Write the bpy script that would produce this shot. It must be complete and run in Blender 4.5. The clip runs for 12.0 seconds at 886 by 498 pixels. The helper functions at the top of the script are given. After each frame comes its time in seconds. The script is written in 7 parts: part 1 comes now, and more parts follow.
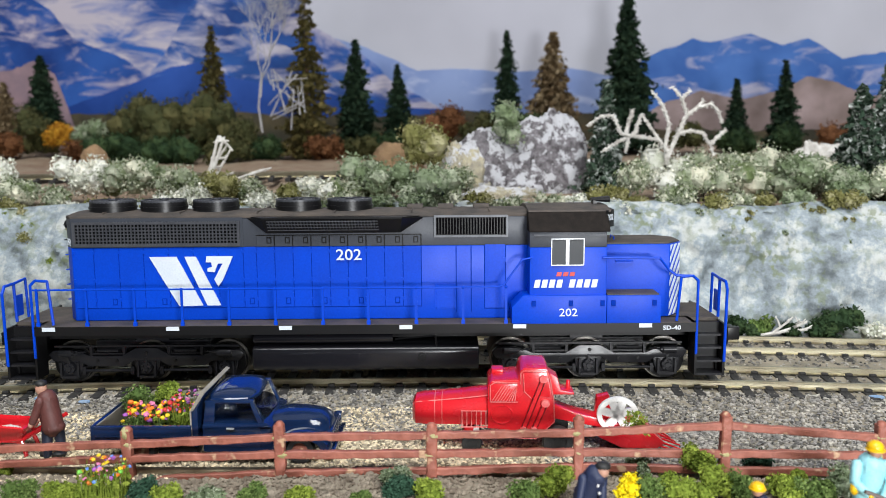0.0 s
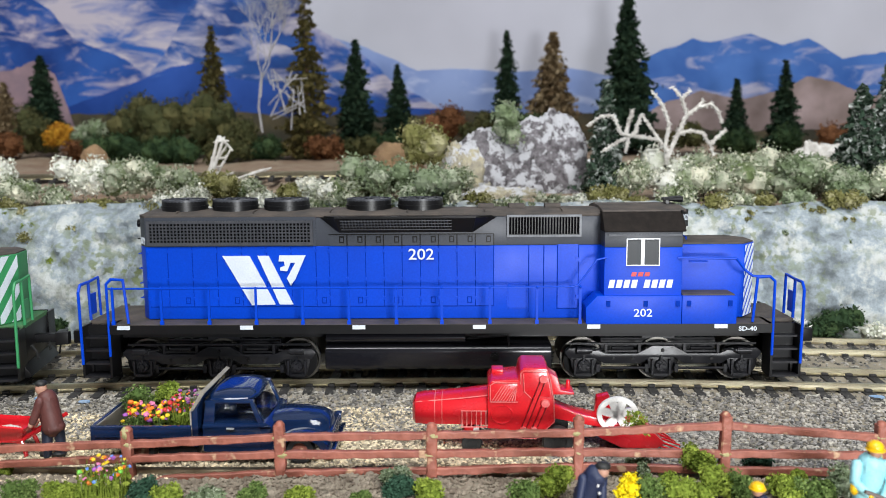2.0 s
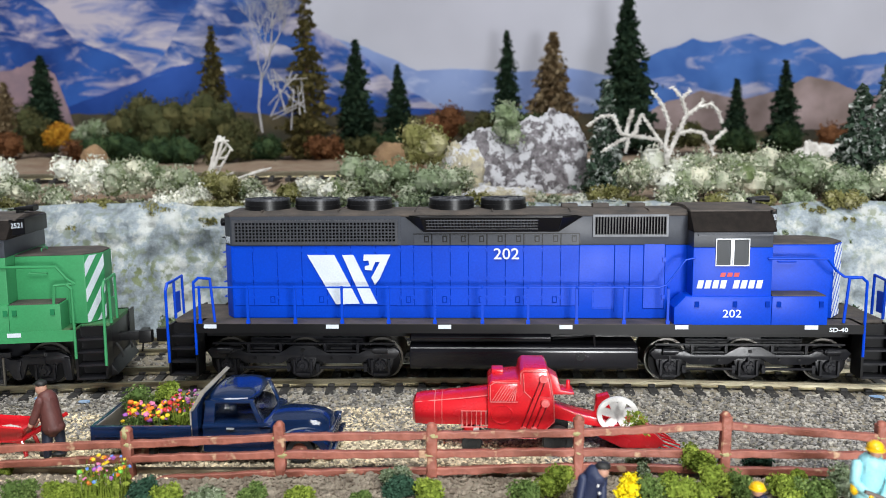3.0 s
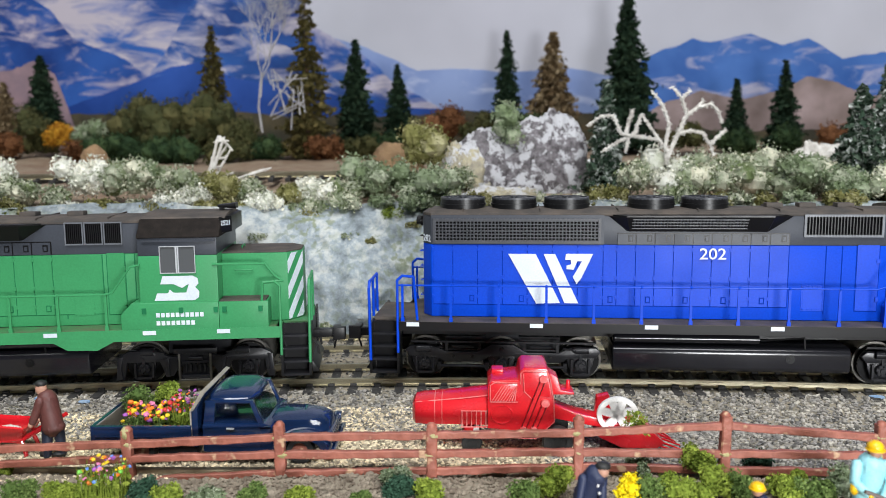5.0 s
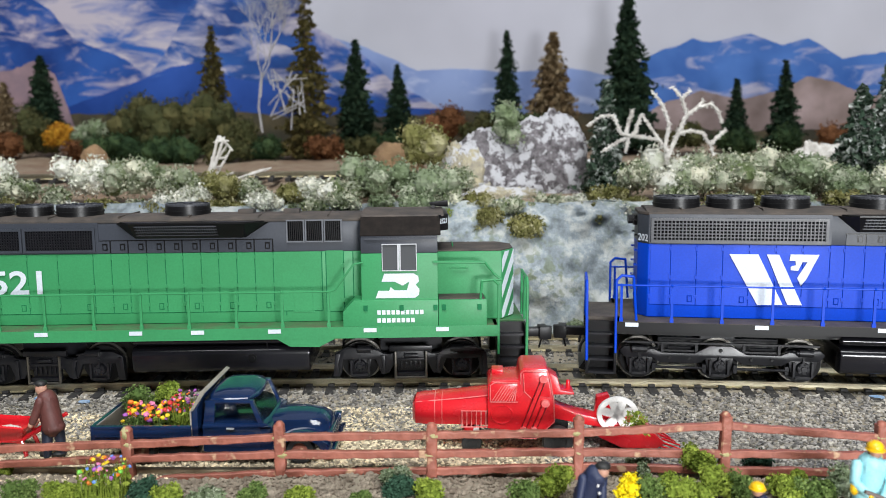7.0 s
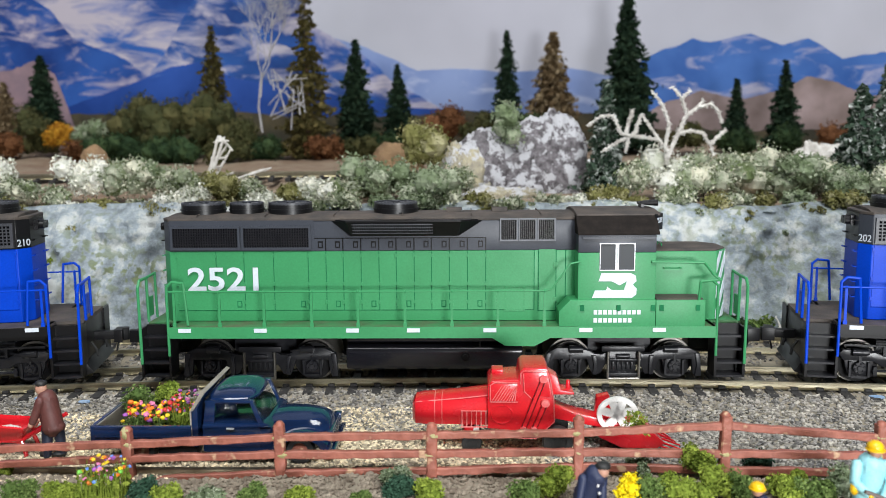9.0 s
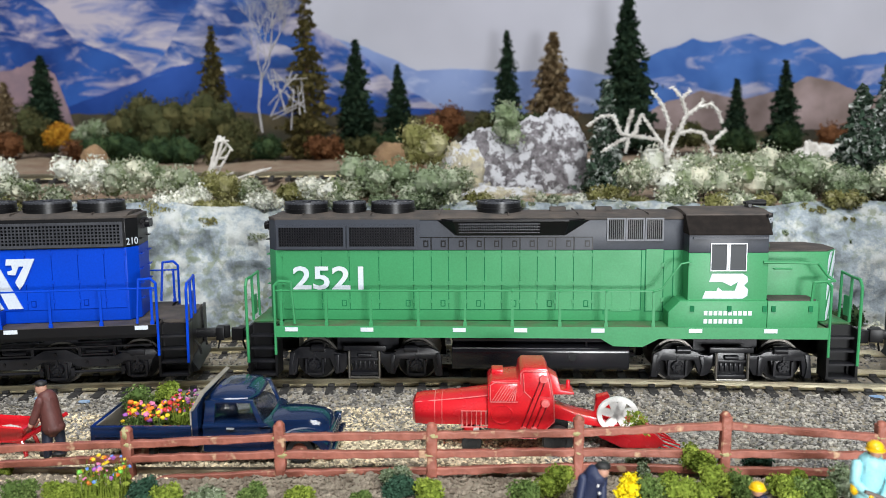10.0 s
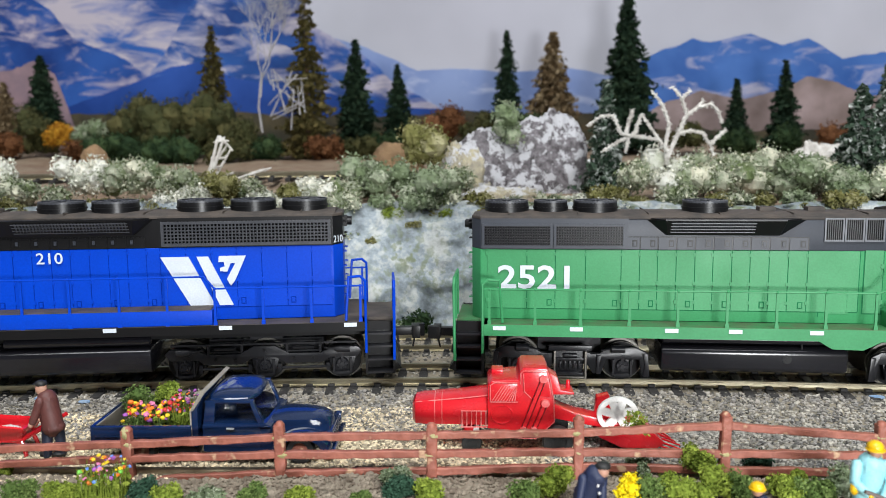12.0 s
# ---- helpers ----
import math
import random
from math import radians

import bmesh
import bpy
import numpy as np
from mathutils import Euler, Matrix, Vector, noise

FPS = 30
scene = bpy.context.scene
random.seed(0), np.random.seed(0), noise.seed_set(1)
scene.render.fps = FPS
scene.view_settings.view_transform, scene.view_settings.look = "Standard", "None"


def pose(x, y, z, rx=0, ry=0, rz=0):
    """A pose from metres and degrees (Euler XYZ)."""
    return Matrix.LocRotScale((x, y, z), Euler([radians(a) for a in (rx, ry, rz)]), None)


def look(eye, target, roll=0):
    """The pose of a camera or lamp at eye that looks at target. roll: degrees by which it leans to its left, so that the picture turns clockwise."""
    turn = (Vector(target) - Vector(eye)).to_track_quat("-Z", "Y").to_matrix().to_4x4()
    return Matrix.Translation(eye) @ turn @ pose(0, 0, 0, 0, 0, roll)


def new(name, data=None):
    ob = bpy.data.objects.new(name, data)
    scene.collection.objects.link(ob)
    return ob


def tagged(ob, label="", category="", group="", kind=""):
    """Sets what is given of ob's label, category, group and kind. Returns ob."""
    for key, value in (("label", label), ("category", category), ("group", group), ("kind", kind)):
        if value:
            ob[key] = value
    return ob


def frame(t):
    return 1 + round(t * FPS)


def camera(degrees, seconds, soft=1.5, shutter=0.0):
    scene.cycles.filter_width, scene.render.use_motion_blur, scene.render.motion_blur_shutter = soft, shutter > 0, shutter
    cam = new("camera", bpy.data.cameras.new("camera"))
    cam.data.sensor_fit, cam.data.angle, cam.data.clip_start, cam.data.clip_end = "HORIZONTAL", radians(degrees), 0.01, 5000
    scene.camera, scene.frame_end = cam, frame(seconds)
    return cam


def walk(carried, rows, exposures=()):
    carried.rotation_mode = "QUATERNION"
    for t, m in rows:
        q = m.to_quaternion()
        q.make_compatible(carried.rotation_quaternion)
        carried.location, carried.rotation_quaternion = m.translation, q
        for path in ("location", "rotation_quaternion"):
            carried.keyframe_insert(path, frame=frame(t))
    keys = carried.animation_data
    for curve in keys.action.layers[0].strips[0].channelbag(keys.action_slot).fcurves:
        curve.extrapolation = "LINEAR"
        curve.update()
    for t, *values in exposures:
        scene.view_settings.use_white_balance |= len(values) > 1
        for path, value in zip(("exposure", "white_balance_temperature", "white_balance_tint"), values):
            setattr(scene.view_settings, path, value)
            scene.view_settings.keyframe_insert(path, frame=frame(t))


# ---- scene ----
# ---- camera: it stands still ----
cam = camera(57.0, 12.0, soft=0.9)
YAW, PITCH = radians(-1.69), radians(7.60)
EYE = Vector((0.0, -0.253, 0.0728))
AIM = EYE + Vector((math.sin(YAW) * math.cos(PITCH), math.cos(YAW) * math.cos(PITCH), -math.sin(PITCH)))
VIEW = look(EYE, AIM, -0.47)
walk(cam, [(0.0, VIEW), (12.0, VIEW)])
cam.data.dof.use_dof = True
cam.data.dof.focus_distance = 0.232
cam.data.dof.aperture_fstop = 23.0

# ---- light of the train room ----
room_air = bpy.data.worlds.new("room_air")
room_air.use_nodes = True
room_air.node_tree.nodes["Background"].inputs[0].default_value = (0.8, 0.88, 1.0, 1)
room_air.node_tree.nodes["Background"].inputs[1].default_value = 0.05
scene.world = room_air


def area_lamp(name, eye, target, sx, sy, watts, color):
    d = bpy.data.lights.new(name, "AREA")
    d.shape, d.size, d.size_y, d.energy, d.color = "RECTANGLE", sx, sy, watts, color
    ob = new(name, d)
    ob.matrix_basis = look(eye, target)
    return tagged(ob, kind="structure")


area_lamp("ceiling_light_tube", (0.0, -0.62, 1.15), (0.0, -0.02, 0.0), 1.2, 0.5, 24.5, (0.965, 0.985, 1.0))
area_lamp("work_lamp", (0.16, -0.52, 0.04), (0.03, 0.1, 0.05), 0.14, 0.08, 2.7, (0.965, 0.985, 1.0))
scene.view_settings.exposure = 0.0


# ---- materials ----
def mat(name, col, rough=0.6, metal=0.0, col2=None, scale=300.0, bump=0.15, fine=1800.0, lo=0.35, hi=0.7, island=0.0, clear=0.0, spec=0.5,
        coord="Object", emit=0.0, third=None):
    """A two-tone procedural surface: broad patches between col and col2, fine grain, bump, and a shift of tone from piece to piece."""
    m = bpy.data.materials.new(name)
    m.use_nodes = True
    nt = m.node_tree
    b = nt.nodes["Principled BSDF"]
    N, L = nt.nodes.new, nt.links.new
    tc = N("ShaderNodeTexCoord")
    col2 = col2 or tuple(c * 0.72 for c in col)
    n1 = N("ShaderNodeTexNoise")
    n1.inputs["Scale"].default_value, n1.inputs["Detail"].default_value = scale, 6.0
    L(tc.outputs[coord], n1.inputs["Vector"])
    ramp = N("ShaderNodeValToRGB")
    e = ramp.color_ramp.elements
    e[0].position, e[1].position = lo, hi
    e[0].color, e[1].color = (*col, 1), (*col2, 1)
    if third:
        x = e.new(min(1.0, hi + 0.08))
        x.color = (*third, 1)
    L(n1.outputs["Fac"], ramp.inputs[0])
    out = ramp.outputs[0]
    n2 = N("ShaderNodeTexNoise")
    n2.inputs["Scale"].default_value, n2.inputs["Detail"].default_value = fine, 3.0
    L(tc.outputs[coord], n2.inputs["Vector"])
    hsv = N("ShaderNodeHueSaturation")
    mr = N("ShaderNodeMapRange")
    mr.inputs["To Min"].default_value, mr.inputs["To Max"].default_value = 0.82, 1.18
    L(n2.outputs["Fac"], mr.inputs["Value"])
    L(mr.outputs[0], hsv.inputs["Value"])
    L(out, hsv.inputs["Color"])
    out = hsv.outputs[0]
    if island:
        g = N("ShaderNodeNewGeometry")
        mi = N("ShaderNodeMapRange")
        mi.inputs["To Min"].default_value, mi.inputs["To Max"].default_value = 1 - island, 1 + island
        L(g.outputs["Random Per Island"], mi.inputs["Value"])
        h2 = N("ShaderNodeHueSaturation")
        L(mi.outputs[0], h2.inputs["Value"])
        L(out, h2.inputs["Color"])
        out = h2.outputs[0]
    L(out, b.inputs["Base Color"])
    rr = N("ShaderNodeMapRange")
    rr.inputs["To Min"].default_value, rr.inputs["To Max"].default_value = max(0.03, rough - 0.1), min(1.0, rough + 0.12)
    L(n1.outputs["Fac"], rr.inputs["Value"])
    L(rr.outputs[0], b.inputs["Roughness"])
    b.inputs["Metallic"].default_value = metal
    b.inputs["Specular IOR Level"].default_value = spec
    b.inputs["Coat Weight"].default_value = clear
    if bump:
        bp = N("ShaderNodeBump")
        bp.inputs["Strength"].default_value, bp.inputs["Distance"].default_value = bump, 0.0006
        L(n2.outputs["Fac"], bp.inputs["Height"])
        L(bp.outputs[0], b.inputs["Normal"])
    return m


def leafy(name, cols, bias=0.5, rough=0.8):
    """Foam and needle foliage: every flake takes one of several tones."""
    m = bpy.data.materials.new(name)
    m.use_nodes = True
    nt = m.node_tree
    b = nt.nodes["Principled BSDF"]
    N, L = nt.nodes.new, nt.links.new
    g, tc, n = N("ShaderNodeNewGeometry"), N("ShaderNodeTexCoord"), N("ShaderNodeTexNoise")
    n.inputs["Scale"].default_value, n.inputs["Detail"].default_value = 160.0, 4.0
    L(tc.outputs["Object"], n.inputs["Vector"])
    mx = N("ShaderNodeMath")
    mx.operation = "MULTIPLY_ADD"
    L(n.outputs["Fac"], mx.inputs[0])
    mx.inputs[1].default_value = 1.1
    add = N("ShaderNodeMath")
    add.operation = "MULTIPLY_ADD"
    L(g.outputs["Random Per Island"], add.inputs[0])
    add.inputs[1].default_value, add.inputs[2].default_value = 0.55, bias - 0.8
    L(add.outputs[0], mx.inputs[2])
    r = N("ShaderNodeValToRGB")
    e = r.color_ramp.elements
    while len(e) < len(cols):
        e.new(0.5)
    for i, c in enumerate(cols):
        e[i].position, e[i].color = i / (len(cols) - 1) * 0.9 + 0.03, (*c, 1)
    L(mx.outputs[0], r.inputs[0])
    L(r.outputs[0], b.inputs["Base Color"])
    b.inputs["Roughness"].default_value = rough
    b.inputs["Specular IOR Level"].default_value = 0.15
    return m


M = {
    "blue": mat("blue_paint", (0.001, 0.052, 0.52), 0.38, col2=(0.001, 0.045, 0.45), scale=60, bump=0.03, spec=0.16),
    "grey": mat("dark_grey_paint", (0.046, 0.052, 0.066), 0.4, col2=(0.036, 0.041, 0.052), scale=90, bump=0.04, spec=0.3),
    "black": mat("black_plastic", (0.008, 0.008, 0.009), 0.34, col2=(0.0055, 0.0055, 0.006), scale=120, bump=0.0, spec=0.25),
    "gloss": mat("glossy_black_plastic", (0.008, 0.008, 0.0105), 0.2, col2=(0.01, 0.01, 0.013), scale=30, bump=0.0, spec=0.5),
    "under": mat("running_gear_black", (0.0085, 0.009, 0.0115), 0.32, col2=(0.015, 0.015, 0.018), scale=260, bump=0.06, spec=0.35),
    "dusty": mat("dusty_roof", (0.085, 0.068, 0.056), 0.75, col2=(0.04, 0.036, 0.034), scale=170, bump=0.15, fine=3000),
    "green": mat("green_paint", (0.043, 0.262, 0.102), 0.42, col2=(0.036, 0.228, 0.086), scale=60, bump=0.04, spec=0.3),
    # Body colours darkened for the shade in door joints; latches use them too.
    "seam_blue": mat("shaded_blue_joint_paint", (0.001, 0.032, 0.34), 0.7, bump=0.0, spec=0.05),
    "seam_green": mat("shaded_green_joint_paint", (0.019, 0.17, 0.07), 0.7, bump=0.0, spec=0.05),
    "rim": mat("light_grey_grille_rim", (0.13, 0.14, 0.16), 0.45, bump=0.0),
    # Near-black colour stands for the shade deep inside the grilles.
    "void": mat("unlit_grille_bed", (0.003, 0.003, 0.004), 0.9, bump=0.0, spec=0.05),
    "drum": mat("semi_gloss_black_plastic", (0.009, 0.009, 0.01), 0.36, scale=120, bump=0.0, spec=0.3),
    "bars": mat("grille_metal", (0.045, 0.048, 0.056), 0.38, col2=(0.06, 0.063, 0.072), scale=400, bump=0.03, spec=0.35),
    "greendeck": mat("dusty_green_deck", (0.04, 0.2, 0.07), 0.7, col2=(0.09, 0.12, 0.06), scale=150, bump=0.2, fine=1500),
    "decal": mat("white_decal", (0.62, 0.67, 0.72), 0.5, col2=(0.54, 0.6, 0.68), scale=130, bump=0.0),
    "decal_red": mat("red_decal", (0.6, 0.05, 0.05), 0.5, bump=0.0),
    "steel": mat("worn_wheel_steel", (0.22, 0.21, 0.19), 0.3, 0.9, scale=300, bump=0.05),
    "silver": mat("silver_window_trim", (0.55, 0.57, 0.6), 0.3, 0.2, bump=0.0),
    "rail": mat("nickel_silver_rail", (0.5, 0.46, 0.33), 0.32, 0.85, col2=(0.3, 0.26, 0.18), scale=90, bump=0.05),
    "tie": mat("black_plastic_sleeper", (0.02, 0.02, 0.02), 0.6, col2=(0.045, 0.042, 0.04), scale=300, bump=0.3),
    "ballast": mat("ballast_stone", (0.34, 0.315, 0.27), 0.85, col2=(0.15, 0.145, 0.14), scale=220, bump=0.3, island=0.75),
    "gravel": mat("tan_gravel_stone", (0.68, 0.57, 0.38), 0.8, col2=(0.4, 0.34, 0.25), scale=60, bump=0.3, island=0.7),
    "soil": mat("ground_scatter", (0.21, 0.185, 0.14), 0.9, col2=(0.36, 0.315, 0.235), scale=140, bump=0.8, fine=900),
    "earth": mat("brown_terrace_earth", (0.2, 0.13, 0.085), 0.9, col2=(0.3, 0.24, 0.17), scale=90, bump=0.8, fine=900),
    "loam": mat("dark_loam", (0.17, 0.135, 0.1), 0.95, col2=(0.36, 0.31, 0.24), scale=240, bump=1.0),
    "navy": mat("navy_car_lacquer", (0.005, 0.016, 0.055), 0.16, col2=(0.007, 0.022, 0.07), scale=80, bump=0.02, clear=0.6),
    "red": mat("red_toy_plastic", (0.6, 0.012, 0.018), 0.26, col2=(0.47, 0.008, 0.018), scale=90, bump=0.06, clear=0.3),
    # For rubbed edges, and for the highlight painted along the harvester's hood.
    "worn_highlight_red": mat("rubbed_highlit_red_plastic", (0.62, 0.2, 0.19), 0.45, col2=(0.6, 0.06, 0.06), scale=400, bump=0.1),
    "scrap": mat("pale_blue_spot", (0.2, 0.34, 0.55), 0.8, col2=(0.4, 0.5, 0.62), scale=300, bump=0.2),
    "rubber": mat("black_rubber", (0.015, 0.015, 0.015), 0.7, bump=0.2),
    "fence": mat("red_brown_fence_paint", (0.36, 0.125, 0.085), 0.55, col2=(0.24, 0.075, 0.05), scale=240, bump=0.4, fine=1000, lo=0.3, hi=0.6, third=(0.5, 0.33, 0.2)),
    "joint": mat("dried_glue_and_moss", (0.4, 0.34, 0.18), 0.7, col2=(0.25, 0.24, 0.08), scale=300, bump=0.4),
    "bedwood": mat("grey_truck_bed_lining", (0.2, 0.18, 0.15), 0.75, col2=(0.3, 0.28, 0.24), scale=150, bump=0.3),
    "whiteplastic": mat("white_plastic", (0.8, 0.79, 0.76), 0.4, bump=0.05),
    "bone": mat("white_bleached_twig", (0.72, 0.7, 0.66), 0.8, col2=(0.5, 0.47, 0.43), scale=260, bump=0.4),
    "driftwood": mat("greyed_twig", (0.4, 0.39, 0.4), 0.85, col2=(0.26, 0.25, 0.25), scale=260, bump=0.4),
    "trunk": mat("brown_trunk", (0.1, 0.055, 0.03), 0.9, col2=(0.05, 0.03, 0.02), scale=300, bump=0.6),
    "tan": mat("tan_hillock", (0.3, 0.19, 0.1), 0.9, col2=(0.18, 0.11, 0.06), scale=100, bump=0.4),
    "cliff": None,
    # Unseen walls, kept dark grey so they reflect less into the models.
    "wall": mat("darkened_room_wall", (0.24, 0.245, 0.26), 0.9, col2=(0.2, 0.205, 0.22), scale=3, bump=0.02),
    "ceiling": mat("white_ceiling_paint", (0.7, 0.7, 0.68), 0.9, scale=3, bump=0.02),
    "strip": mat("weathered_pine_strip", (0.5, 0.42, 0.28), 0.7, col2=(0.35, 0.28, 0.18), scale=120, bump=0.3),
    # Unseen floor, darkened to keep its reflection off the black parts.
    "dim_floor": mat("dark_grey_unseen_floor", (0.05, 0.052, 0.058), 0.95, scale=40, bump=0.3),
    "matt": mat("matt_brown_black_paint", (0.011, 0.009, 0.008), 0.75, col2=(0.02, 0.016, 0.014), scale=500, bump=0.2, fine=3000, spec=0.12),
    "wheel": mat("matt_black_wheel", (0.006, 0.006, 0.007), 0.6, scale=300, bump=0.05, spec=0.2),
    "wood": mat("layout_edge_wood", (0.2, 0.14, 0.09), 0.6, scale=20, bump=0.2),
}


def cliff_material():
    """Plaster cliff: pale blue-white, grey washes, patches of green scatter."""
    m = mat("snowy_plaster_cliff", (0.1, 0.118, 0.128), 0.75, col2=(0.28, 0.325, 0.355), scale=75, bump=1.0, fine=420, lo=0.33, hi=0.5, third=(0.46, 0.48, 0.465))
    for node in m.node_tree.nodes:
        if node.bl_idname == "ShaderNodeTexNoise":
            node.inputs["Roughness"].default_value = 0.72
    nt = m.node_tree
    N, L = nt.nodes.new, nt.links.new
    b = nt.nodes["Principled BSDF"]
    base = b.inputs["Base Color"].links[0].from_socket
    tc = N("ShaderNodeTexCoord")
    na, nb = N("ShaderNodeTexNoise"), N("ShaderNodeTexNoise")
    na.inputs["Scale"].default_value, nb.inputs["Scale"].default_value = 30.0, 330.0
    na.inputs["Detail"].default_value, nb.inputs["Detail"].default_value = 5.0, 6.0
    L(tc.outputs["Object"], na.inputs["Vector"])
    L(tc.outputs["Object"], nb.inputs["Vector"])
    ra, r, rb = N("ShaderNodeValToRGB"), N("ShaderNodeMath"), N("ShaderNodeValToRGB")
    ra.color_ramp.elements[0].position, ra.color_ramp.elements[1].position = 0.4, 0.68
    rb.color_ramp.elements[0].position, rb.color_ramp.elements[1].position = 0.5, 0.58
    L(na.outputs["Fac"], ra.inputs[0])
    L(nb.outputs["Fac"], rb.inputs[0])
    r.operation = "MULTIPLY"
    L(ra.outputs[0], r.inputs[0])
    L(rb.outputs[0], r.inputs[1])
    mix = N("ShaderNodeMix")
    mix.data_type = "RGBA"
    L(r.outputs[0], mix.inputs["Factor"])
    L(base, mix.inputs["A"])
    mix.inputs["B"].default_value = (0.14, 0.17, 0.07, 1)
    L(mix.outputs["Result"], b.inputs["Base Color"])
    return m


M["cliff"] = cliff_material()


def snow_rock_material(name, dark, pale, snow, cut, scale=70.0):
    """Crumbly rock in two tones, its upper faces and hollows filled with sharp-edged snow."""
    m = bpy.data.materials.new(name)
    m.use_nodes = True
    nt = m.node_tree
    N, L = nt.nodes.new, nt.links.new
    b = nt.nodes["Principled BSDF"]
    tc, g, sep = N("ShaderNodeTexCoord"), N("ShaderNodeNewGeometry"), N("ShaderNodeSeparateXYZ")
    big, mid, fine = N("ShaderNodeTexNoise"), N("ShaderNodeTexNoise"), N("ShaderNodeTexNoise")
    for n, sc, det in ((big, scale, 8.0), (mid, scale * 2.3, 5.0), (fine, scale * 9, 4.0)):
        n.inputs["Scale"].default_value, n.inputs["Detail"].default_value, n.inputs["Roughness"].default_value = sc, det, 0.7
        L(tc.outputs["Object"], n.inputs["Vector"])
    tone, mask = N("ShaderNodeValToRGB"), N("ShaderNodeValToRGB")
    e = tone.color_ramp.elements
    e[0].position, e[1].position, e[0].color, e[1].color = 0.36, 0.66, (*dark, 1), (*pale, 1)
    L(mid.outputs["Fac"], tone.inputs[0])
    L(g.outputs["Normal"], sep.inputs[0])
    up = N("ShaderNodeMath")
    up.operation, up.inputs[1].default_value = "MULTIPLY_ADD", 0.13
    L(sep.outputs["Z"], up.inputs[0])
    L(big.outputs["Fac"], up.inputs[2])
    mask.color_ramp.elements[0].position, mask.color_ramp.elements[1].position = cut, cut + 0.035
    L(up.outputs[0], mask.inputs[0])
    mix = N("ShaderNodeMix")
    mix.data_type = "RGBA"
    L(mask.outputs[0], mix.inputs["Factor"])
    L(tone.outputs[0], mix.inputs["A"])
    mix.inputs["B"].default_value = (*snow, 1)
    L(mix.outputs["Result"], b.inputs["Base Color"])
    b.inputs["Roughness"].default_value, b.inputs["Specular IOR Level"].default_value = 0.85, 0.2
    bp = N("ShaderNodeBump")
    bp.inputs["Strength"].default_value, bp.inputs["Distance"].default_value = 0.9, 0.0014
    L(fine.outputs["Fac"], bp.inputs["Height"])
    L(bp.outputs[0], b.inputs["Normal"])
    return m


M["rock"] = snow_rock_material("grey_rock_with_snow", (0.08, 0.07, 0.075), (0.33, 0.31, 0.33), (0.62, 0.62, 0.65), 0.515, 150.0)
M["cream"] = snow_rock_material("cream_rock_with_snow", (0.34, 0.31, 0.26), (0.62, 0.56, 0.38), (0.64, 0.64, 0.65), 0.54, 110.0)
LEAF = {
    "frost": leafy("frosted_lichen", [(0.06, 0.09, 0.035), (0.13, 0.17, 0.07), (0.3, 0.33, 0.24), (0.66, 0.64, 0.5)], 0.56),
    "snowy": leafy("snow_covered_lichen", [(0.14, 0.17, 0.08), (0.4, 0.42, 0.32), (0.72, 0.72, 0.66), (0.8, 0.77, 0.63)], 0.52),
    "sage": leafy("sage_foam", [(0.05, 0.08, 0.03), (0.12, 0.16, 0.08), (0.2, 0.25, 0.15), (0.4, 0.43, 0.32)], 0.55),
    "khaki": leafy("olive_yellow_foam", [(0.06, 0.065, 0.02), (0.13, 0.13, 0.04), (0.22, 0.21, 0.08), (0.36, 0.34, 0.2)], 0.55),
    "moss": leafy("yellow_green_foam", [(0.07, 0.1, 0.015), (0.16, 0.22, 0.03), (0.3, 0.36, 0.06)], 0.55),
    "grass": leafy("mid_green_foam", [(0.04, 0.07, 0.018), (0.085, 0.14, 0.035), (0.17, 0.23, 0.07)], 0.55),
    "dark": leafy("dark_green_foam", [(0.01, 0.022, 0.01), (0.022, 0.045, 0.018), (0.05, 0.08, 0.03)], 0.5),
    "teal": leafy("blue_green_foam", [(0.012, 0.035, 0.022), (0.03, 0.075, 0.045), (0.06, 0.12, 0.08)], 0.5),
    "fir": leafy("fir_needles", [(0.006, 0.014, 0.008), (0.013, 0.03, 0.016), (0.03, 0.05, 0.025)], 0.5),
    "firfrost": leafy("snow_flecked_fir", [(0.012, 0.028, 0.018), (0.03, 0.055, 0.035), (0.07, 0.1, 0.07), (0.6, 0.62, 0.6)], 0.5),
    "brownfir": leafy("brown_fir_needles", [(0.05, 0.03, 0.015), (0.12, 0.08, 0.04), (0.26, 0.2, 0.12)], 0.55),
    "olive": leafy("olive_autumn_foam", [(0.022, 0.026, 0.01), (0.05, 0.054, 0.02), (0.1, 0.09, 0.035)], 0.5),
    "pine": leafy("olive_pine_needles", [(0.025, 0.025, 0.008), (0.07, 0.06, 0.02), (0.13, 0.1, 0.035)], 0.5),
    "orange": leafy("orange_foam", [(0.2, 0.07, 0.01), (0.4, 0.18, 0.015), (0.5, 0.28, 0.03)], 0.55),
    "rust": leafy("rust_foam", [(0.06, 0.025, 0.012), (0.12, 0.05, 0.02), (0.2, 0.09, 0.04)], 0.5),
    "yellow": leafy("yellow_bloom", [(0.55, 0.4, 0.0), (0.8, 0.62, 0.01), (0.9, 0.75, 0.03)], 0.55),
}
PETAL = [mat("petal_" + n, c, 0.6, bump=0.0) for n, c in (("yellow", (0.85, 0.6, 0.02)), ("orange", (0.85, 0.2, 0.02)), ("pink", (0.75, 0.22, 0.4)),
         ("violet", (0.35, 0.1, 0.42)), ("red", (0.6, 0.03, 0.03)), ("blue", (0.15, 0.3, 0.75)), ("lime", (0.2, 0.6, 0.08)))]


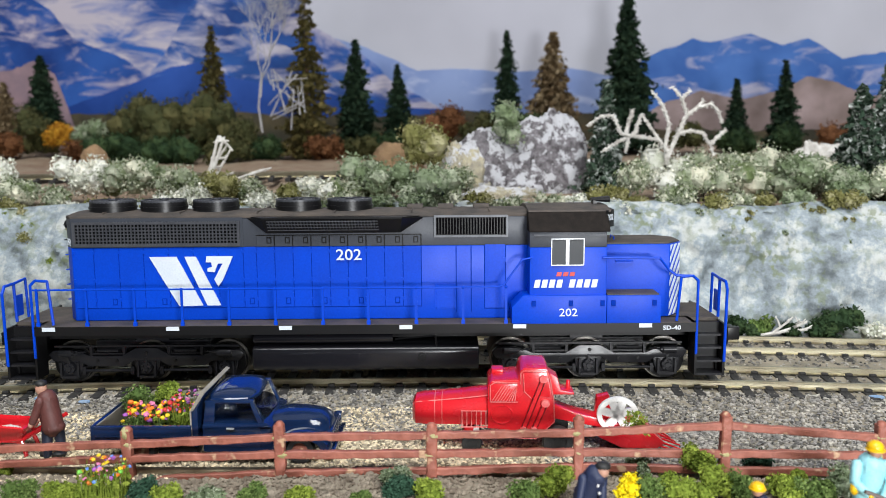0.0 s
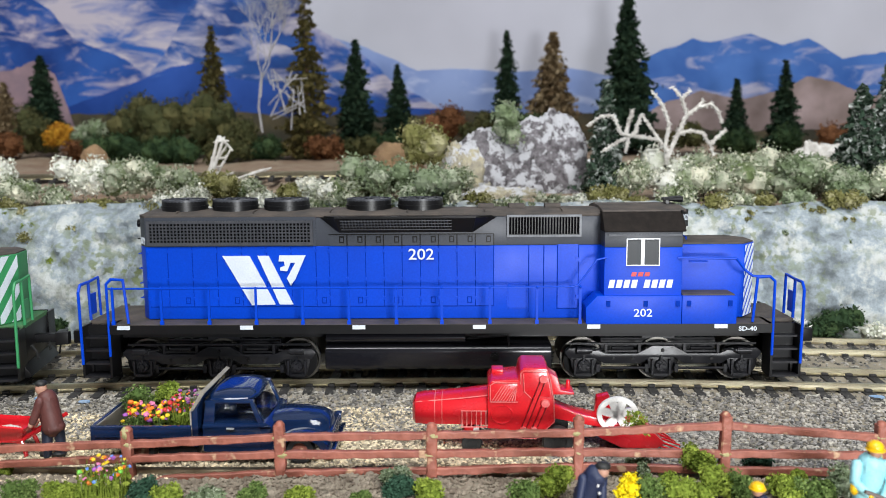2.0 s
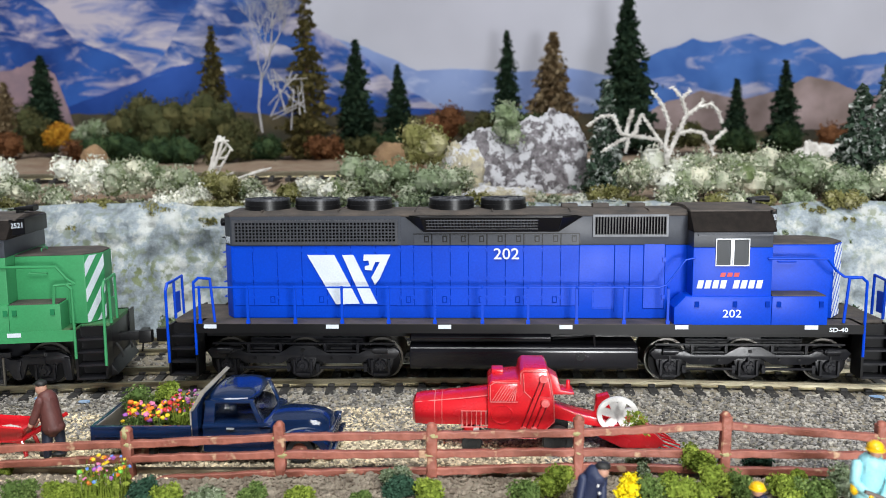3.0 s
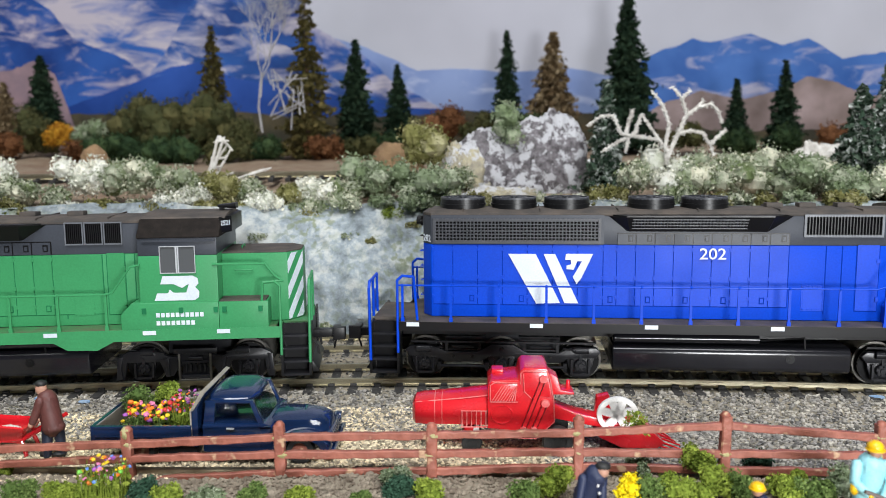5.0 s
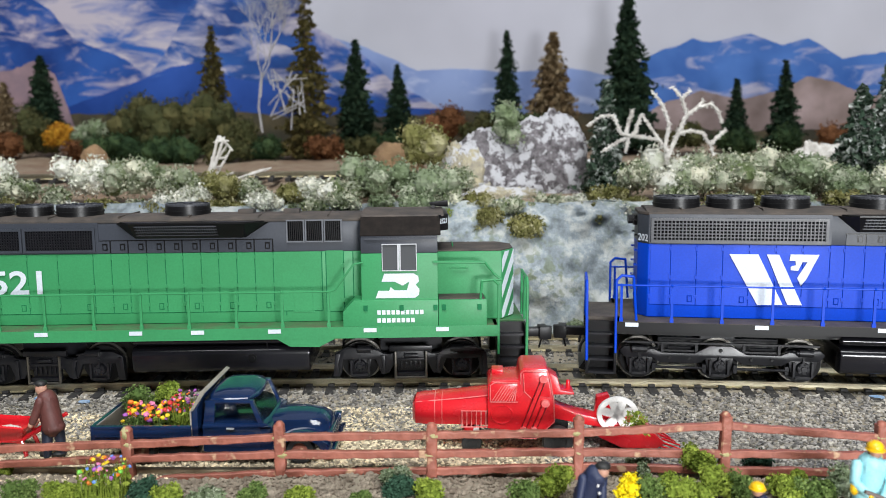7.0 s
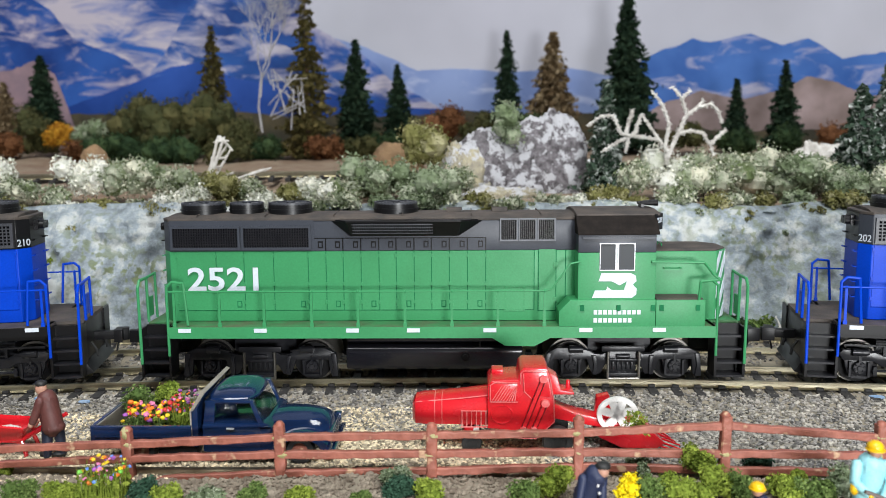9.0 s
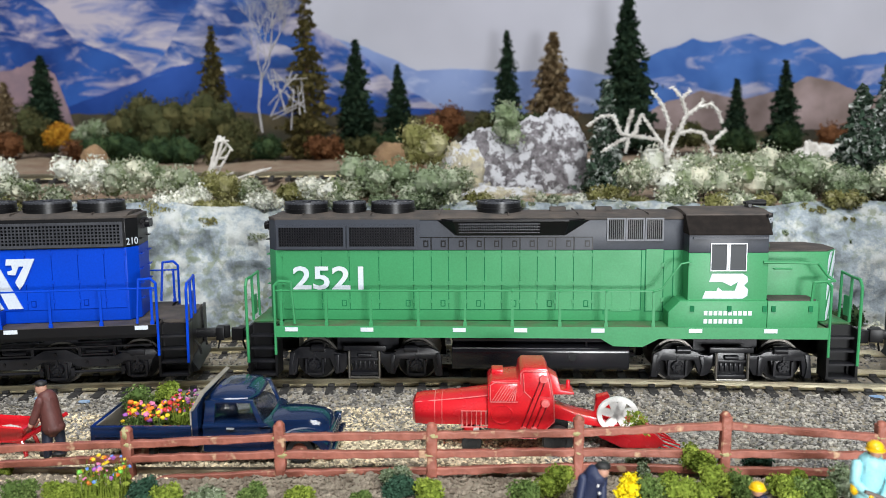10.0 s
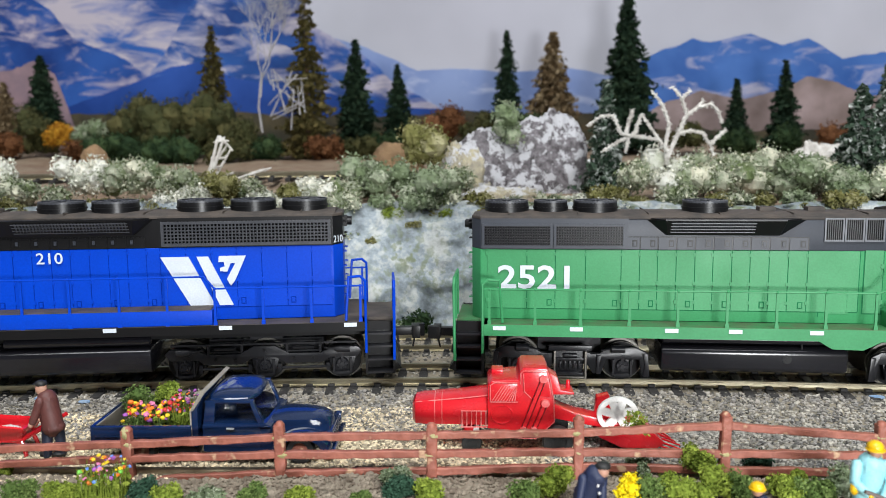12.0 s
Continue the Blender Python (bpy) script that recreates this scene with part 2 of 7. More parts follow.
# ---- mesh tools, all in millimetres ----
class MB:
    """Gathers vertices and faces of one mesh."""

    def __init__(self):
        self.v, self.f, self.mi = [], [], []

    def add(self, vs, fs, k=0):
        o = len(self.v)
        self.v.extend(vs)
        self.f.extend([tuple(i + o for i in f) for f in fs])
        self.mi.extend([k] * len(fs))
        return self

    def box(self, x0, x1, y0, y1, z0, z1, k=0):
        if x0 > x1: x0, x1 = x1, x0
        if y0 > y1: y0, y1 = y1, y0
        if z0 > z1: z0, z1 = z1, z0
        return self.add([(x0, y0, z0), (x1, y0, z0), (x1, y1, z0), (x0, y1, z0), (x0, y0, z1), (x1, y0, z1), (x1, y1, z1), (x0, y1, z1)],
                        [(3, 2, 1, 0), (4, 5, 6, 7), (0, 1, 5, 4), (1, 2, 6, 5), (2, 3, 7, 6), (3, 0, 4, 7)], k)

    def prism(self, pts, axis, a, b, k=0):
        """A polygon swept along an axis: 'x': pts are (y, z); 'y': (x, z); 'z': (x, y)."""
        n = len(pts)
        put = {"x": lambda p, q, s: (s, p, q), "y": lambda p, q, s: (p, s, q), "z": lambda p, q, s: (p, q, s)}[axis]
        vs = [put(p, q, a) for p, q in pts] + [put(p, q, b) for p, q in pts]
        fs = [tuple(range(n)), tuple(range(2 * n - 1, n - 1, -1))] + [(i, i + n, (i + 1) % n + n, (i + 1) % n) for i in range(n)]
        return self.add(vs, fs, k)

    def cyl(self, p, q, r, r2=None, seg=12, k=0):
        p, q = Vector(p), Vector(q)
        r2 = r if r2 is None else r2
        d = (q - p).normalized()
        u = d.orthogonal().normalized()
        w = d.cross(u)
        ring = [(math.cos(2 * math.pi * i / seg), math.sin(2 * math.pi * i / seg)) for i in range(seg)]
        vs = [tuple(p + (u * c + w * s) * r) for c, s in ring] + [tuple(q + (u * c + w * s) * r2) for c, s in ring]
        fs = [tuple(range(seg - 1, -1, -1)), tuple(range(seg, 2 * seg))] + [(i, (i + 1) % seg, (i + 1) % seg + seg, i + seg) for i in range(seg)]
        return self.add(vs, fs, k)

    def tube(self, pts, r, seg=7, k=0):
        for p, q in zip(pts, pts[1:]):
            self.cyl(p, q, r, seg=seg, k=k)
        for p in pts[1:-1]:
            self.ball(p, r, 5, 4, k=k)
        return self

    def ball(self, c, r, nu=10, nv=6, sx=1, sy=1, sz=1, k=0, rough=0.0, rnd=random):
        vs, fs = [], []
        for j in range(1, nv):
            t = math.pi * j / nv
            for i in range(nu):
                a = 2 * math.pi * i / nu
                d = 1 + (rnd.uniform(-rough, rough) if rough else 0)
                vs.append((c[0] + r * sx * d * math.sin(t) * math.cos(a), c[1] + r * sy * d * math.sin(t) * math.sin(a), c[2] + r * sz * d * math.cos(t)))
        for j in range(nv - 2):
            for i in range(nu):
                fs.append((j * nu + i, (j + 1) * nu + i, (j + 1) * nu + (i + 1) % nu, j * nu + (i + 1) % nu))
        t, b = len(vs), len(vs) + 1
        vs += [(c[0], c[1], c[2] + r * sz), (c[0], c[1], c[2] - r * sz)]
        for i in range(nu):
            fs.append((t, i, (i + 1) % nu))
            fs.append((b, (nv - 2) * nu + (i + 1) % nu, (nv - 2) * nu + i))
        return self.add(vs, fs, k)

    def flakes(self, cs, size, rnd, k=0, up=0.0):
        """Small bent flakes at the centres cs."""
        for c in cs:
            a = Vector((rnd.gauss(0, 1), rnd.gauss(0, 1), rnd.gauss(0, 1) + up)).normalized()
            b = a.orthogonal().normalized()
            b.rotate(Matrix.Rotation(rnd.uniform(0, 6.28), 3, a))
            e = a.cross(b)
            s = size * rnd.uniform(0.55, 1.35)
            c = Vector(c)
            self.add([tuple(c + b * s), tuple(c + e * s * 0.6 + a * s * 0.3), tuple(c - b * s), tuple(c - e * s * 0.6 + a * s * 0.25)], [(0, 1, 2), (0, 2, 3)], k)
        return self

    def mesh(self, name, mats, bev=0.0, smooth=False):
        me = bpy.data.meshes.new(name)
        me.from_pydata([(x * 0.001, y * 0.001, z * 0.001) for x, y, z in self.v], [], self.f)
        for m in (mats if isinstance(mats, (list, tuple)) else [mats]):
            me.materials.append(m)
        me.polygons.foreach_set("material_index", self.mi)
        bm = bmesh.new()
        bm.from_mesh(me)
        if len(self.f) < 4000:
            bmesh.ops.recalc_face_normals(bm, faces=bm.faces)
        if bev:
            es = [e for e in bm.edges if len(e.link_faces) == 2 and e.calc_face_angle(0) > 0.5]
            bmesh.ops.bevel(bm, geom=es, offset=bev * 0.001, segments=2, affect="EDGES", profile=0.6, clamp_overlap=True)
        if smooth or bev:
            for f in bm.faces:
                f.smooth = True
            for e in bm.edges:
                e.smooth = len(e.link_faces) != 2 or e.calc_face_angle(0) < (0.7 if not bev else 0.9)
        bm.to_mesh(me)
        bm.free()
        return me


def part(name, mb, material, parent=None, label="", bev=0.0, smooth=False):
    ob = new(name, mb.mesh(name, material, bev, smooth))
    if parent is not None:
        ob.parent = parent
    if label:
        ob["label"] = label
    return ob


def thing(name, x, y, z, label, category, group="", rz=0.0):
    """An Empty at the base of a thing, in millimetres."""
    ob = tagged(new(name), label, category, group)
    ob.matrix_basis = pose(x * 0.001, y * 0.001, z * 0.001, 0, 0, rz)
    return ob


def lettering(name, words, size, material, parent, u, z, face, depth, shear=0.0, bold=0.0, wide=1.0):
    """Raised lettering, centred at u and z (millimetres) on the side that the viewer sees."""
    cu = bpy.data.curves.new(name, "FONT")
    cu.body, cu.size, cu.shear, cu.offset, cu.extrude = words, size * 0.001, shear, bold * 0.001, 0.00004
    cu.align_x, cu.align_y, cu.resolution_u = "CENTER", "CENTER", 3
    tmp = new(name, cu)
    bpy.context.view_layer.update()
    me = bpy.data.meshes.new_from_object(tmp.evaluated_get(bpy.context.evaluated_depsgraph_get()))
    bpy.data.objects.remove(tmp)
    me.transform(Matrix.Diagonal((wide, 1, 1, 1)))
    me.materials.clear()
    me.materials.append(material)
    ob = new(name, me)
    ob.parent = parent
    ob.matrix_basis = pose(-face * u * 0.001, face * depth * 0.001, z * 0.001, 90, 0, 0 if face < 0 else 180)
    return ob


# ---- the large structure ----
R = 1188.8          # radius of the train's track, millimetres; its centre lies on the viewer's side
rng = random.Random(7)


def bend(u, off, z=0.0):
    """A point u along the curved track and off away from its centre line."""
    a = u / R
    return ((R + off) * math.sin(a), (R + off) * math.cos(a) - R, z)


def nz(x, y, s, k=0.0):
    return noise.noise(Vector((x / s, y / s, k)))


def room():
    # Walls and floor are added out of view; their dark tones limit reflections.
    w = MB().box(-1600, 1600, 420, 440, -800, 1500)
    tagged(part("wall_north", w, M["wall"]), "unseen plain grey room wall behind the layout, darkened against reflections", "wall", kind="structure")
    w = MB().box(-1600, 1600, -1620, -1600, -800, 1500)
    tagged(part("wall_south", w, M["wall"]), "unseen plain grey room wall, darkened against reflections", "wall", kind="structure")
    w = MB().box(-1620, -1600, -1620, 440, -800, 1500)
    tagged(part("wall_west", w, M["wall"]), "unseen plain grey room wall, darkened against reflections", "wall", kind="structure")
    w = MB().box(1600, 1620, -1620, 440, -800, 1500)
    tagged(part("wall_east", w, M["wall"]), "unseen plain grey room wall, darkened against reflections", "wall", kind="structure")
    tagged(part("ceiling", MB().box(-1620, 1620, -1620, 440, 1500, 1520), M["ceiling"]), "plain white room ceiling", "ceiling", kind="structure")
    tagged(part("floor", MB().box(-1620, 1620, -1620, 440, -820, -800), M["dim_floor"]), "unseen dark grey room floor, darkened against reflections", "floor", kind="structure")
    t = MB().box(-800, 800, -140, 415, -60, -16)
    tagged(part("layout_board", t, M["wood"]), "wooden board that carries the model landscape", "board", kind="structure")


def sheet(x0, x1, nx, y0, y1, ny, fn):
    vs, fs = [], []
    for j in range(ny + 1):
        for i in range(nx + 1):
            vs.append(fn(x0 + (x1 - x0) * i / nx, y0 + (y1 - y0) * j / ny))
    for j in range(ny):
        for i in range(nx):
            k = j * (nx + 1) + i
            fs.append((k, k + 1, k + nx + 2, k + nx + 1))
    return MB().add(vs, fs)


def ground_z(x, y):
    off = math.hypot(x, y + R) - R
    z = -6.0 + 1.1 * nz(x, y, 40) + 0.5 * nz(x, y, 9, 3)
    if off < -60:
        z += 0.6 * nz(x, y, 14, 8)
    k = min(1.0, max(0.0, (off + 34) / 20)) * min(1.0, max(0.0, (70 - off) / 12))
    return z * (1 - k) + k * (-2.75 + (0.35 if off > 9 else 0.0) + 0.25 * nz(x, y, 6))


def cliff_point(x, s):
    """s runs 0..1 from the foot of the cliff to its lip."""
    lip = 47.5 + 2.2 * nz(x, 3, 90) + 1.2 * nz(x, 9, 25)
    foot = math.sqrt(R * R - x * x) - R
    y = 60 + 0.55 * foot + 22 * s ** 1.4 + 8.5 * nz(x, s * 60, 34, 5) + 5.0 * abs(nz(x, s * 40, 15, 2)) + 2.4 * nz(x, s * 55, 6, 9) + 1.1 * nz(x, s * 55, 2.6, 4)
    z = -7 + (lip + 7) * (1 - (1 - s) ** 1.35)
    return (x, y, z + 2.0 * nz(x, s * 50, 22, 1) * s)


def terrace_z(x, y):
    return 44.5 + (y - 82) * 0.088 + 1.8 * nz(x, y, 34, 4) + 0.9 * nz(x, y, 11, 6)


def land():
    g = sheet(-800, 800, 320, -138, 90, 76, lambda x, y: (x, y, ground_z(x, y)))
    tagged(part("ground", g, M["soil"], smooth=True), "model ground of brown grit, soil and scatter", "ground", kind="structure")
    vs = [[cliff_point(-440 + i * 1.6, j / 44) for i in range(551)] for j in range(45)]
    c = MB().add([p for row in vs for p in row], [(j * 551 + i, j * 551 + i + 1, (j + 1) * 551 + i + 1, (j + 1) * 551 + i) for j in range(44) for i in range(550)])
    tagged(part("cliff", c, M["cliff"], smooth=True), "pale plaster cliff with snow and green scatter behind the tracks", "cliff", kind="structure")
    t = sheet(-700, 700, 280, 83, 400, 70, lambda x, y: (x, y, terrace_z(x, y)))
    tagged(part("terrace", t, M["earth"], smooth=True), "upper terrace of brown earth behind the cliff", "ground", kind="structure")


def ridge(name, pts, y, material, label, seed, jag=1.0):
    """A printed mountain of the backdrop: a thin flat sheet with a broken skyline over a few main peaks."""
    line = [Vector(p) for p in pts]
    amp = jag * 3.2
    for step in range(4):
        out = []
        for i, (p, q) in enumerate(zip(line, line[1:])):
            out += [p, (p + q) / 2 + Vector((0, amp * noise.noise(Vector((i * 1.7 + seed, step * 3.1, seed)))))]
        line = out + [line[-1]]
        amp *= 0.55
    n = len(line)
    vs = [(p.x, y, p.y) for p in line] + [(p.x, y, 20) for p in line] + [(p.x, y + 0.4, p.y) for p in line] + [(p.x, y + 0.4, 20) for p in line]
    fs = [(i, i + n, i + n + 1, i + 1) for i in range(n - 1)] + [(i, i + 1, i + 1 + 2 * n, i + 2 * n) for i in range(n - 1)]
    tagged(part(name, MB().add(vs, fs), material), label, "backdrop", kind="structure")


def mountain_material(name, deep, mid, snow, scale, cut, seed, tilt=35):
    """Printed mountain: slopes in two blues with snow fields along the ribs."""
    m = bpy.data.materials.new(name)
    m.use_nodes = True
    nt = m.node_tree
    N, L = nt.nodes.new, nt.links.new
    b = nt.nodes["Principled BSDF"]
    tc, mp = N("ShaderNodeTexCoord"), N("ShaderNodeMapping")
    mp.inputs["Rotation"].default_value = (0, radians(tilt), 0)
    mp.inputs["Location"].default_value = (seed, 0, seed * 0.7)
    mp.inputs["Scale"].default_value = (1, 1, 2.8)
    L(tc.outputs["Object"], mp.inputs["Vector"])
    n1, n2 = N("ShaderNodeTexNoise"), N("ShaderNodeTexNoise")
    n1.inputs["Scale"].default_value, n1.inputs["Detail"].default_value, n1.inputs["Distortion"].default_value = scale, 9.0, 0.6
    n1.inputs["Roughness"].default_value = 0.62
    n2.inputs["Scale"].default_value, n2.inputs["Detail"].default_value = scale * 0.9, 7.0
    L(mp.outputs[0], n1.inputs["Vector"])
    L(tc.outputs["Object"], n2.inputs["Vector"])
    r1, r2 = N("ShaderNodeValToRGB"), N("ShaderNodeValToRGB")
    r1.color_ramp.elements[0].position, r1.color_ramp.elements[1].position = cut - 0.03, cut + 0.12
    r2.color_ramp.elements[0].position, r2.color_ramp.elements[1].position = 0.35, 0.65
    r2.color_ramp.elements[0].color, r2.color_ramp.elements[1].color = (*deep, 1), (*mid, 1)
    L(n1.outputs["Fac"], r1.inputs[0])
    L(n2.outputs["Fac"], r2.inputs[0])
    mix = N("ShaderNodeMix")
    mix.data_type = "RGBA"
    L(r1.outputs[0], mix.inputs["Factor"])
    L(r2.outputs[0], mix.inputs["A"])
    mix.inputs["B"].default_value = (*snow, 1)
    L(mix.outputs["Result"], b.inputs["Base Color"])
    b.inputs["Roughness"].default_value = 0.6
    b.inputs["Specular IOR Level"].default_value = 0.2
    return m


def backdrop():
    sky = mat("printed_sky", (0.46, 0.47, 0.53), 0.75, col2=(0.39, 0.39, 0.445), scale=4, bump=0.0, fine=12)
    b = sheet(-760, 760, 60, 0, 420, 4, lambda x, z: (x, 372, z + 20))
    tagged(part("backdrop", b, sky), "printed backdrop with a pale lavender-grey sky", "backdrop", kind="structure")
    haze = mountain_material("printed_far_ridge", (0.14, 0.2, 0.4), (0.22, 0.29, 0.5), (0.42, 0.46, 0.6), 22, 0.6, 3)
    alps = mountain_material("printed_alps", (0.01, 0.04, 0.19), (0.03, 0.11, 0.38), (0.44, 0.4, 0.46), 17, 0.49, 2.3, 38)
    deep = mountain_material("printed_blue_slope", (0.01, 0.04, 0.2), (0.025, 0.08, 0.34), (0.1, 0.2, 0.5), 20, 0.66, 6)
    blue = mountain_material("printed_blue_range", (0.028, 0.09, 0.3), (0.06, 0.15, 0.42), (0.36, 0.36, 0.48), 24, 0.57, 9, -30)
    hill = mat("printed_brown_hill", (0.15, 0.11, 0.1), 0.8, col2=(0.3, 0.23, 0.23), scale=38, bump=0.0)
    ridge("backdrop_far_ridge", [(-163.0, 153.2), (-111.9, 151.7), (-73.9, 141.8), (-36.0, 124.4), (-10.5, 125.8), (31.8, 122.9),
          (73.9, 125.7), (149.6, 112.5)], 371, haze, "printed hazy blue far ridge", 2, 0.8)
    ridge("backdrop_alps", [(-609.5, 200.0), (-431.6, 230.2), (-322.2, 204.3), (-268.7, 239.8), (-207.7, 194.6), (-169.4, 198.1), (-127.6, 185.4),
          (-111.6, 156.6), (-78.1, 137.6), (-53.0, 114.5), (-15.0, 93.2)], 370, alps, "printed snow-streaked blue alpine peaks", 5, 1.6)
    near = mountain_material("printed_shaded_face", (0.009, 0.034, 0.17), (0.025, 0.09, 0.34), (0.42, 0.37, 0.44), 26, 0.54, 4.2, 48)
    peak = mountain_material("printed_main_peak", (0.01, 0.04, 0.18), (0.03, 0.11, 0.37), (0.45, 0.42, 0.49), 24, 0.5, 7.7, -52)
    ridge("backdrop_shaded_face", [(-565.3, 199.3), (-399.3, 205.3), (-340.2, 192.2), (-311.6, 171.3), (-295.9, 150.4), (-266.3, 139.7), (-241.4, 122.7), (-211.5, 116.1), (-169.1, 98.8)],
          369.7, near, "printed shaded blue mountain face", 11, 1.3)
    ridge("backdrop_main_peak", [(-255.3, 105.9), (-227.6, 137.1), (-211.1, 165.9), (-192.7, 194.2), (-170.3, 173.6), (-149.8, 152.8), (-120.6, 136.0), (-87.1, 110.6)],
          369.4, peak, "printed blue main peak with snow ribs", 14, 1.3)
    ridge("backdrop_blue_slope", [(-490.5, 80.3), (-303.4, 100.0), (-272.2, 110.3), (-223.6, 128.7), (-201.9, 132.6), (-172.4, 119.8), (-129.7, 115.2), (-95.7, 106.5),
          (-44.7, 97.6), (31.8, 92.7)], 369, deep, "printed deep blue lower slope", 8, 0.9)
    ridge("backdrop_blue_range", [(115.7, 121.1), (142.5, 136.4), (167.1, 145.9), (182.5, 143.3), (210.3, 148.7), (233.4, 140.3), (251.6, 144.9),
          (277.1, 130.0), (305.5, 134.6), (404.0, 126.2), (523.1, 145.0)], 370, blue, "printed blue mountain range with snow", 4, 0.8)
    ridge("backdrop_brown_hill", [(124.7, 85.6), (149.5, 100.0), (174.3, 108.0), (207.8, 101.5), (232.4, 107.5), (252.6, 117.5), (273.4, 113.2),
          (298.8, 102.7), (363.9, 110.3), (487.1, 96.8)], 369, hill, "printed mauve-brown hills", 6, 0.7)
    wood = mat("printed_olive_woodland", (0.028, 0.026, 0.015), 0.8, col2=(0.075, 0.06, 0.03), scale=55, bump=0.0, fine=160, lo=0.4, hi=0.62, third=(0.16, 0.08, 0.025))
    ridge("backdrop_woodland", [(-560, 98), (-330, 90), (-260, 94), (-200, 98), (-150, 93), (-90, 94), (-40, 92), (0, 95), (50, 90), (90, 92), (135, 80), (200, 78), (330, 82), (560, 88)],
          368.5, wood, "printed dark olive woodland with rusty patches", 17, 2.2)
    ridge("backdrop_rose_wood", [(-528.1, 131.8), (-379.0, 130.3), (-344.3, 127.8), (-326.4, 134.7), (-311.9, 125.4), (-302.9, 100.0), (-297.5, 82.9)], 368,
          mat("printed_rose_wood", (0.2, 0.14, 0.17), 0.8, col2=(0.3, 0.2, 0.22), scale=70, bump=0.0), "printed rosy bare woodland", 3, 1.3)


def track(label, off, z, name="track"):
    """A curved track of plastic sleepers and two rails."""
    t = tagged(new(name), label, "track", kind="structure")
    for side in (-8.25, 8.25):
        rail = MB()
        n = 160
        prof = [(-1.2, -2.1), (-0.3, -1.7), (-0.25, -0.8), (-0.6, -0.6), (-0.6, -0.08), (-0.45, 0.0), (0.45, 0.0), (0.6, -0.08), (0.6, -0.6), (0.25, -0.8), (0.3, -1.7), (1.2, -2.1)]
        m = len(prof)
        vs = [bend(-560 + 1120 * i / n, off + side + p, z + q) for i in range(n + 1) for p, q in prof]
        fs = [(i * m + j, (i + 1) * m + j, (i + 1) * m + (j + 1) % m, i * m + (j + 1) % m) for i in range(n) for j in range(m)]
        part("rail", rail.add(vs, fs), M["rail"], t)
    tie = MB().box(-1.35, 1.35, -15.5, 15.5, -4.2, -2.15)
    for s in (-8.25, 8.25):
        tie.box(-1.0, 1.0, s - 2.0, s - 0.75, -2.15, -1.35)
        tie.box(-1.0, 1.0, s + 0.75, s + 2.0, -2.15, -1.35)
    me = tie.mesh("sleeper", M["tie"], 0.15)
    for i in range(-40, 41):
        u = i * 7.05 + rng.uniform(-0.25, 0.25)
        ob = new("sleeper", me)
        ob.parent = t
        x, y, _ = bend(u, off)
        ob.matrix_basis = pose(x * 0.001, y * 0.001, z * 0.001, 0, 0, -math.degrees(u / R) + rng.uniform(-0.7, 0.7))
    return t


room()
land()
backdrop()
track("curved model track with dull brass-coloured rails and black sleepers", 0.0, 0.0)
track("second curved model track beside the train, rails dusty", 41.0, 0.0)
track("upper model track on the terrace, brown and dusty", 160.0, 57.5)


# ---- the train ----
def wheelset(parent, x, r=5.9):
    """Two flanged wheels on an axle."""
    w = MB()
    w.cyl((0, -9.4, 0), (0, 9.4, 0), 1.2, seg=8)
    for s in (-1, 1):
        w.cyl((0, s * 7.0, 0), (0, s * 7.5, 0), r + 0.7, seg=28, k=1)
        w.cyl((0, s * 7.5, 0), (0, s * 9.3, 0), r, r - 0.1, seg=28, k=0)
        w.cyl((0, s * 9.3, 0), (0, s * 9.6, 0), r + 0.02, r - 0.08, seg=28, k=1)
        w.cyl((0, s * 9.6, 0), (0, s * 9.8, 0), r - 0.14, seg=28, k=0)
        for i in range(6):
            a = i * math.pi / 3
            w.ball((2.8 * math.cos(a), s * 9.7, 2.8 * math.sin(a)), 0.45, 6, 4)
    ob = part("wheelset", w, [M["wheel"], M["steel"]], parent, "blackened wheels with bright worn treads")
    ob.matrix_basis = pose(x * 0.001, 0, r * 0.001)
    WHEELS.append((ob, x, r))
    return ob


WHEELS = []


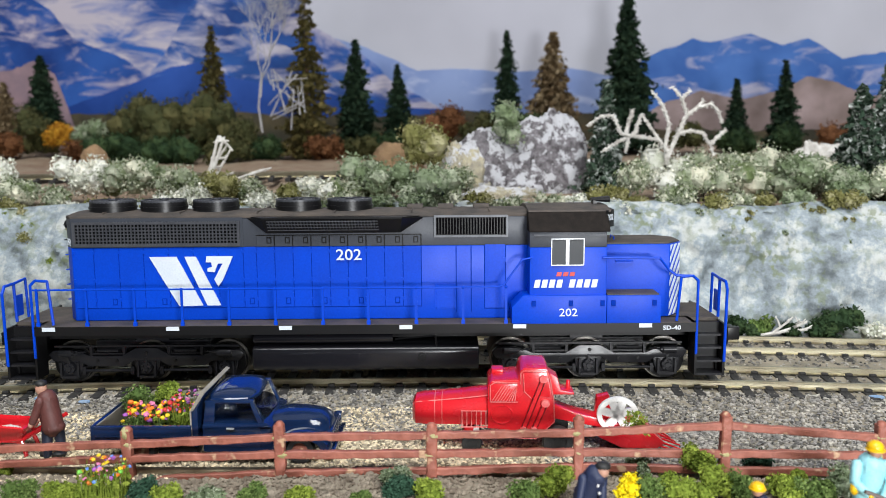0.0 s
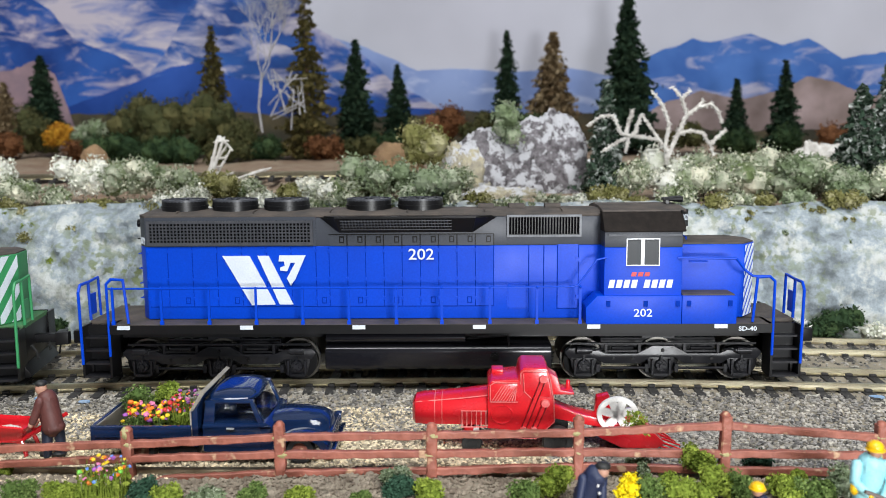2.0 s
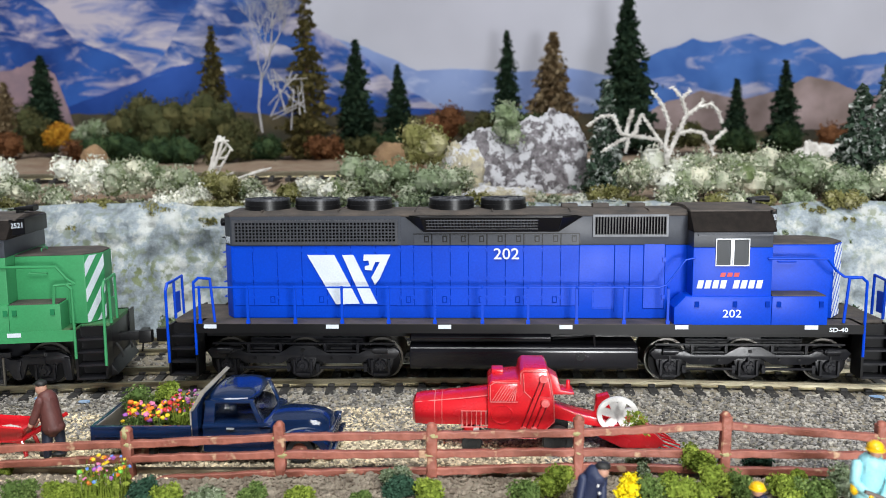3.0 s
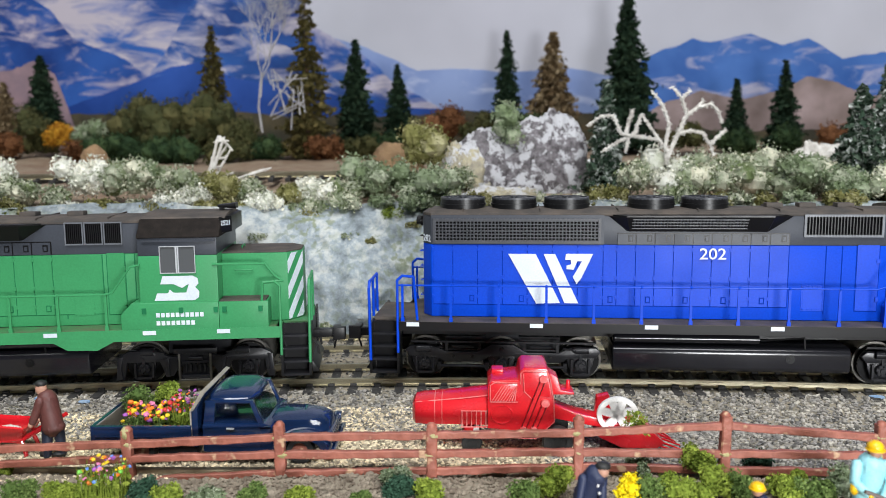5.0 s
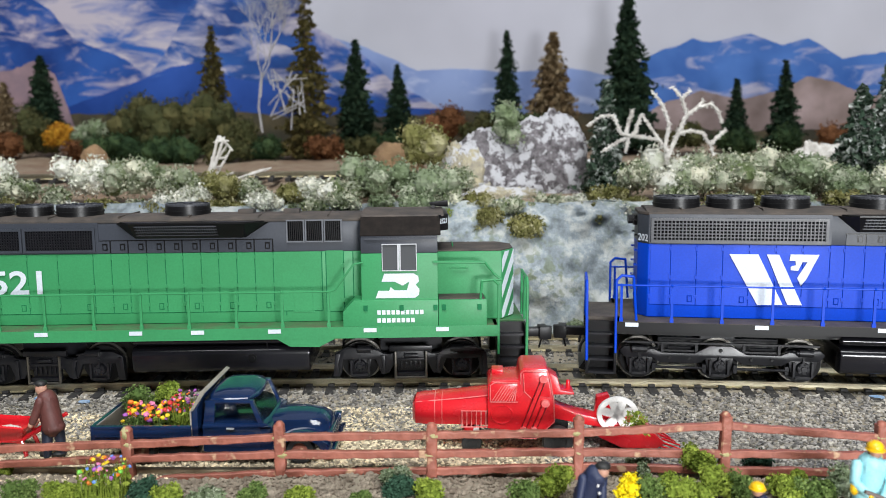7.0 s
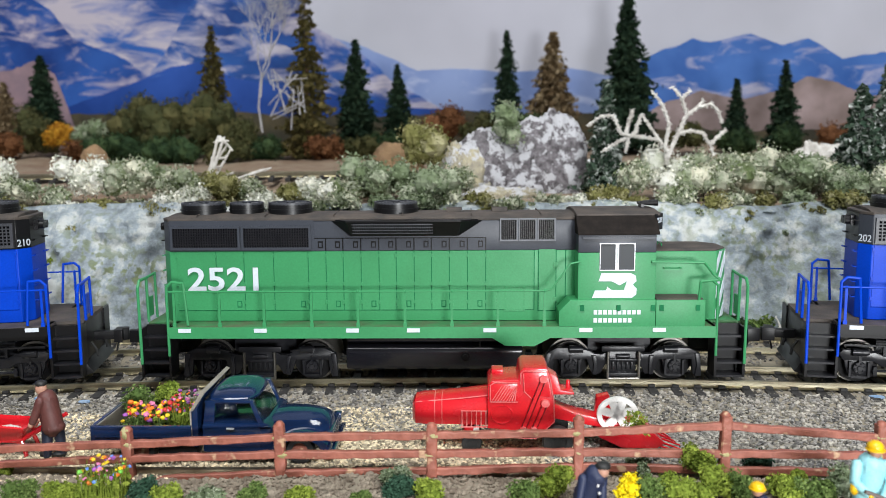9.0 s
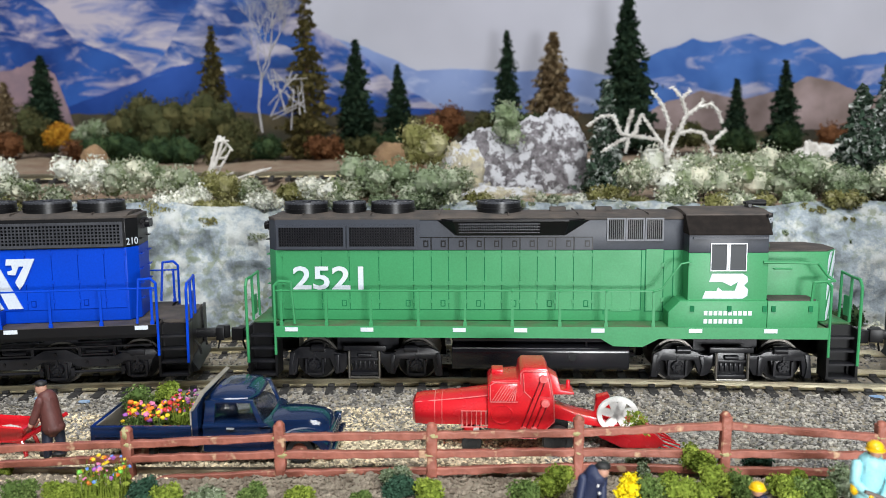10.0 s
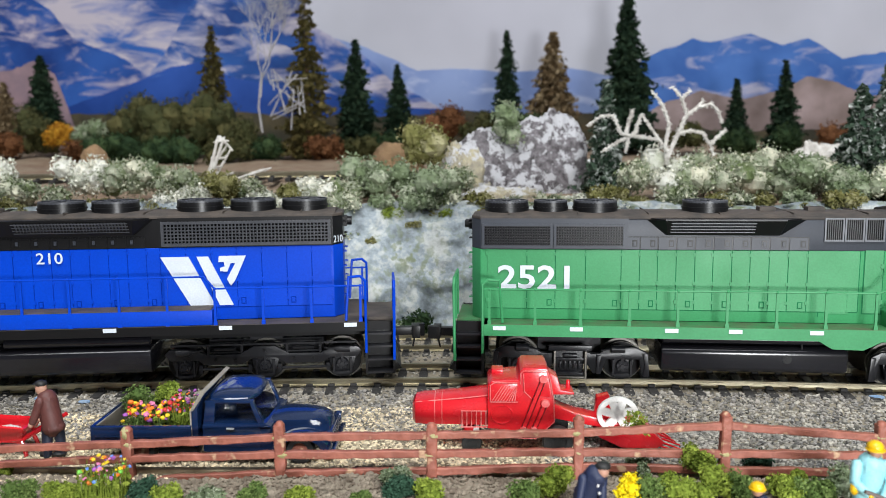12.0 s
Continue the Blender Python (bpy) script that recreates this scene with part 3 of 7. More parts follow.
def bogie(parent, axles, r=5.9, three=True):
    """A truck: two side frames with journal boxes, springs and brake gear, and its bolster."""
    a, b = axles[0], axles[-1]
    mid = (a + b) / 2
    bolster = MB().box(a + 6, b - 6, -6.5, 6.5, 7.5, 12.0).box(mid - 5, mid + 5, -7, 7, 12, 15.5)
    part("bolster", bolster, M["under"], parent)
    for s in (-1, 1):
        y0, y1 = s * 11.2, s * 13.0
        f = MB()
        if three:
            half = [(a - 6.0, 9.2), (a - 4.6, 10.6), (a + 3.0, 10.4), (a + 6.5, 8.8), (mid - 7.5, 8.8), (mid - 3.2, 11.2)]
            low = [(mid - 3.6, 7.5), (mid - 6.6, 5.7), (a + 6.0, 5.7), (a + 3.6, 7.2), (a - 4.6, 7.2)]
        else:
            half = [(a - 7.6, 4.0), (a - 7.0, 9.2), (a - 4.2, 10.6), (a + 4.0, 10.6), (a + 7.0, 8.8), (mid - 6.2, 8.6), (mid - 4.4, 9.6)]
            low = [(mid - 5.2, 5.4), (a + 8.8, 2.6), (a + 6.4, 2.6), (a + 4.8, 7.0), (a - 5.0, 7.0), (a - 5.6, 2.4), (a - 7.0, 2.4)]
        flip = lambda pts: [(2 * mid - x, z) for x, z in reversed(pts)]
        pts = half + flip(half) + flip(low) + low
        f.prism(pts, "y", y0, y1)
        part("side_frame", f, M["under"], parent, bev=0.25)
        for x in axles:
            g = MB()
            g.cyl((x, s * 12.0, 5.0), (x, s * 13.2, 5.0), 1.9, 1.7, seg=14)
            g.cyl((x, s * 13.2, 5.0), (x, s * 13.7, 5.0), 0.8, 0.7, seg=10)
            for i in range(6):
                t = i * math.pi / 3 + 0.3
                g.ball((x + 1.35 * math.cos(t), s * 13.2, 5.0 + 1.35 * math.sin(t)), 0.36, 6, 4)
            g.box(x - 0.35, x + 0.35, s * 12.0, s * 13.3, 6.6, 8.4)
            g.box(x - 2.9, x - 2.3, s * 11.8, s * 13.0, 2.2, 6.8).box(x + 2.3, x + 2.9, s * 11.8, s * 13.0, 2.2, 6.8).box(x - 2.2, x + 2.2, s * 11.8, s * 12.9, 1.8, 2.5)
            part("journal_box", g, M["under"], parent)
            w = 4.2 if three else 3.6
            pd = MB().prism([(x - w, 7.6), (x + w, 7.6), (x + w - 0.5, 5.0), (x + 2.5, 1.9), (x - 2.5, 1.9), (x - w + 0.5, 5.0)], "y", s * 10.9, s * 12.0)
            part("pedestal", pd, M["under"], parent, bev=0.12)
        mids = [(p + q) / 2 for p, q in zip(axles, axles[1:])]
        if three:
            for x in mids:
                bt = MB()
                for dx in (-2.9, 2.9):
                    bt.cyl((x + dx, s * 12.9, 7.3), (x + dx, s * 13.35, 7.3), 0.55, 0.45, seg=10)
                part("frame_bolt", bt, M["black"], parent)
                hg = MB().box(x - 5.4, x - 4.6, s * 11.4, s * 12.6, 8.6, 11.6).box(x + 4.6, x + 5.4, s * 11.4, s * 12.6, 8.6, 11.6).box(x - 4.6, x + 4.6, s * 11.2, s * 12.0, 9.0, 9.5)
                hg.cyl((x - 3.2, s * 12.2, 10.3), (x + 3.2, s * 12.2, 10.3), 0.5, seg=8)
                part("brake_hanger", hg, M["under"], parent)
                part("brake_rod", MB().cyl((x - 8, s * 12.4, 4.2), (x + 8, s * 12.4, 4.2), 0.42, seg=8).box(x - 7.8, x - 6.8, s * 11.4, s * 12.8, 3.0, 5.4).box(x + 6.8, x + 7.8, s * 11.4, s * 12.8, 3.0, 5.4), M["under"], parent)
            part("frame_bolt", MB().cyl((mid, s * 12.9, 9.8), (mid, s * 13.4, 9.8), 0.6, 0.5, seg=10), M["black"], parent)
            for x, k in ((a, 1), (b, -1)):
                cy = MB().cyl((x - k * 2.4, s * 13.5, 9.9), (x + k * 1.6, s * 13.5, 9.9), 1.15, seg=12).cyl((x + k * 1.6, s * 13.5, 9.9), (x + k * 2.2, s * 13.5, 9.9), 0.8, seg=10)
                cy.cyl((x + k * 2.2, s * 13.5, 9.9), (x + k * 5.4, s * 13.2, 10.3), 0.32, seg=6)
                part("brake_cylinder", cy, M["under"], parent, smooth=True)
        else:
            sp = MB()
            for i in range(5):
                sp.box(mid - 3.2 + 1.4 * i, mid - 2.6 + 1.4 * i, s * 12.2, s * 13.6, 4.0, 6.4)
            sp.box(mid - 4.0, mid + 4.0, s * 11.0, s * 12.8, 2.2, 6.8).box(mid - 4.4, mid + 4.4, s * 11.4, s * 13.9, 2.0, 3.0).box(mid - 4.4, mid + 4.4, s * 11.4, s * 13.9, 6.6, 7.4)
            part("spring_pocket", sp, M["under"], parent, bev=0.1)
            part("spring_plank", MB().box(mid - 6.4, mid + 6.4, s * 12.6, s * 13.8, 9.6, 11.2).cyl((mid - 2, s * 13.6, 8.2), (mid + 2, s * 13.6, 8.2), 0.7, seg=10), M["under"], parent, bev=0.15)
            for x, k in ((a, 1), (b, -1)):
                cy = MB().cyl((x - k * 0.6, s * 13.5, 10.4), (x + k * 3.4, s * 13.5, 10.4), 1.15, seg=12).cyl((x + k * 3.4, s * 13.5, 10.4), (x + k * 6.4, s * 13.2, 9.8), 0.3, seg=6)
                part("brake_cylinder", cy, M["under"], parent, smooth=True)
                part("brake_shoe", MB().prism([(x - k * 5.9, 9.0), (x - k * 7.4, 9.0), (x - k * 8.0, 2.0), (x - k * 6.0, 2.0), (x - k * 6.6, 5.5)], "y", s * 11.4, s * 13.6), M["under"], parent, bev=0.12)
                part("brake_shoe", MB().prism([(x + k * 6.2, 8.4), (x + k * 7.6, 8.4), (x + k * 7.8, 2.6), (x + k * 6.4, 2.6), (x + k * 6.9, 5.5)], "y", s * 13.0, s * 13.8), M["under"], parent, bev=0.12)
        if three:
            part("top_bar", MB().box(a - 4.4, b + 4.4, s * 11.4, s * 12.4, 11.4, 11.95), M["under"], parent)
        if not three:
            k = MB()
            for dx in (-4.6, 4.6):
                k.cyl((mid + dx, s * 14.6, 1.4), (mid + dx, s * 14.6, 9.8), 0.42, seg=7)
            k.cyl((mid - 4.6, s * 14.6, 1.7), (mid + 4.6, s * 14.6, 1.7), 0.35, seg=7)
            part("step_hanger", k, M["steel"], parent, "bare metal truck hanger")
    for x in axles:
        wheelset(parent, x, r)


def handrail(parent, material, run, z, posts, base, face, y=17.6):
    """One side's handrail: a thin bar on flat stanchions."""
    m = MB()
    m.tube([(x, face * y, zz) for x, zz in run], 0.28, 7)
    part("handrail", m, material, parent, smooth=True)
    for x, zz in posts:
        s = MB().box(-0.36, 0.36, -0.22, 0.22, 0, zz - base).box(-0.55, 0.55, -0.35, 0.35, 0, 2.6).ball((0, 0, zz - base), 0.5, 6, 4)
        ob = part("stanchion", s, material, parent)
        ob.matrix_basis = pose(x * 0.001, face * y * 0.001, base * 0.001)


def end_platform(parent, x0, sx, material, top, tread, rail, near, rise):
    """Steps, pilot, end handrails and coupler at one end. x0: where the side sill stops, sx: which way is out."""
    X = lambda d: x0 + sx * d
    p = MB().prism([(X(-1), -18), (X(0), -18), (X(0.5), -11.5), (X(8.6), -11.5), (X(8.6), 11.5), (X(0.5), 11.5), (X(0), 18), (X(-1), 18)], "z", top - 1.2, top)
    p.box(X(-1), X(-9.5), -10.35, 10.35, top - 0.85, top)
    part("end_platform", p, tread, parent)
    pil = MB().box(X(6.9), X(8.6), -12.0, 12.0, 5.5, top - 1.2)
    pil.prism([(X(7.6), 2.6), (X(8.8), 2.6), (X(11.0), 3.2), (X(8.8), 6.6), (X(7.6), 6.6)], "y", -13.5, 13.5)
    part("pilot", pil, M["black"], parent, bev=0.2)
    for s in (-1, 1):
        for i, z in enumerate((3.4, 7.3, 11.2, 15.0)):
            st = MB()
            st.box(X(0.6), X(8.6), s * 11.5, s * (17.6 - 0.5 * i), z - 0.5, z + 0.1)
            part("step", st, M["under"], parent)
            part("step_riser", MB().box(X(0.7), X(8.3), s * (12.0 + 0.5 * i), s * (12.3 + 0.5 * i), z + 0.1, z + 3.3), M["black"], parent)
        part("step_stringer", MB().box(X(0.0), X(0.7), s * 11, s * 17.6, 2.9, top - 0.6), M["black"], parent)
        part("step_stringer", MB().box(X(8.3), X(9.0), s * 11, s * 17.6, 2.9, top - 0.6), M["black"], parent)
        v = MB()
        v.tube([(X(0.3), s * 17.8, 9.5), (X(0.3), s * 17.9, rail + 1.5), (X(-1.2), s * 17.8, rail + 2.9), (X(-4.6), s * 17.6, rail + 2.6), (X(-5.6), s * 17.5, top + 0.4)], 0.42)
        if s == near:
            v.tube([(X(8.7), s * 17.7, 7.0), (X(8.9), s * 17.7, rail + rise - 2.0), (X(8.9), s * 16.2, rail + rise), (X(8.9), s * 11.0, rail + rise), (X(8.9), s * 10.4, top)], 0.45)
            v.tube([(X(8.9), s * 10.6, rail + rise), (X(8.9), s * 4.0, rail + rise + 0.4), (X(8.9), s * 3.4, top)], 0.42)
            v.box(X(8.7), X(9.2), s * 6.4, s * 10.2, top + 1.5, rail - 3.0)
        part("end_handrail", v, material, parent, smooth=True)
    c = MB().box(X(7.5), X(16.0), -1.4, 1.4, 10.6, 13.2)
    c.prism([(X(14.8), -2.6), (X(18.6), -2.4), (X(19.0), -0.4), (X(17.2), 0.2), (X(17.4), 2.8), (X(14.8), 2.6)], "z", 9.8, 13.8)
    c.cyl((X(15.0), 0.3, 6.5), (X(15.8), -0.6, 10), 0.35, seg=6)
    part("coupler", c, M["black"], parent, bev=0.2)
    hose = MB()
    for y in (-6, 6):
        hose.tube([(X(8.8), y, 11), (X(10.2), y, 9), (X(10.6), y, 6.5)], 0.4, 6)
    part("air_hose", hose, M["rubber"], parent)


def fan(parent, x, z, r=6.2):
    """A roof fan: drum, rim, grille ring and hub."""
    f = MB()
    f.cyl((x, 0, z - 0.6), (x, 0, z + 2.9), r * 1.02, r, seg=36)
    f.cyl((x, 0, z + 1.0), (x, 0, z + 1.5), r * 1.05, seg=36)
    drum = part("roof_fan", f, M["drum"], parent, smooth=True)
    f = MB()
    n = 36
    for rr, h in ((r, 3.4), (r * 0.66, 3.2)):
        vs, fs = [], []
        for i in range(n):
            c, s = math.cos(2 * math.pi * i / n), math.sin(2 * math.pi * i / n)
            vs += [(x + c * rr, s * rr, z + 2.7), (x + c * rr, s * rr, z + h), (x + c * (rr - 0.6), s * (rr - 0.6), z + h), (x + c * (rr - 0.6), s * (rr - 0.6), z + 2.7)]
        for i in range(n):
            a, b = i * 4, (i + 1) % n * 4
            fs += [(a + j, b + j, b + (j + 1) % 4, a + (j + 1) % 4) for j in range(4)]
        f.add(vs, fs)
    part("fan_guard", f, M["bars"], drum, smooth=True)
    for i in range(8):
        t = i * math.pi / 4
        part("guard_spoke", MB().cyl((x, 0, z + 3.1), (x + (r - 0.4) * math.cos(t), (r - 0.4) * math.sin(t), z + 3.1), 0.22, seg=5), M["bars"], drum)
    part("fan_hub", MB().cyl((x, 0, z + 2.6), (x, 0, z + 3.6), 1.4, seg=14), M["bars"], drum, smooth=True)


def mesh_grille(parent, x0, x1, z0, z1, y, face, nx, nzz, name="radiator_grille", frame=0.7, mat_key="bars", rim="bars"):
    """A framed grille: a recessed bed, near-black for the shade behind, crossing bars and a rim."""
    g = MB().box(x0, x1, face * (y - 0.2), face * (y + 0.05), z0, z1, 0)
    for i in range(nx + 1):
        x = x0 + (x1 - x0) * i / nx
        g.box(x - 0.15, x + 0.15, face * y, face * (y + 0.42), z0, z1, 1)
    for i in range(nzz + 1):
        z = z0 + (z1 - z0) * i / nzz
        g.box(x0, x1, face * y, face * (y + 0.3), z - 0.17, z + 0.17, 1)
    for a, b, c, d in ((x0 - frame, x1 + frame, z0 - frame, z0), (x0 - frame, x1 + frame, z1, z1 + frame), (x0 - frame, x0, z0, z1), (x1, x1 + frame, z0, z1)):
        g.box(a, b, face * (y - 0.2), face * (y + 0.5), c, d, 2)
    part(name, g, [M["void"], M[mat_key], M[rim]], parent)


def bars(name, parent, words, u0, u1, z0, z1, face, depth, material, slant=0.0, thick=0.06):
    """A line of writing as plain bars, one for each letter space."""
    n = sum(words) + 0.7 * (len(words) - 1)
    step, u = (u1 - u0) / n, u0
    for w in words:
        for _ in range(w):
            pts = [(u, z0), (u + step * 0.74, z0), (u + step * 0.74 + slant, z1), (u + slant, z1)]
            part(name, MB().prism([(-face * p, q) for p, q in pts], "y", face * depth, face * (depth + thick)), material, parent)
            u += step
        u += step * 0.7


def poly(name, parent, shapes, face, depth, material, thick=0.07):
    m = MB()
    for pts in shapes:
        m.prism([(-face * p, q) for p, q in pts], "y", face * depth, face * (depth + thick))
    return part(name, m, material, parent)


def locomotive(label, group, kind, face, number, off):
    """A road diesel. kind: its measures and colours; face: the side that the viewer sees; off: its place in the train."""
    P = KINDS[kind]
    body, hx0, hx1 = M[P["paint"]], P["hood"][0], P["hood"][1]
    zs, zt, zb = P["sill"], P["roof"], P["band"]
    upper = M["grey"] if face < 0 else M["drum"]
    deck = M["dusty"] if kind == "six_axle" else M["greendeck"]
    t = tagged(new("diesel_locomotive"), label, "locomotive", group)
    # long hood with chamfered rear corners
    plan = lambda h: [(hx0 - 0.8, -h + 3.8), (hx0 + 2.0, -h), (hx1, -h), (hx1, h), (hx0 + 2.0, h), (hx0 - 0.8, h - 3.8)]
    part("hood_lower", MB().prism(plan(10.5), "z", zs, zb), body, t, bev=0.25)
    part("hood_upper", MB().prism(plan(10.45), "z", zb, zt - 0.8), upper, t, "dark upper hood band", bev=0.2)
    top = MB().prism(plan(10.6), "z", zt - 0.8, zt + 0.05)
    top.prism([(-9.9, zt + 0.05), (-8.8, zt + 0.6), (-3, zt + 1.0), (3, zt + 1.0), (8.8, zt + 0.6), (9.9, zt + 0.05)], "x", hx0 + 1.4, hx1)
    for i in range(6):
        x = hx0 + (i + 0.5) * (hx1 - hx0) / 6
        top.box(x - 0.15, x + 0.15, -9.6, 9.6, zt + 0.6, zt + 1.15)
    for x, y in P["rooflifts"]:
        top.box(x - 2.4, x + 2.4, y - 2, y + 2, zt, zt + 2.2)
    part("hood_roof", top, M["dusty"], t, "hood roof under brown dust", bev=0.1)
    # black radiator end
    for s in (-1, 1):
        rx0, rx1, rz0, rz1 = P["radiator"]
        part("radiator_panel", MB().box(hx0 + 2.2, rx1 + 1.6, s * 10.4, s * 10.62, zb + 0.1, zt - 0.6), upper, t)
        if P["twin"]:
            xm = (rx0 + rx1) / 2
            mesh_grille(t, rx0, xm - 0.9, rz0, rz1, 10.7, s, 26, 7, mat_key="under", rim="grey")
            mesh_grille(t, xm + 0.9, rx1, rz0, rz1, 10.7, s, 26, 7, mat_key="under", rim="grey")
        else:
            mesh_grille(t, rx0, rx1, rz0, rz1, 10.7, s, 46, 6)
        # flared dynamic-brake intake
        fx0, fx1 = P["flare"]
        fl = MB()
        st = [(fx0, fx0 + 5.4, 10.5, 10.5), (fx0 + 4.8, fx0 + 6.0, 14.2, 11.4), (fx1 - 6.4, fx1 - 7.6, 14.2, 11.4), (fx1, fx1 - 7.0, 10.5, 10.5)]
        for (ta, ba, ya, qa), (tb, bb, yb, qb) in zip(st, st[1:]):
            vs = [(ta, s * 10.3, zt - 0.9), (tb, s * 10.3, zt - 0.9), (tb, s * yb, zt - 0.9), (ta, s * ya, zt - 0.9),
                  (ba, s * 10.3, zt - 5.4), (bb, s * 10.3, zt - 5.4), (bb, s * qb, zt - 5.4), (ba, s * qa, zt - 5.4)]
            fl.add(vs, [(0, 1, 2, 3), (4, 7, 6, 5), (3, 2, 6, 7), (0, 4, 5, 1), (1, 5, 6, 2), (0, 3, 7, 4)])
        fl.prism([(fx0 + 0.6, s * 10), (fx0 + 4.8, s * 14.5), (fx1 - 6.4, s * 14.5), (fx1 - 0.6, s * 10)], "z", zt - 0.92, zt - 0.45)
        part("brake_flare", fl, M["black"], t)
        lv = MB()
        n = 34
        for i in range(n):
            x = fx0 + 7 + (P["louvre"] - 7) * i / n
            lv.add([(x, s * 14.1, zt - 1.3), (x + 0.45, s * 14.3, zt - 1.3), (x + 0.45, s * 11.7, zt - 4.9), (x, s * 11.5, zt - 4.9)], [(0, 1, 2, 3)])
        for k in range(4):
            f = (k + 0.5) / 4
            yy, zz = 14.25 - 2.6 * f, zt - 1.2 - 3.7 * f
            lv.box(fx0 + 6.5, fx0 + P["louvre"] + 0.5, s * yy, s * (yy + 0.28), zz - 0.12, zz + 0.12)
        part("flare_louvre", lv, M["bars"], t)
        # intake behind the cab
        ix0, ix1, iz0, iz1 = P["intake"]
        if P["twin"]:
            w = (ix1 - ix0) / 3
            for i in range(3):
                mesh_grille(t, ix0 + i * w + 0.5, ix0 + (i + 1) * w - 0.5, iz0, iz1, 10.5, s, 8, 1, "intake_grille", 0.4, "drum", "rim")
        else:
            mesh_grille(t, ix0, ix1, iz0, iz1, 10.5, s, 24, 1, "intake_grille", 0.6, "drum", "rim")
        # hood doors, each a plate of its own with hinges and latches
        for i, (a, b) in enumerate(zip(P["doors"], P["doors"][1:])):
            d = MB().box(a + 0.13, b - 0.13, s * 10.42, s * 10.68, P["door_z"][0], zb - 0.12)
            part("hood_door", d, body, t)
            # The darker strips put groove shade between the doors.
            sm = MB().box(b - 0.16, b + 0.16, s * 10.5, s * 10.58, P["door_z"][0], zb - 0.1).box(a, b, s * 10.5, s * 10.57, P["door_z"][0] - 0.25, P["door_z"][0])
            part("door_joint", sm, M["seam_" + P["paint"]], t)
            if P["upper"][0] < a < P["upper"][1]:
                part("upper_door", MB().box(a + 0.2, b - 0.2, s * 10.4, s * 10.7, zb + 0.15, zt - 6.2), upper, t)
            hg = MB()
            for z in (P["door_z"][0] + 2.4, zb - 10.0, zb - 1.4):
                hg.box(a - 0.42, a + 0.28, s * 10.6, s * 10.86, z - 0.5, z + 0.5)
            if i % 2:
                part("latch", MB().box(b - 2.5, b - 1.0, s * 10.6, s * 10.74, P["door_z"][0] + 0.8, P["door_z"][0] + 2.8), M["seam_" + P["paint"]], t)
                hg.box(b - 2.2, b - 1.3, s * 10.7, s * 10.86, P["door_z"][0] + 1.1, P["door_z"][0] + 2.5)
            part("hinge", hg, body, t)
            if P["upper"][0] < a < P["upper"][1]:
                part("latch", MB().box(b - 2.3, b - 0.8, s * 10.6, s * 10.8, zb + 1.0, zb + 3.0, 0).box(b - 1.95, b - 1.15, s * 10.7, s * 10.98, zb + 1.3, zb + 2.5, 1), [M["black"], M["grey"]], t)
                part("upper_joint", MB().box(b - 0.18, b + 0.18, s * 10.5, s * 10.56, zb + 0.1, zt - 6.0).box(a, b, s * 10.5, s * 10.56, zt - 6.2, zt - 5.9), M["black"], t)
        xa, xb = P["access"]
        part("access_door", MB().box(xa, xb, s * 10.4, s * 10.72, zs + 3.2, zb + 0.2).box(xb - 0.6, xb + 0.3, s * 10.6, s * 11.0, zs + 6, zs + 7.2).box(xb - 0.6, xb + 0.3, s * 10.6, s * 11.0, zb - 5, zb - 3.8), body, t)
        part("door_joint", MB().box(xa - 0.3, xb + 0.3, s * 10.4, s * 10.56, zs + 2.9, zb - 0.1), M["seam_" + P["paint"]], t)
        for x in P["seams"]:
            part("panel_joint", MB().box(x - 0.15, x + 0.15, s * 10.4, s * 10.58, zs + 2.0, zb - 0.1), M["seam_" + P["paint"]], t)
        bx = P["bolted"]
        bp = MB().box(bx, bx + 6.4, s * 10.4, s * 10.66, zs + 3.0, zs + 10.6)
        for i in range(5):
            for z in (zs + 3.4, zs + 10.2):
                bp.ball((bx + 0.5 + i * 1.35, s * 10.68, z), 0.2, 5, 4)
            for x in (bx + 0.4, bx + 6.0):
                bp.ball((x, s * 10.68, zs + 3.6 + i * 1.6), 0.2, 5, 4)
        part("bolted_panel", bp, body, t)
    for x, r in P["fans"]:
        fan(t, x, zt + 0.8, r)
    # rear end: headlight, grab irons
    e = MB().box(hx0 - 2.0, hx0 + 0.4, -3.0, 3.0, zt - 4.6, zt - 1.6)
    for y in (-1.4, 1.4):
        e.cyl((hx0 - 3.4, y, zt - 3.1), (hx0 - 1.6, y, zt - 3.1), 1.25, seg=14)
    part("rear_headlight", e, M["black"], t)
    for i in range(6):
        z = zs + 6 + i * 4.6
        for y in (-6.6, 4.0):
            gi = MB().tube([(hx0 - 0.7, y, z), (hx0 - 1.7, y, z), (hx0 - 1.7, y + 2.6, z), (hx0 - 0.7, y + 2.6, z)], 0.16, 5)
            part("grab_iron", gi, M["black"] if z > zb else body, t)
    # cab
    c0, c1 = P["cab"]
    zc = P["eave"]
    part("cab_side_wall", MB().box(c0, c1, -17.2, 17.2, zs - 1.4, zb + 0.05), body, t, bev=0.3)
    part("cab_upper_wall", MB().box(c0 + 0.02, c1 - 0.02, -17.15, 17.15, zb + 0.05, zc), M["grey"], t, bev=0.2)
    rf = MB().prism([(-17.5, zc), (-17.5, zc + 0.5), (-12.6, zt + 0.6), (12.6, zt + 0.6), (17.5, zc + 0.5), (17.5, zc)], "x", c0 - 0.15, c1 + 0.9)
    part("cab_roof_side", rf, M["matt"], t, "flat black cab roof", bev=0.25)
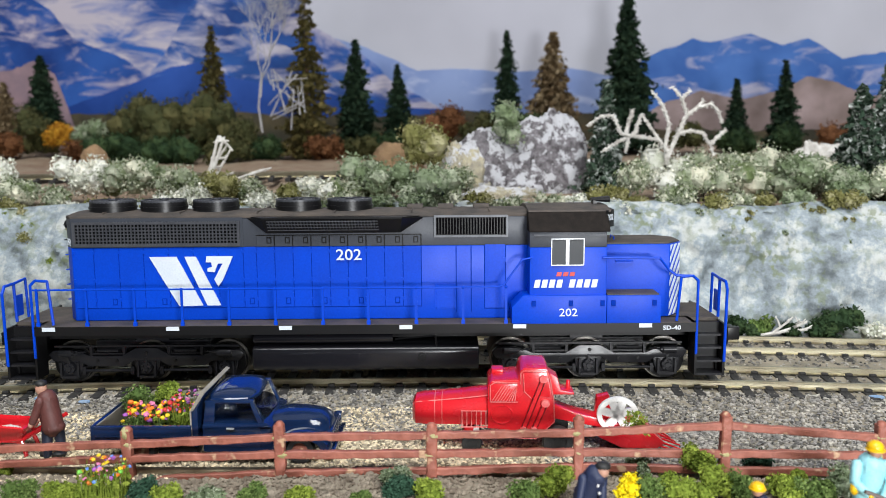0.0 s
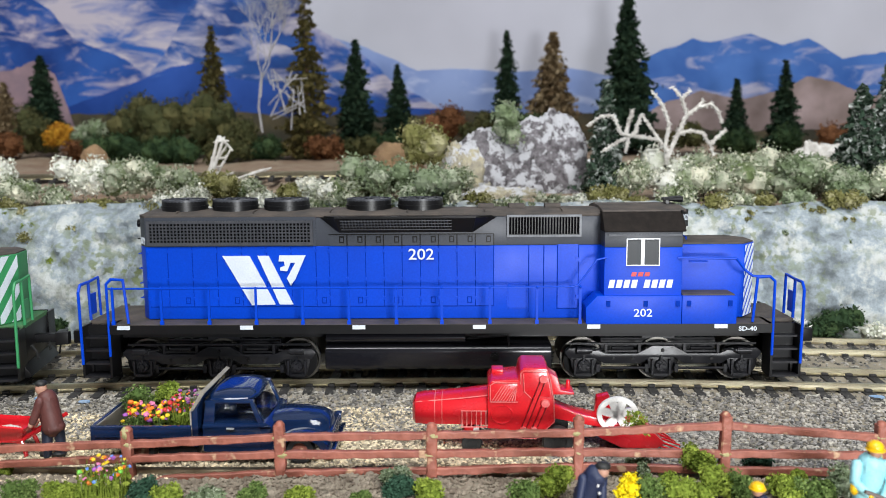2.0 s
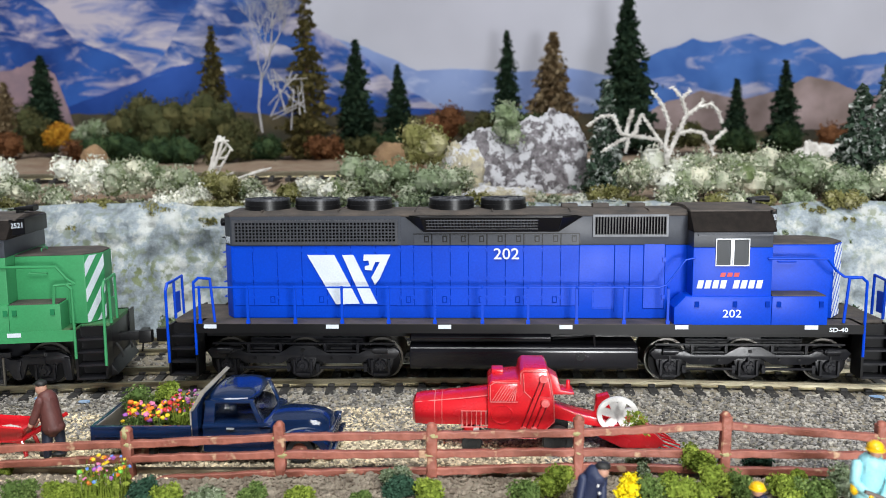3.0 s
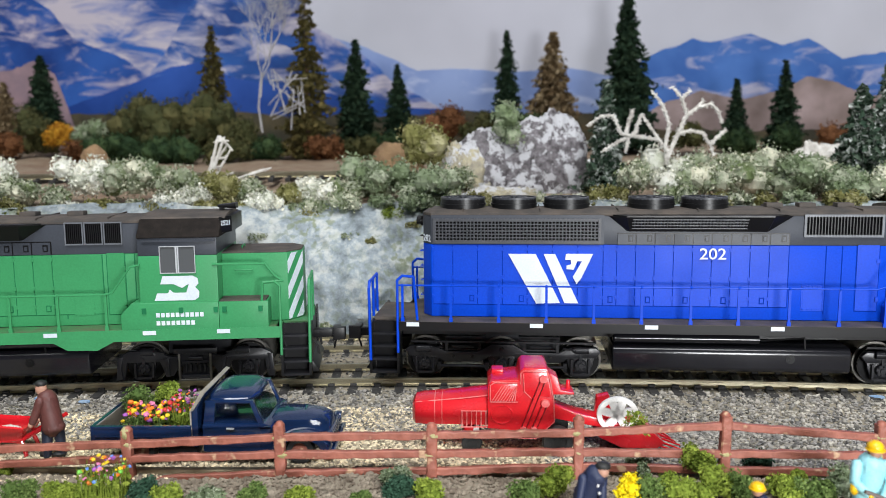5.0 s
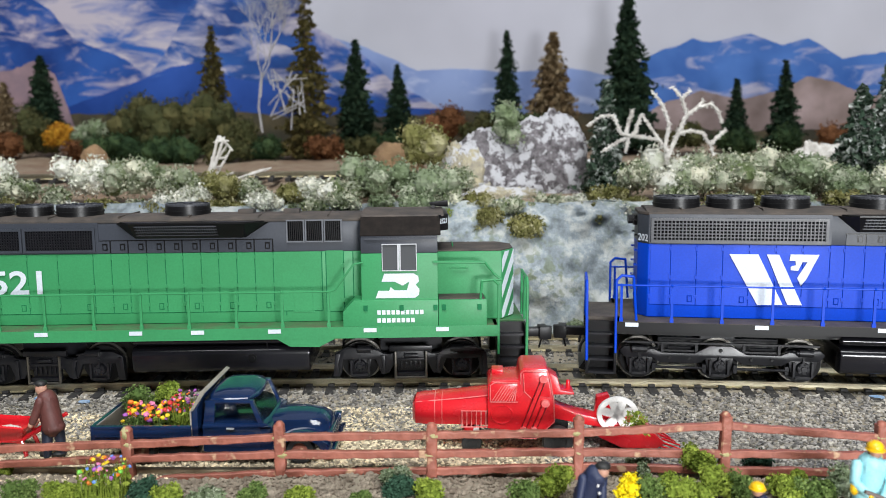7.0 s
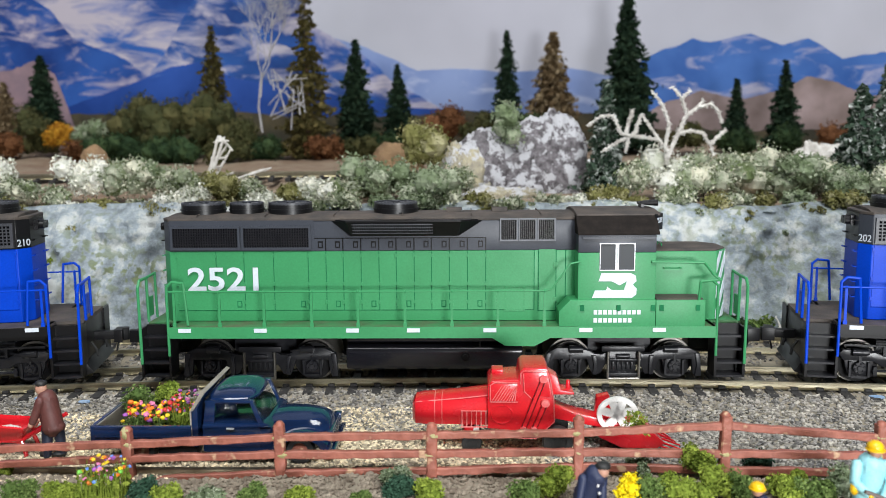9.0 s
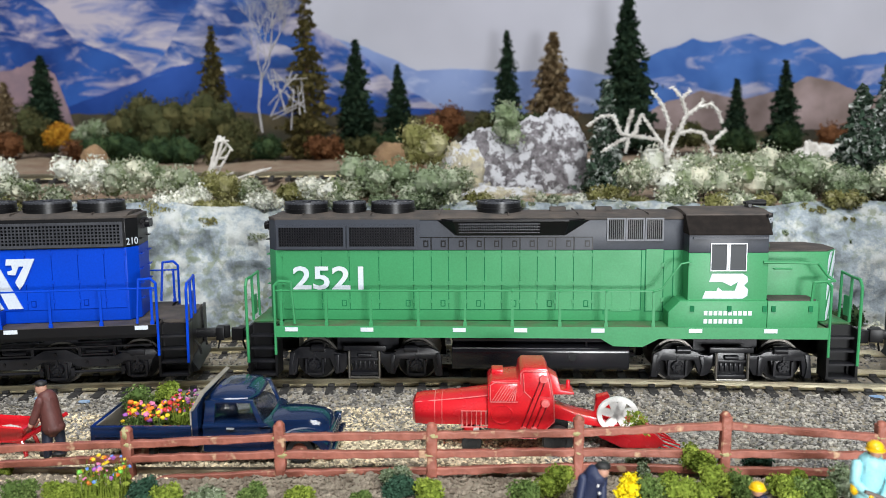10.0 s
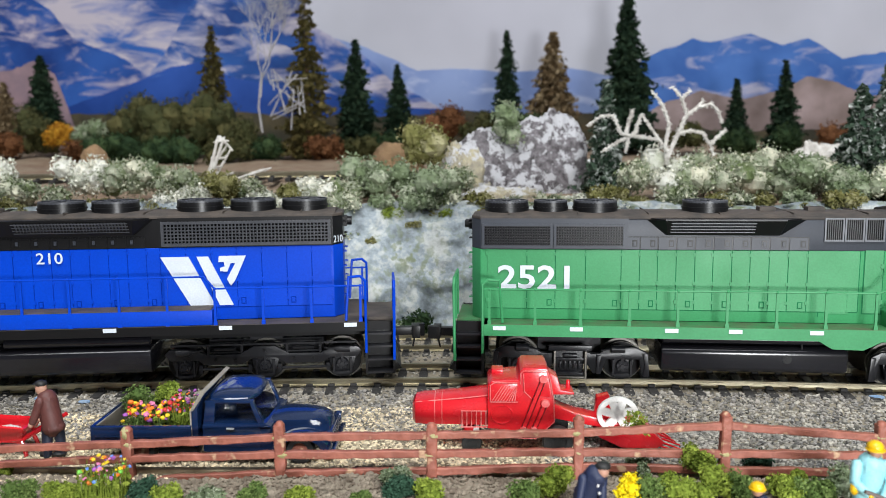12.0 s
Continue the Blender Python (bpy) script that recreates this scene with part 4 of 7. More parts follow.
    rt = MB().prism([(-12.7, zt + 0.45), (-12.4, zt + 1.0), (-5.5, zt + 1.9), (5.5, zt + 1.9), (12.4, zt + 1.0), (12.7, zt + 0.45)], "x", c0, c1 + 2.0)
    part("cab_roof", rt, M["dusty"], t, "cab roof top under brown dust", bev=0.2)
    nb = MB().prism([(c1 + 0.4, -13.6), (c1 + 3.4, -9.6), (c1 + 3.4, 9.6), (c1 + 0.4, 13.6)], "z", zc + 0.8, zt + 0.9)
    part("number_board_housing", nb, M["black"], t, bev=0.2)
    horn = MB()
    for y in (-1.6, 0, 1.6):
        horn.cyl((c1 - 2, y, zt + 3.2), (c1 + 3.6, y, zt + 3.3), 0.4, 0.95, seg=10)
    horn.box(c1 - 1.5, c1 - 0.5, -2, 2, zt + 1.6, zt + 3.0)
    part("horn", horn, M["black"], t)
    for s in (-1, 1):
        w0, w1, wz0, wz1 = P["window"]
        wm = (w0 + w1) / 2
        fr = MB()
        for a, b, c, d in ((w0 - 0.2, w1 + 0.2, wz0 - 0.22, wz0), (w0 - 0.2, w1 + 0.2, wz1, wz1 + 0.22), (w0 - 0.2, w0, wz0, wz1), (w1, w1 + 0.2, wz0, wz1), (wm - 0.55, wm - 0.1, wz0, wz1), (wm + 0.05, wm + 0.4, wz0, wz1)):
            fr.box(a, b, s * 17.1, s * 17.65, c, d)
        win = part("cab_window", fr, M["silver"], t, "sliding cab window in a bright silver frame")
        for a, b in ((w0, wm - 0.55), (wm + 0.35, w1)):
            part("window_pane", MB().box(a, b, s * 17.0, s * 17.3, wz0, wz1), GLASS, win)
        part("rain_gutter", MB().box(c0 + 1.2, c1 - 0.4, s * 17.1, s * 17.7, zc - 1.1, zc - 0.6), M["grey"], t)
        # battery boxes below and ahead of the cab
        l0, l1, lz = P["lower"]
        q = MB().prism([(l0, zs - 1.5), (l0, lz - 3.4), (l0 + 3.2, lz), (c1, lz), (c1, zs - 1.5)], "y", s * 9, s * 18.0)
        part("cab_skirt", q, body, t, bev=0.2)
        part("battery_box", MB().box(c1 + 0.1, l1, s * 9.5, s * 18.0, zs - 1.5, lz - 0.1), body, t, bev=0.2)
        part("tread_plate", MB().box(c1 + 0.3, l1 - 0.6, s * 10, s * 17.4, lz - 0.1, lz + 0.25), M["dusty"], t)
        lt = MB()
        for x in P["latches"]:
            lt.box(x - 0.6, x + 0.6, s * 17.9, s * 18.3, lz - 3.2, lz - 1.5)
        lt.box(c0 + 1, l1 - 1, s * 17.95, s * 18.08, lz - 8.6, lz - 8.4)
        part("box_latch", lt, M["seam_" + P["paint"]], t)
        # sill with white reflector plates
        part("side_sill", MB().prism([(s * 17.2, zs - P["sill_h"]), (s * 18.1, zs - P["sill_h"]), (s * 18.1, zs - 0.2), (s * 17.2, zs - 0.2)], "x", P["ends"][0], P["ends"][1]),
             M[P["sillpaint"]], t)
        if P["droop"]:
            a, b, c, d = P["droop"]
            part("sill_droop", MB().prism([(a, zs - P["sill_h"] + 0.1), (a + 4, 12.6), (d - 5, 12.4), (d, zs - P["sill_h"] + 0.1)], "y", s * 17.3, s * 18.05), body, t)
        for x in P["plates"]:
            part("reflector_plate", MB().box(x - 1.9, x + 1.9, s * 18.1, s * 18.25, zs - P["plate_z"] - 1.2, zs - P["plate_z"]), M["decal"], t, "small white plate")
        if s > 0 and kind == "six_axle":
            bx = MB().box(-53, 45, s * 10.2, s * 17.9, zs, zs + 4.4)
            part("raised_walkway", bx, body, t, bev=0.2)
            part("walkway_tread", MB().box(-52.6, 44, s * 10.4, s * 17.5, zs + 4.4, zs + 4.65), M["dusty"], t)
            run = [(P["ends"][0], P["rail"]), (-54, P["rail"]), (-51, P["rail"] + 3.6), (c0 - 5, P["rail"] + 3.6)]
            handrail(t, body, run, 0, [(x, P["rail"] + (3.6 if x > -52 else 0)) for x in P["posts"]], zs - 1.6, s)
        else:
            handrail(t, body, [(P["ends"][0], P["rail"]), (c0 - 9.5, P["rail"]), (c0 - 7.6, P["rail"] + 0.6), (c0 - 2.2, P["rail"] + 8.0), (c0 + 0.6, P["rail"] + 8.6)],
                     0, [(x, P["rail"]) for x in P["posts"]], zs - 1.6, s)
        nr = MB().tube([(c1 - 1.4, s * 17.4, P["rail"] + 8.4), (l1 - 0.6, s * 17.6, P["rail"] + 8.2), (l1 + 2.2, s * 17.6, P["rail"] + 4.6), (l1 + 4.4, s * 17.6, P["rail"] + 3.0), (P["ends"][1] - 1.5, s * 17.6, P["rail"] + 2.9)], 0.38)
        part("nose_handrail", nr, body, t, smooth=True)
        part("walkway", MB().box(P["ends"][0], c0, s * 10.4, s * 18.0, zs - 0.9, zs - 0.1), deck, t)
        nw = MB().box(l1, P["ends"][1], s * 9.0, s * 18.0, zs - 0.9, zs - 0.1)
        part("walkway", nw, deck, t)
    # short hood (nose)
    n0, n1, nzt = c1, P["nose"][0], P["nose"][1]
    cx = P["chamfer"]
    np_ = [(n0, -10.2), (n1 - cx, -10.2), (n1, -4.4), (n1, 4.4), (n1 - cx, 10.2), (n0, 10.2)]
    part("nose", MB().prism(np_, "z", zs, nzt), body, t, bev=0.3)
    part("nose_top", MB().prism([(x if x < n1 - 7 else x - 0.3, y * 0.97) for x, y in np_], "z", nzt, nzt + 0.45), M["dusty"], t, "nose top under brown dust", bev=0.1)
    for s in (-1, 1):
        st = MB()
        nrm = Vector((5.8, s * cx, 0)).normalized()
        o = Vector((n1 - cx, s * 10.2, 0))
        d = Vector((cx, -s * 5.8, 0)).normalized()
        L, H = math.hypot(cx, 5.8), nzt - zs
        for k in range(-P["stripes"], P["stripes"]):
            w = H / (P["stripes"] * 1.0)
            za = zs + k * w * 1.12 - 1.5
            lo_, hi_ = zs + 0.3, nzt - 0.3
            steps = [0.15 + (L - 0.3) * q / 12 for q in range(13)]
            strip = [(a, min(max(za + P["lean"] * a, lo_), hi_), min(max(za + w * 0.55 + P["lean"] * a, lo_), hi_)) for a in steps]
            for (a0, b0, t0_), (a1, b1, t1_) in zip(strip, strip[1:]):
                if t0_ - b0 < 0.02 and t1_ - b1 < 0.02:
                    continue
                c = [(a0, b0), (a0, t0_), (a1, t1_), (a1, b1)]
                vs = [tuple(o + d * a + nrm * 0.12 + Vector((0, 0, b))) for a, b in c] + [tuple(o + d * a - nrm * 0.05 + Vector((0, 0, b))) for a, b in c]
                st.add(vs, [(0, 1, 2, 3), (7, 6, 5, 4), (0, 4, 5, 1), (1, 5, 6, 2), (2, 6, 7, 3), (3, 7, 4, 0)])
        part("nose_stripes", st, M["decal"], t, "slanting white warning stripes")
    gb = MB().tube([(n0 + 4, -10.2, nzt - 5), (n0 + 4, -11, nzt - 5), (n0 + 9, -11, nzt - 5), (n0 + 9, -10.2, nzt - 5)], 0.2, 5)
    gb.tube([(n0 + 5, -2, nzt + 0.4), (n0 + 5, -2, nzt + 1.3), (n0 + 5, 3, nzt + 1.3), (n0 + 5, 3, nzt + 0.4)], 0.2, 5)
    part("grab_iron", gb, body, t)
    # frame, tank, trucks, ends
    part("underframe", MB().box(P["ends"][0], P["ends"][1], -9, 9, 13.2, zs - 0.9).box(P["ends"][0], P["ends"][1], -17.2, 17.2, zs - P["sill_h"] + 0.2, zs - 0.9), M["black"], t)
    t0, t1 = P["tank"]
    tank = MB().prism([(-14.6, 4.4), (-15.8, 5.4), (-16.0, 10.4), (-15.4, 11.6), (-14.2, 12.2), (14.2, 12.2), (15.4, 11.6), (16.0, 10.4), (15.8, 5.4), (14.6, 4.4)], "x", t0, t1)
    part("fuel_tank", tank, M["gloss"], t, "glossy black fuel tank", bev=0.6)
    for s in (-1, 1):
        a = MB().cyl((t0 + 0.5, s * 14.4, 14.2), (t0 + (t1 - t0) * P["reservoir"], s * 14.4, 14.2), 1.35, seg=16)
        a.cyl((t0, s * 14.4, 14.2), (t0 + 0.5, s * 14.4, 14.2), 0.7, 1.3, seg=12)
        part("air_reservoir", a, M["gloss"], t, smooth=True)
        k = MB().cyl((t1 - 17, s * 15.2, 8.8), (t1 - 17, s * 16.1, 8.8), 1.3, seg=14).cyl((t1 - 17, s * 16.0, 8.8), (t1 - 17, s * 16.4, 8.8), 0.7, seg=10)
        k.tube([(t0 + (t1 - t0) * 0.63, s * 15, 14), (t1 - 13, s * 15, 15), (t1 - 12.5, s * 15, 10.5)], 0.3, 5)
        part("fuel_filler", k, M["black"], t)
    for ax in P["axles"]:
        bogie(t, ax, 5.9, len(ax) == 3)
    end_platform(t, P["ends"][0], -1, body, zs - 0.1, deck, P["rail"], face, P["rise"])
    end_platform(t, P["ends"][1], 1, body, zs - 0.1, deck, P["rail"], face, P["rise"])
    # lettering on the seen side
    front = -face
    W = M["decal"]
    if kind == "six_axle":
        lettering("road_number", number, 4.7, W, t, front * -5.2, 38.8, face, 11.1, bold=0.035, wide=1.12)
        lettering("rear_number", number, 3.0, W, t, 0, 0, face, 0, bold=0.02)
        v0 = -65.2 if face < 0 else 37.2
        V = [[(v0, 38.7), (v0 + 8.2, 38.7), (v0 + 15.6, 23.8), (v0 + 8.4, 23.6)],
             [(v0 + 10.6, 38.7), (v0 + 14.0, 38.7), (v0 + 21.0, 23.8), (v0 + 16.9, 23.8)],
             [(v0 + 17.2, 38.8), (v0 + 25.2, 38.8), (v0 + 21.8, 31.4), (v0 + 20.4, 29.6), (v0 + 19.3, 31.8), (v0 + 22.0, 36.6), (v0 + 20.6, 36.6), (v0 + 19.5, 34.0), (v0 + 17.4, 34.2), (v0 + 17.4, 35.2), (v0 + 18.8, 35.6), (v0 + 18.6, 37.0), (v0 + 17.0, 37.0)]]
        poly("emblem", t, V, face, 10.7, W, 0.42)
        if face < 0:
            bars("railway_name", t, [4, 4], 49.6, 68.6, 29.6, 32.0, face, 17.25, W, 0.5)
            bars("railway_initials", t, [3], 56.2, 62.0, 33.0, 34.2, face, 17.25, M["decal_red"], 0.3)
            lettering("cab_number", number, 3.3, W, t, 59.8, 22.2, face, 18.05, bold=0.02, wide=1.12)
            lettering("type_lettering", "SD-40", 1.75, W, t, 90.3, 17.5, face, 18.15, bold=0.04, wide=1.2)
    else:
        lettering("road_number", number, 9.8, W, t, -69.0, 31.2, face, 11.1, bold=0.18, wide=1.22)
        bars("railway_name", t, [10], 40.8, 54.8, 21.9, 23.2, face, 18.03, W)
        bars("railway_name", t, [8], 40.8, 52.2, 19.5, 20.8, face, 18.03, W)
        E = [[(43.0, 34.0), (51.6, 34.0), (53.0, 33.2), (53.2, 31.6), (52.2, 30.6), (53.3, 29.4), (53.2, 27.6), (52.0, 26.7), (40.4, 26.7), (41.2, 28.9), (44.4, 28.9), (44.8, 30.0), (46.0, 29.0), (49.6, 29.0), (50.4, 31.6), (48.4, 30.4), (46.0, 31.6), (42.2, 31.6)]]
        poly("emblem", t, E, face, 17.25, W)
    # numbers on the end of the hood and on the number boards
    for ob in [o for o in t.children if o.name.startswith("rear_number")]:
        ob.matrix_basis = pose((hx0 + 0.55) * 0.001, face * 8.72 * 0.001, (zb + 1.6) * 0.001, 0, 0, -53.6 if face < 0 else -126.4) @ pose(0, 0, 0, 90, 0, 0)
    cn = lettering("board_number", number, 2.5 if len(number) == 3 else 2.1, W, t, 0, 0, face, 0, bold=0.04)
    cn.matrix_basis = pose((c1 + 1.95) * 0.001, -0.01166, (zc + 3.6) * 0.001, 0, 0, 53.1) @ pose(0, 0, 0, 90, 0, 0)
    TRAIN.append((t, off, face))
    return t


GLASS = bpy.data.materials.new("reflection_grey_cab_glass")
GLASS.use_nodes = True
_b = GLASS.node_tree.nodes["Principled BSDF"]
# Grey base colour stands in for the silvery reflection on the panes.
_b.inputs["Base Color"].default_value = (0.085, 0.09, 0.095, 1)
_b.inputs["Roughness"].default_value = 0.06
_b.inputs["Specular IOR Level"].default_value = 0.8
TRAIN = []
KINDS = {
    "six_axle": dict(paint="blue", sillpaint="black", hood=(-90.6, 48.6), sill=19.2, roof=51.0, band=41.5, radiator=(-87.2, -38.4, 42.6, 48.6), twin=False,
                     flare=(-35.5, 17.5), louvre=39, intake=(21.0, 42.0, 44.6, 50.0), doors=[-88.0, -82, -74.5, -67, -59.5, -52, -44.5, -37, -33, -27.5, -22, -16.5, -11, -5.5, 0, 5.5, 11, 16.5], door_z=(23.2, 41),
                     upper=(-36, 15), bolted=20.5, fans=[(-79.5, 6.9), (-63.6, 6.9), (-47.4, 6.9), (-21.8, 6.9), (-5.8, 6.9)], cab=(48.4, 71.0), eave=46.0, window=(54.9, 64.1, 36.4, 43.9),
                     lower=(43.2, 87.0, 27.4), latches=(49.6, 60.5, 69.8, 73, 85), ends=(-97.8, 97.4), sill_h=2.9, droop=None,
                     plates=(-93.5, -56.8, -23.5, 12.0, 45.5, 82.5), plate_z=0.3, rail=30.0, rise=0.9, access=(35.7, 41.7), seams=(27.0, 31.5), posts=(-96.6, -82.1, -67.9, -53.9, -40.1, -26.4, -12.4, 1.0, 15.1, 28.9, 41.5), nose=(95.9, 41.4), chamfer=4.6, stripes=7, lean=1.2, tank=(-34.2, 33.6), reservoir=0.62,
                     axles=((-90.6, -67.2, -43.4), (43.6, 66.8, 90.6)), rooflifts=((14.5, 0), (24, 0), (35, 0))),
    "four_axle": dict(paint="green", sillpaint="green", hood=(-88.0, 36.4), sill=18.5, roof=49.9, band=40.0, radiator=(-84.8, -43.6, 41.2, 47.0), twin=True,
                      flare=(-36.7, 8.6), louvre=30, intake=(13.6, 30.4, 43.2, 49.2), doors=[-84, -72, -63.5, -54.5, -44, -38.6, -33.4, -28, -22.6, -17.4, -12, -6.8, -1.4, 4, 9.5, 24], door_z=(22.0, 40),
                      upper=(-45, 8), bolted=15.0, fans=[(-78.4, 6.7), (-64.8, 5.2), (-51.1, 6.7), (-18.1, 6.7)], cab=(36.2, 58.8), eave=45.2, window=(42.6, 52.4, 35.0, 42.6),
                      lower=(30.7, 73.2, 26.2), latches=(37.4, 48, 58, 60.5, 71), ends=(-84.7, 76.4), sill_h=3.6, droop=(11.0, 0, 0, 28.5),
                      plates=(-80.0, -57.4, -30.0, -12.0, 10.5, 38.6, 60.0), plate_z=0.6, rail=28.9, rise=3.2, access=(25.4, 30.4), seams=(13.0, 33.4), posts=(-83.0, -69.5, -56.2, -42.1, -28.3, -14.4, -0.6, 12.9, 26.5), nose=(82.6, 39.4), chamfer=4.2, stripes=3, lean=1.5, tank=(-32.4, 20.3), reservoir=0.9,
                      axles=((-74.5, -43.3), (35.0, 66.0)), rooflifts=((0, 0), (14, 0))),
}
locomotive("blue and grey model diesel locomotive numbered 202, white emblem", "locomotives of the train", "six_axle", -1, "202", 0.0)
locomotive("green and black model diesel locomotive numbered 2521", "locomotives of the train", "four_axle", -1, "2521", -212.3)
locomotive("blue and black model diesel locomotive numbered 210, running hood first", "locomotives of the train", "six_axle", 1, "210", -433.2)


# ---- foreground: truck, machine, fence, figures ----
FLOOR = -6.0


def tyre(parent, x, y, z, r, w, hub):
    t = MB()
    n = 22
    prof = [(r * 0.55, -w / 2), (r * 0.92, -w / 2), (r, -w * 0.3), (r, w * 0.3), (r * 0.92, w / 2), (r * 0.55, w / 2)]
    vs = [(p * math.cos(2 * math.pi * i / n), q, p * math.sin(2 * math.pi * i / n)) for i in range(n) for p, q in prof]
    m = len(prof)
    fs = [(i * m + j, ((i + 1) % n) * m + j, ((i + 1) % n) * m + (j + 1) % m, i * m + (j + 1) % m) for i in range(n) for j in range(m)]
    ob = part("wheel", t.add(vs, fs), M["rubber"], parent, smooth=True)
    kx, ky, kz = parent.scale
    ob.matrix_basis = pose(x * 0.001, y * 0.001, r * kx / kz * 0.001) @ Matrix.Diagonal((1, 1, kx / kz, 1))
    h = MB().cyl((0, -w * 0.35, 0), (0, w * 0.35, 0), r * 0.56, seg=16).cyl((0, -w * 0.42, 0), (0, w * 0.42, 0), r * 0.25, seg=10)
    part("hub", h, hub, ob)
    return ob


def pickup():
    """A 1950s flat-bed lorry in navy lacquer, its bed open at the top. x forward, origin at the rear near the ground."""
    t = thing("flatbed_truck", -91.5, -51.5, FLOOR, "navy blue toy pickup truck with a bed full of flowers", "truck", rz=0.6)
    N = M["navy"]
    part("bed_side", MB().box(0, 25.1, -12.4, -11.6, 8, 14.6).box(0.4, 24.6, -12.6, -12.3, 10.6, 11.2).box(0, 25.1, -12.7, -11.5, 14.0, 14.8), N, t, bev=0.15)
    part("bed_side", MB().box(0, 25.1, 11.6, 12.4, 8, 14.6).box(0, 25.1, 11.5, 12.7, 14.0, 14.8), M["bedwood"], t, bev=0.15)
    part("tailgate", MB().box(-0.8, 0.2, -12.4, 12.4, 7.6, 14.8), N, t, bev=0.15)
    part("tailgate_lining", MB().box(0.25, 0.6, -11.5, 11.5, 8, 14.6), M["bedwood"], t)
    part("bed_floor", MB().box(0, 25.6, -11.6, 11.6, 7.4, 8.2), M["bedwood"], t)
    hb = MB().prism([(25.2, 7), (26.8, 7), (26.8, 20.9), (28.8, 26.2), (27.8, 26.8), (25.2, 20.9)], "y", -11.8, 11.8)
    part("headboard", hb, N, t, bev=0.2)
    part("headboard_cap", MB().prism([(24.9, 20.0), (25.7, 20.0), (29.0, 26.6), (28.0, 27.3)], "y", -12.2, 12.2).box(24.8, 25.18, -11.9, 11.9, 8.4, 20.0), M["bedwood"], t, "weathered grey board", bev=0.15)
    t.matrix_basis = pose(-0.0915, -0.0525, FLOOR * 0.001, 0, 0, 0.6) @ Matrix.Diagonal((0.955, 0.92, 0.695, 1))
    # cab: lower shell, pillars, roof
    lo = MB().prism([(27.6, 4.5), (27.6, 15.2), (43.8, 15.2), (45.6, 13.5), (45.6, 4.5)], "y", -11.2, 11.2)
    part("cab_body", lo, N, t, bev=0.7)
    for s in (-1, 1):
        part("pillar", MB().prism([(27.8, 15.0), (28.7, 23.2), (31.2, 23.2), (30.6, 15.0)], "y", s * 10.8, s * 9.4), N, t, bev=0.2)
        part("pillar", MB().prism([(41.8, 15.0), (39.8, 23.2), (40.7, 23.2), (43.4, 15.0)], "y", s * 10.8, s * 9.4), N, t, bev=0.2)
        part("window_frame", MB().box(28.4, 41, s * 10.7, s * 9.4, 22.2, 23.3), N, t, bev=0.2)
    part("cab_back", MB().prism([(27.8, 15.0), (28.6, 23.2), (29.3, 23.2), (28.5, 15.0)], "y", -10, 10), N, t)

    rf, vs, n, m = MB(), [], 14, 8
    for j in range(m + 1):
        f = j / m
        for i in range(n):
            a = 2 * math.pi * i / n
            c, s = math.cos(a), math.sin(a)
            k = (abs(c) ** 4 + abs(s) ** 4) ** -0.25
            vs.append((34.6 + 6.7 * c * k * math.cos(f * 1.3), 10.9 * s * k * math.cos(f * 1.3), 22.8 + 3.5 * math.sin(f * 1.57)))
    fs = [(j * n + i, j * n + (i + 1) % n, (j + 1) * n + (i + 1) % n, (j + 1) * n + i) for j in range(m) for i in range(n)] + [tuple(range(n - 1, -1, -1)), tuple(m * n + i for i in range(n))]
    part("cab_roof", rf.add(vs, fs), N, t, smooth=True)
    ws = MB().add([(42.6, -9.4, 15.2), (43.6, -5, 15.2), (43.6, 5, 15.2), (42.6, 9.4, 15.2), (40.3, -9.2, 22.9), (41.1, -5, 22.9), (41.1, 5, 22.9), (40.3, 9.2, 22.9)],
                  [(0, 1, 5, 4), (1, 2, 6, 5), (2, 3, 7, 6)])
    part("windscreen", ws, CLEAR, t, "clear curved windscreen", smooth=True)
    # bonnet, grille, wings
    hd, vs, n = MB(), [], 9
    prof = [(44.6, 8.6, 15.6), (48, 8.5, 16.2), (53, 7.8, 16.0), (57, 7.0, 15.2), (59.2, 6.2, 13.6), (60.0, 5.6, 10.5)]
    for x, w, z in prof:
        for i in range(n):
            a = math.pi * i / (n - 1)
            k = (abs(math.cos(a)) ** 3.2 + abs(math.sin(a)) ** 3.2) ** (-1 / 3.2)
            vs.append((x, -w * math.cos(a) * k, 7 + (z - 7) * math.sin(a) * k))
    fs = [(j * n + i, j * n + i + 1, (j + 1) * n + i + 1, (j + 1) * n + i) for j in range(len(prof) - 1) for i in range(n - 1)] + [tuple(5 * n + i for i in range(n))]
    part("bonnet", hd.add(vs, fs), N, t, smooth=True)
    gr = MB().box(58.8, 60.4, -9.6, 9.6, 5.0, 10.5)
    for i in range(4):
        gr.box(60.3, 60.7, -7, 7, 5.8 + i * 1.1, 6.3 + i * 1.1)
    for s in (-1, 1):
        gr.cyl((59.5, s * 8, 9.4), (60.9, s * 8, 9.4), 1.6, seg=14)
    part("radiator_grille", gr, N, t, bev=0.25)
    part("bumper", MB().box(60.2, 61.6, -11, 11, 3.4, 5.2), N, t, bev=0.4)
    for s in (-1, 1):
        fd, vs = MB(), []
        for i in range(13):
            a = math.pi * i / 12
            for rr, yy in ((5.4, 11.6), (7.2, 11.5), (7.8, 9.8), (7.6, 6.5)):
                vs.append((52.6 - rr * math.cos(a) * 1.06, s * yy, 4.2 + rr * math.sin(a) * (1.0 if rr > 6 else 1.0)))
        fs = [(i * 4 + j, i * 4 + j + 1, (i + 1) * 4 + j + 1, (i + 1) * 4 + j) for i in range(12) for j in range(3)]
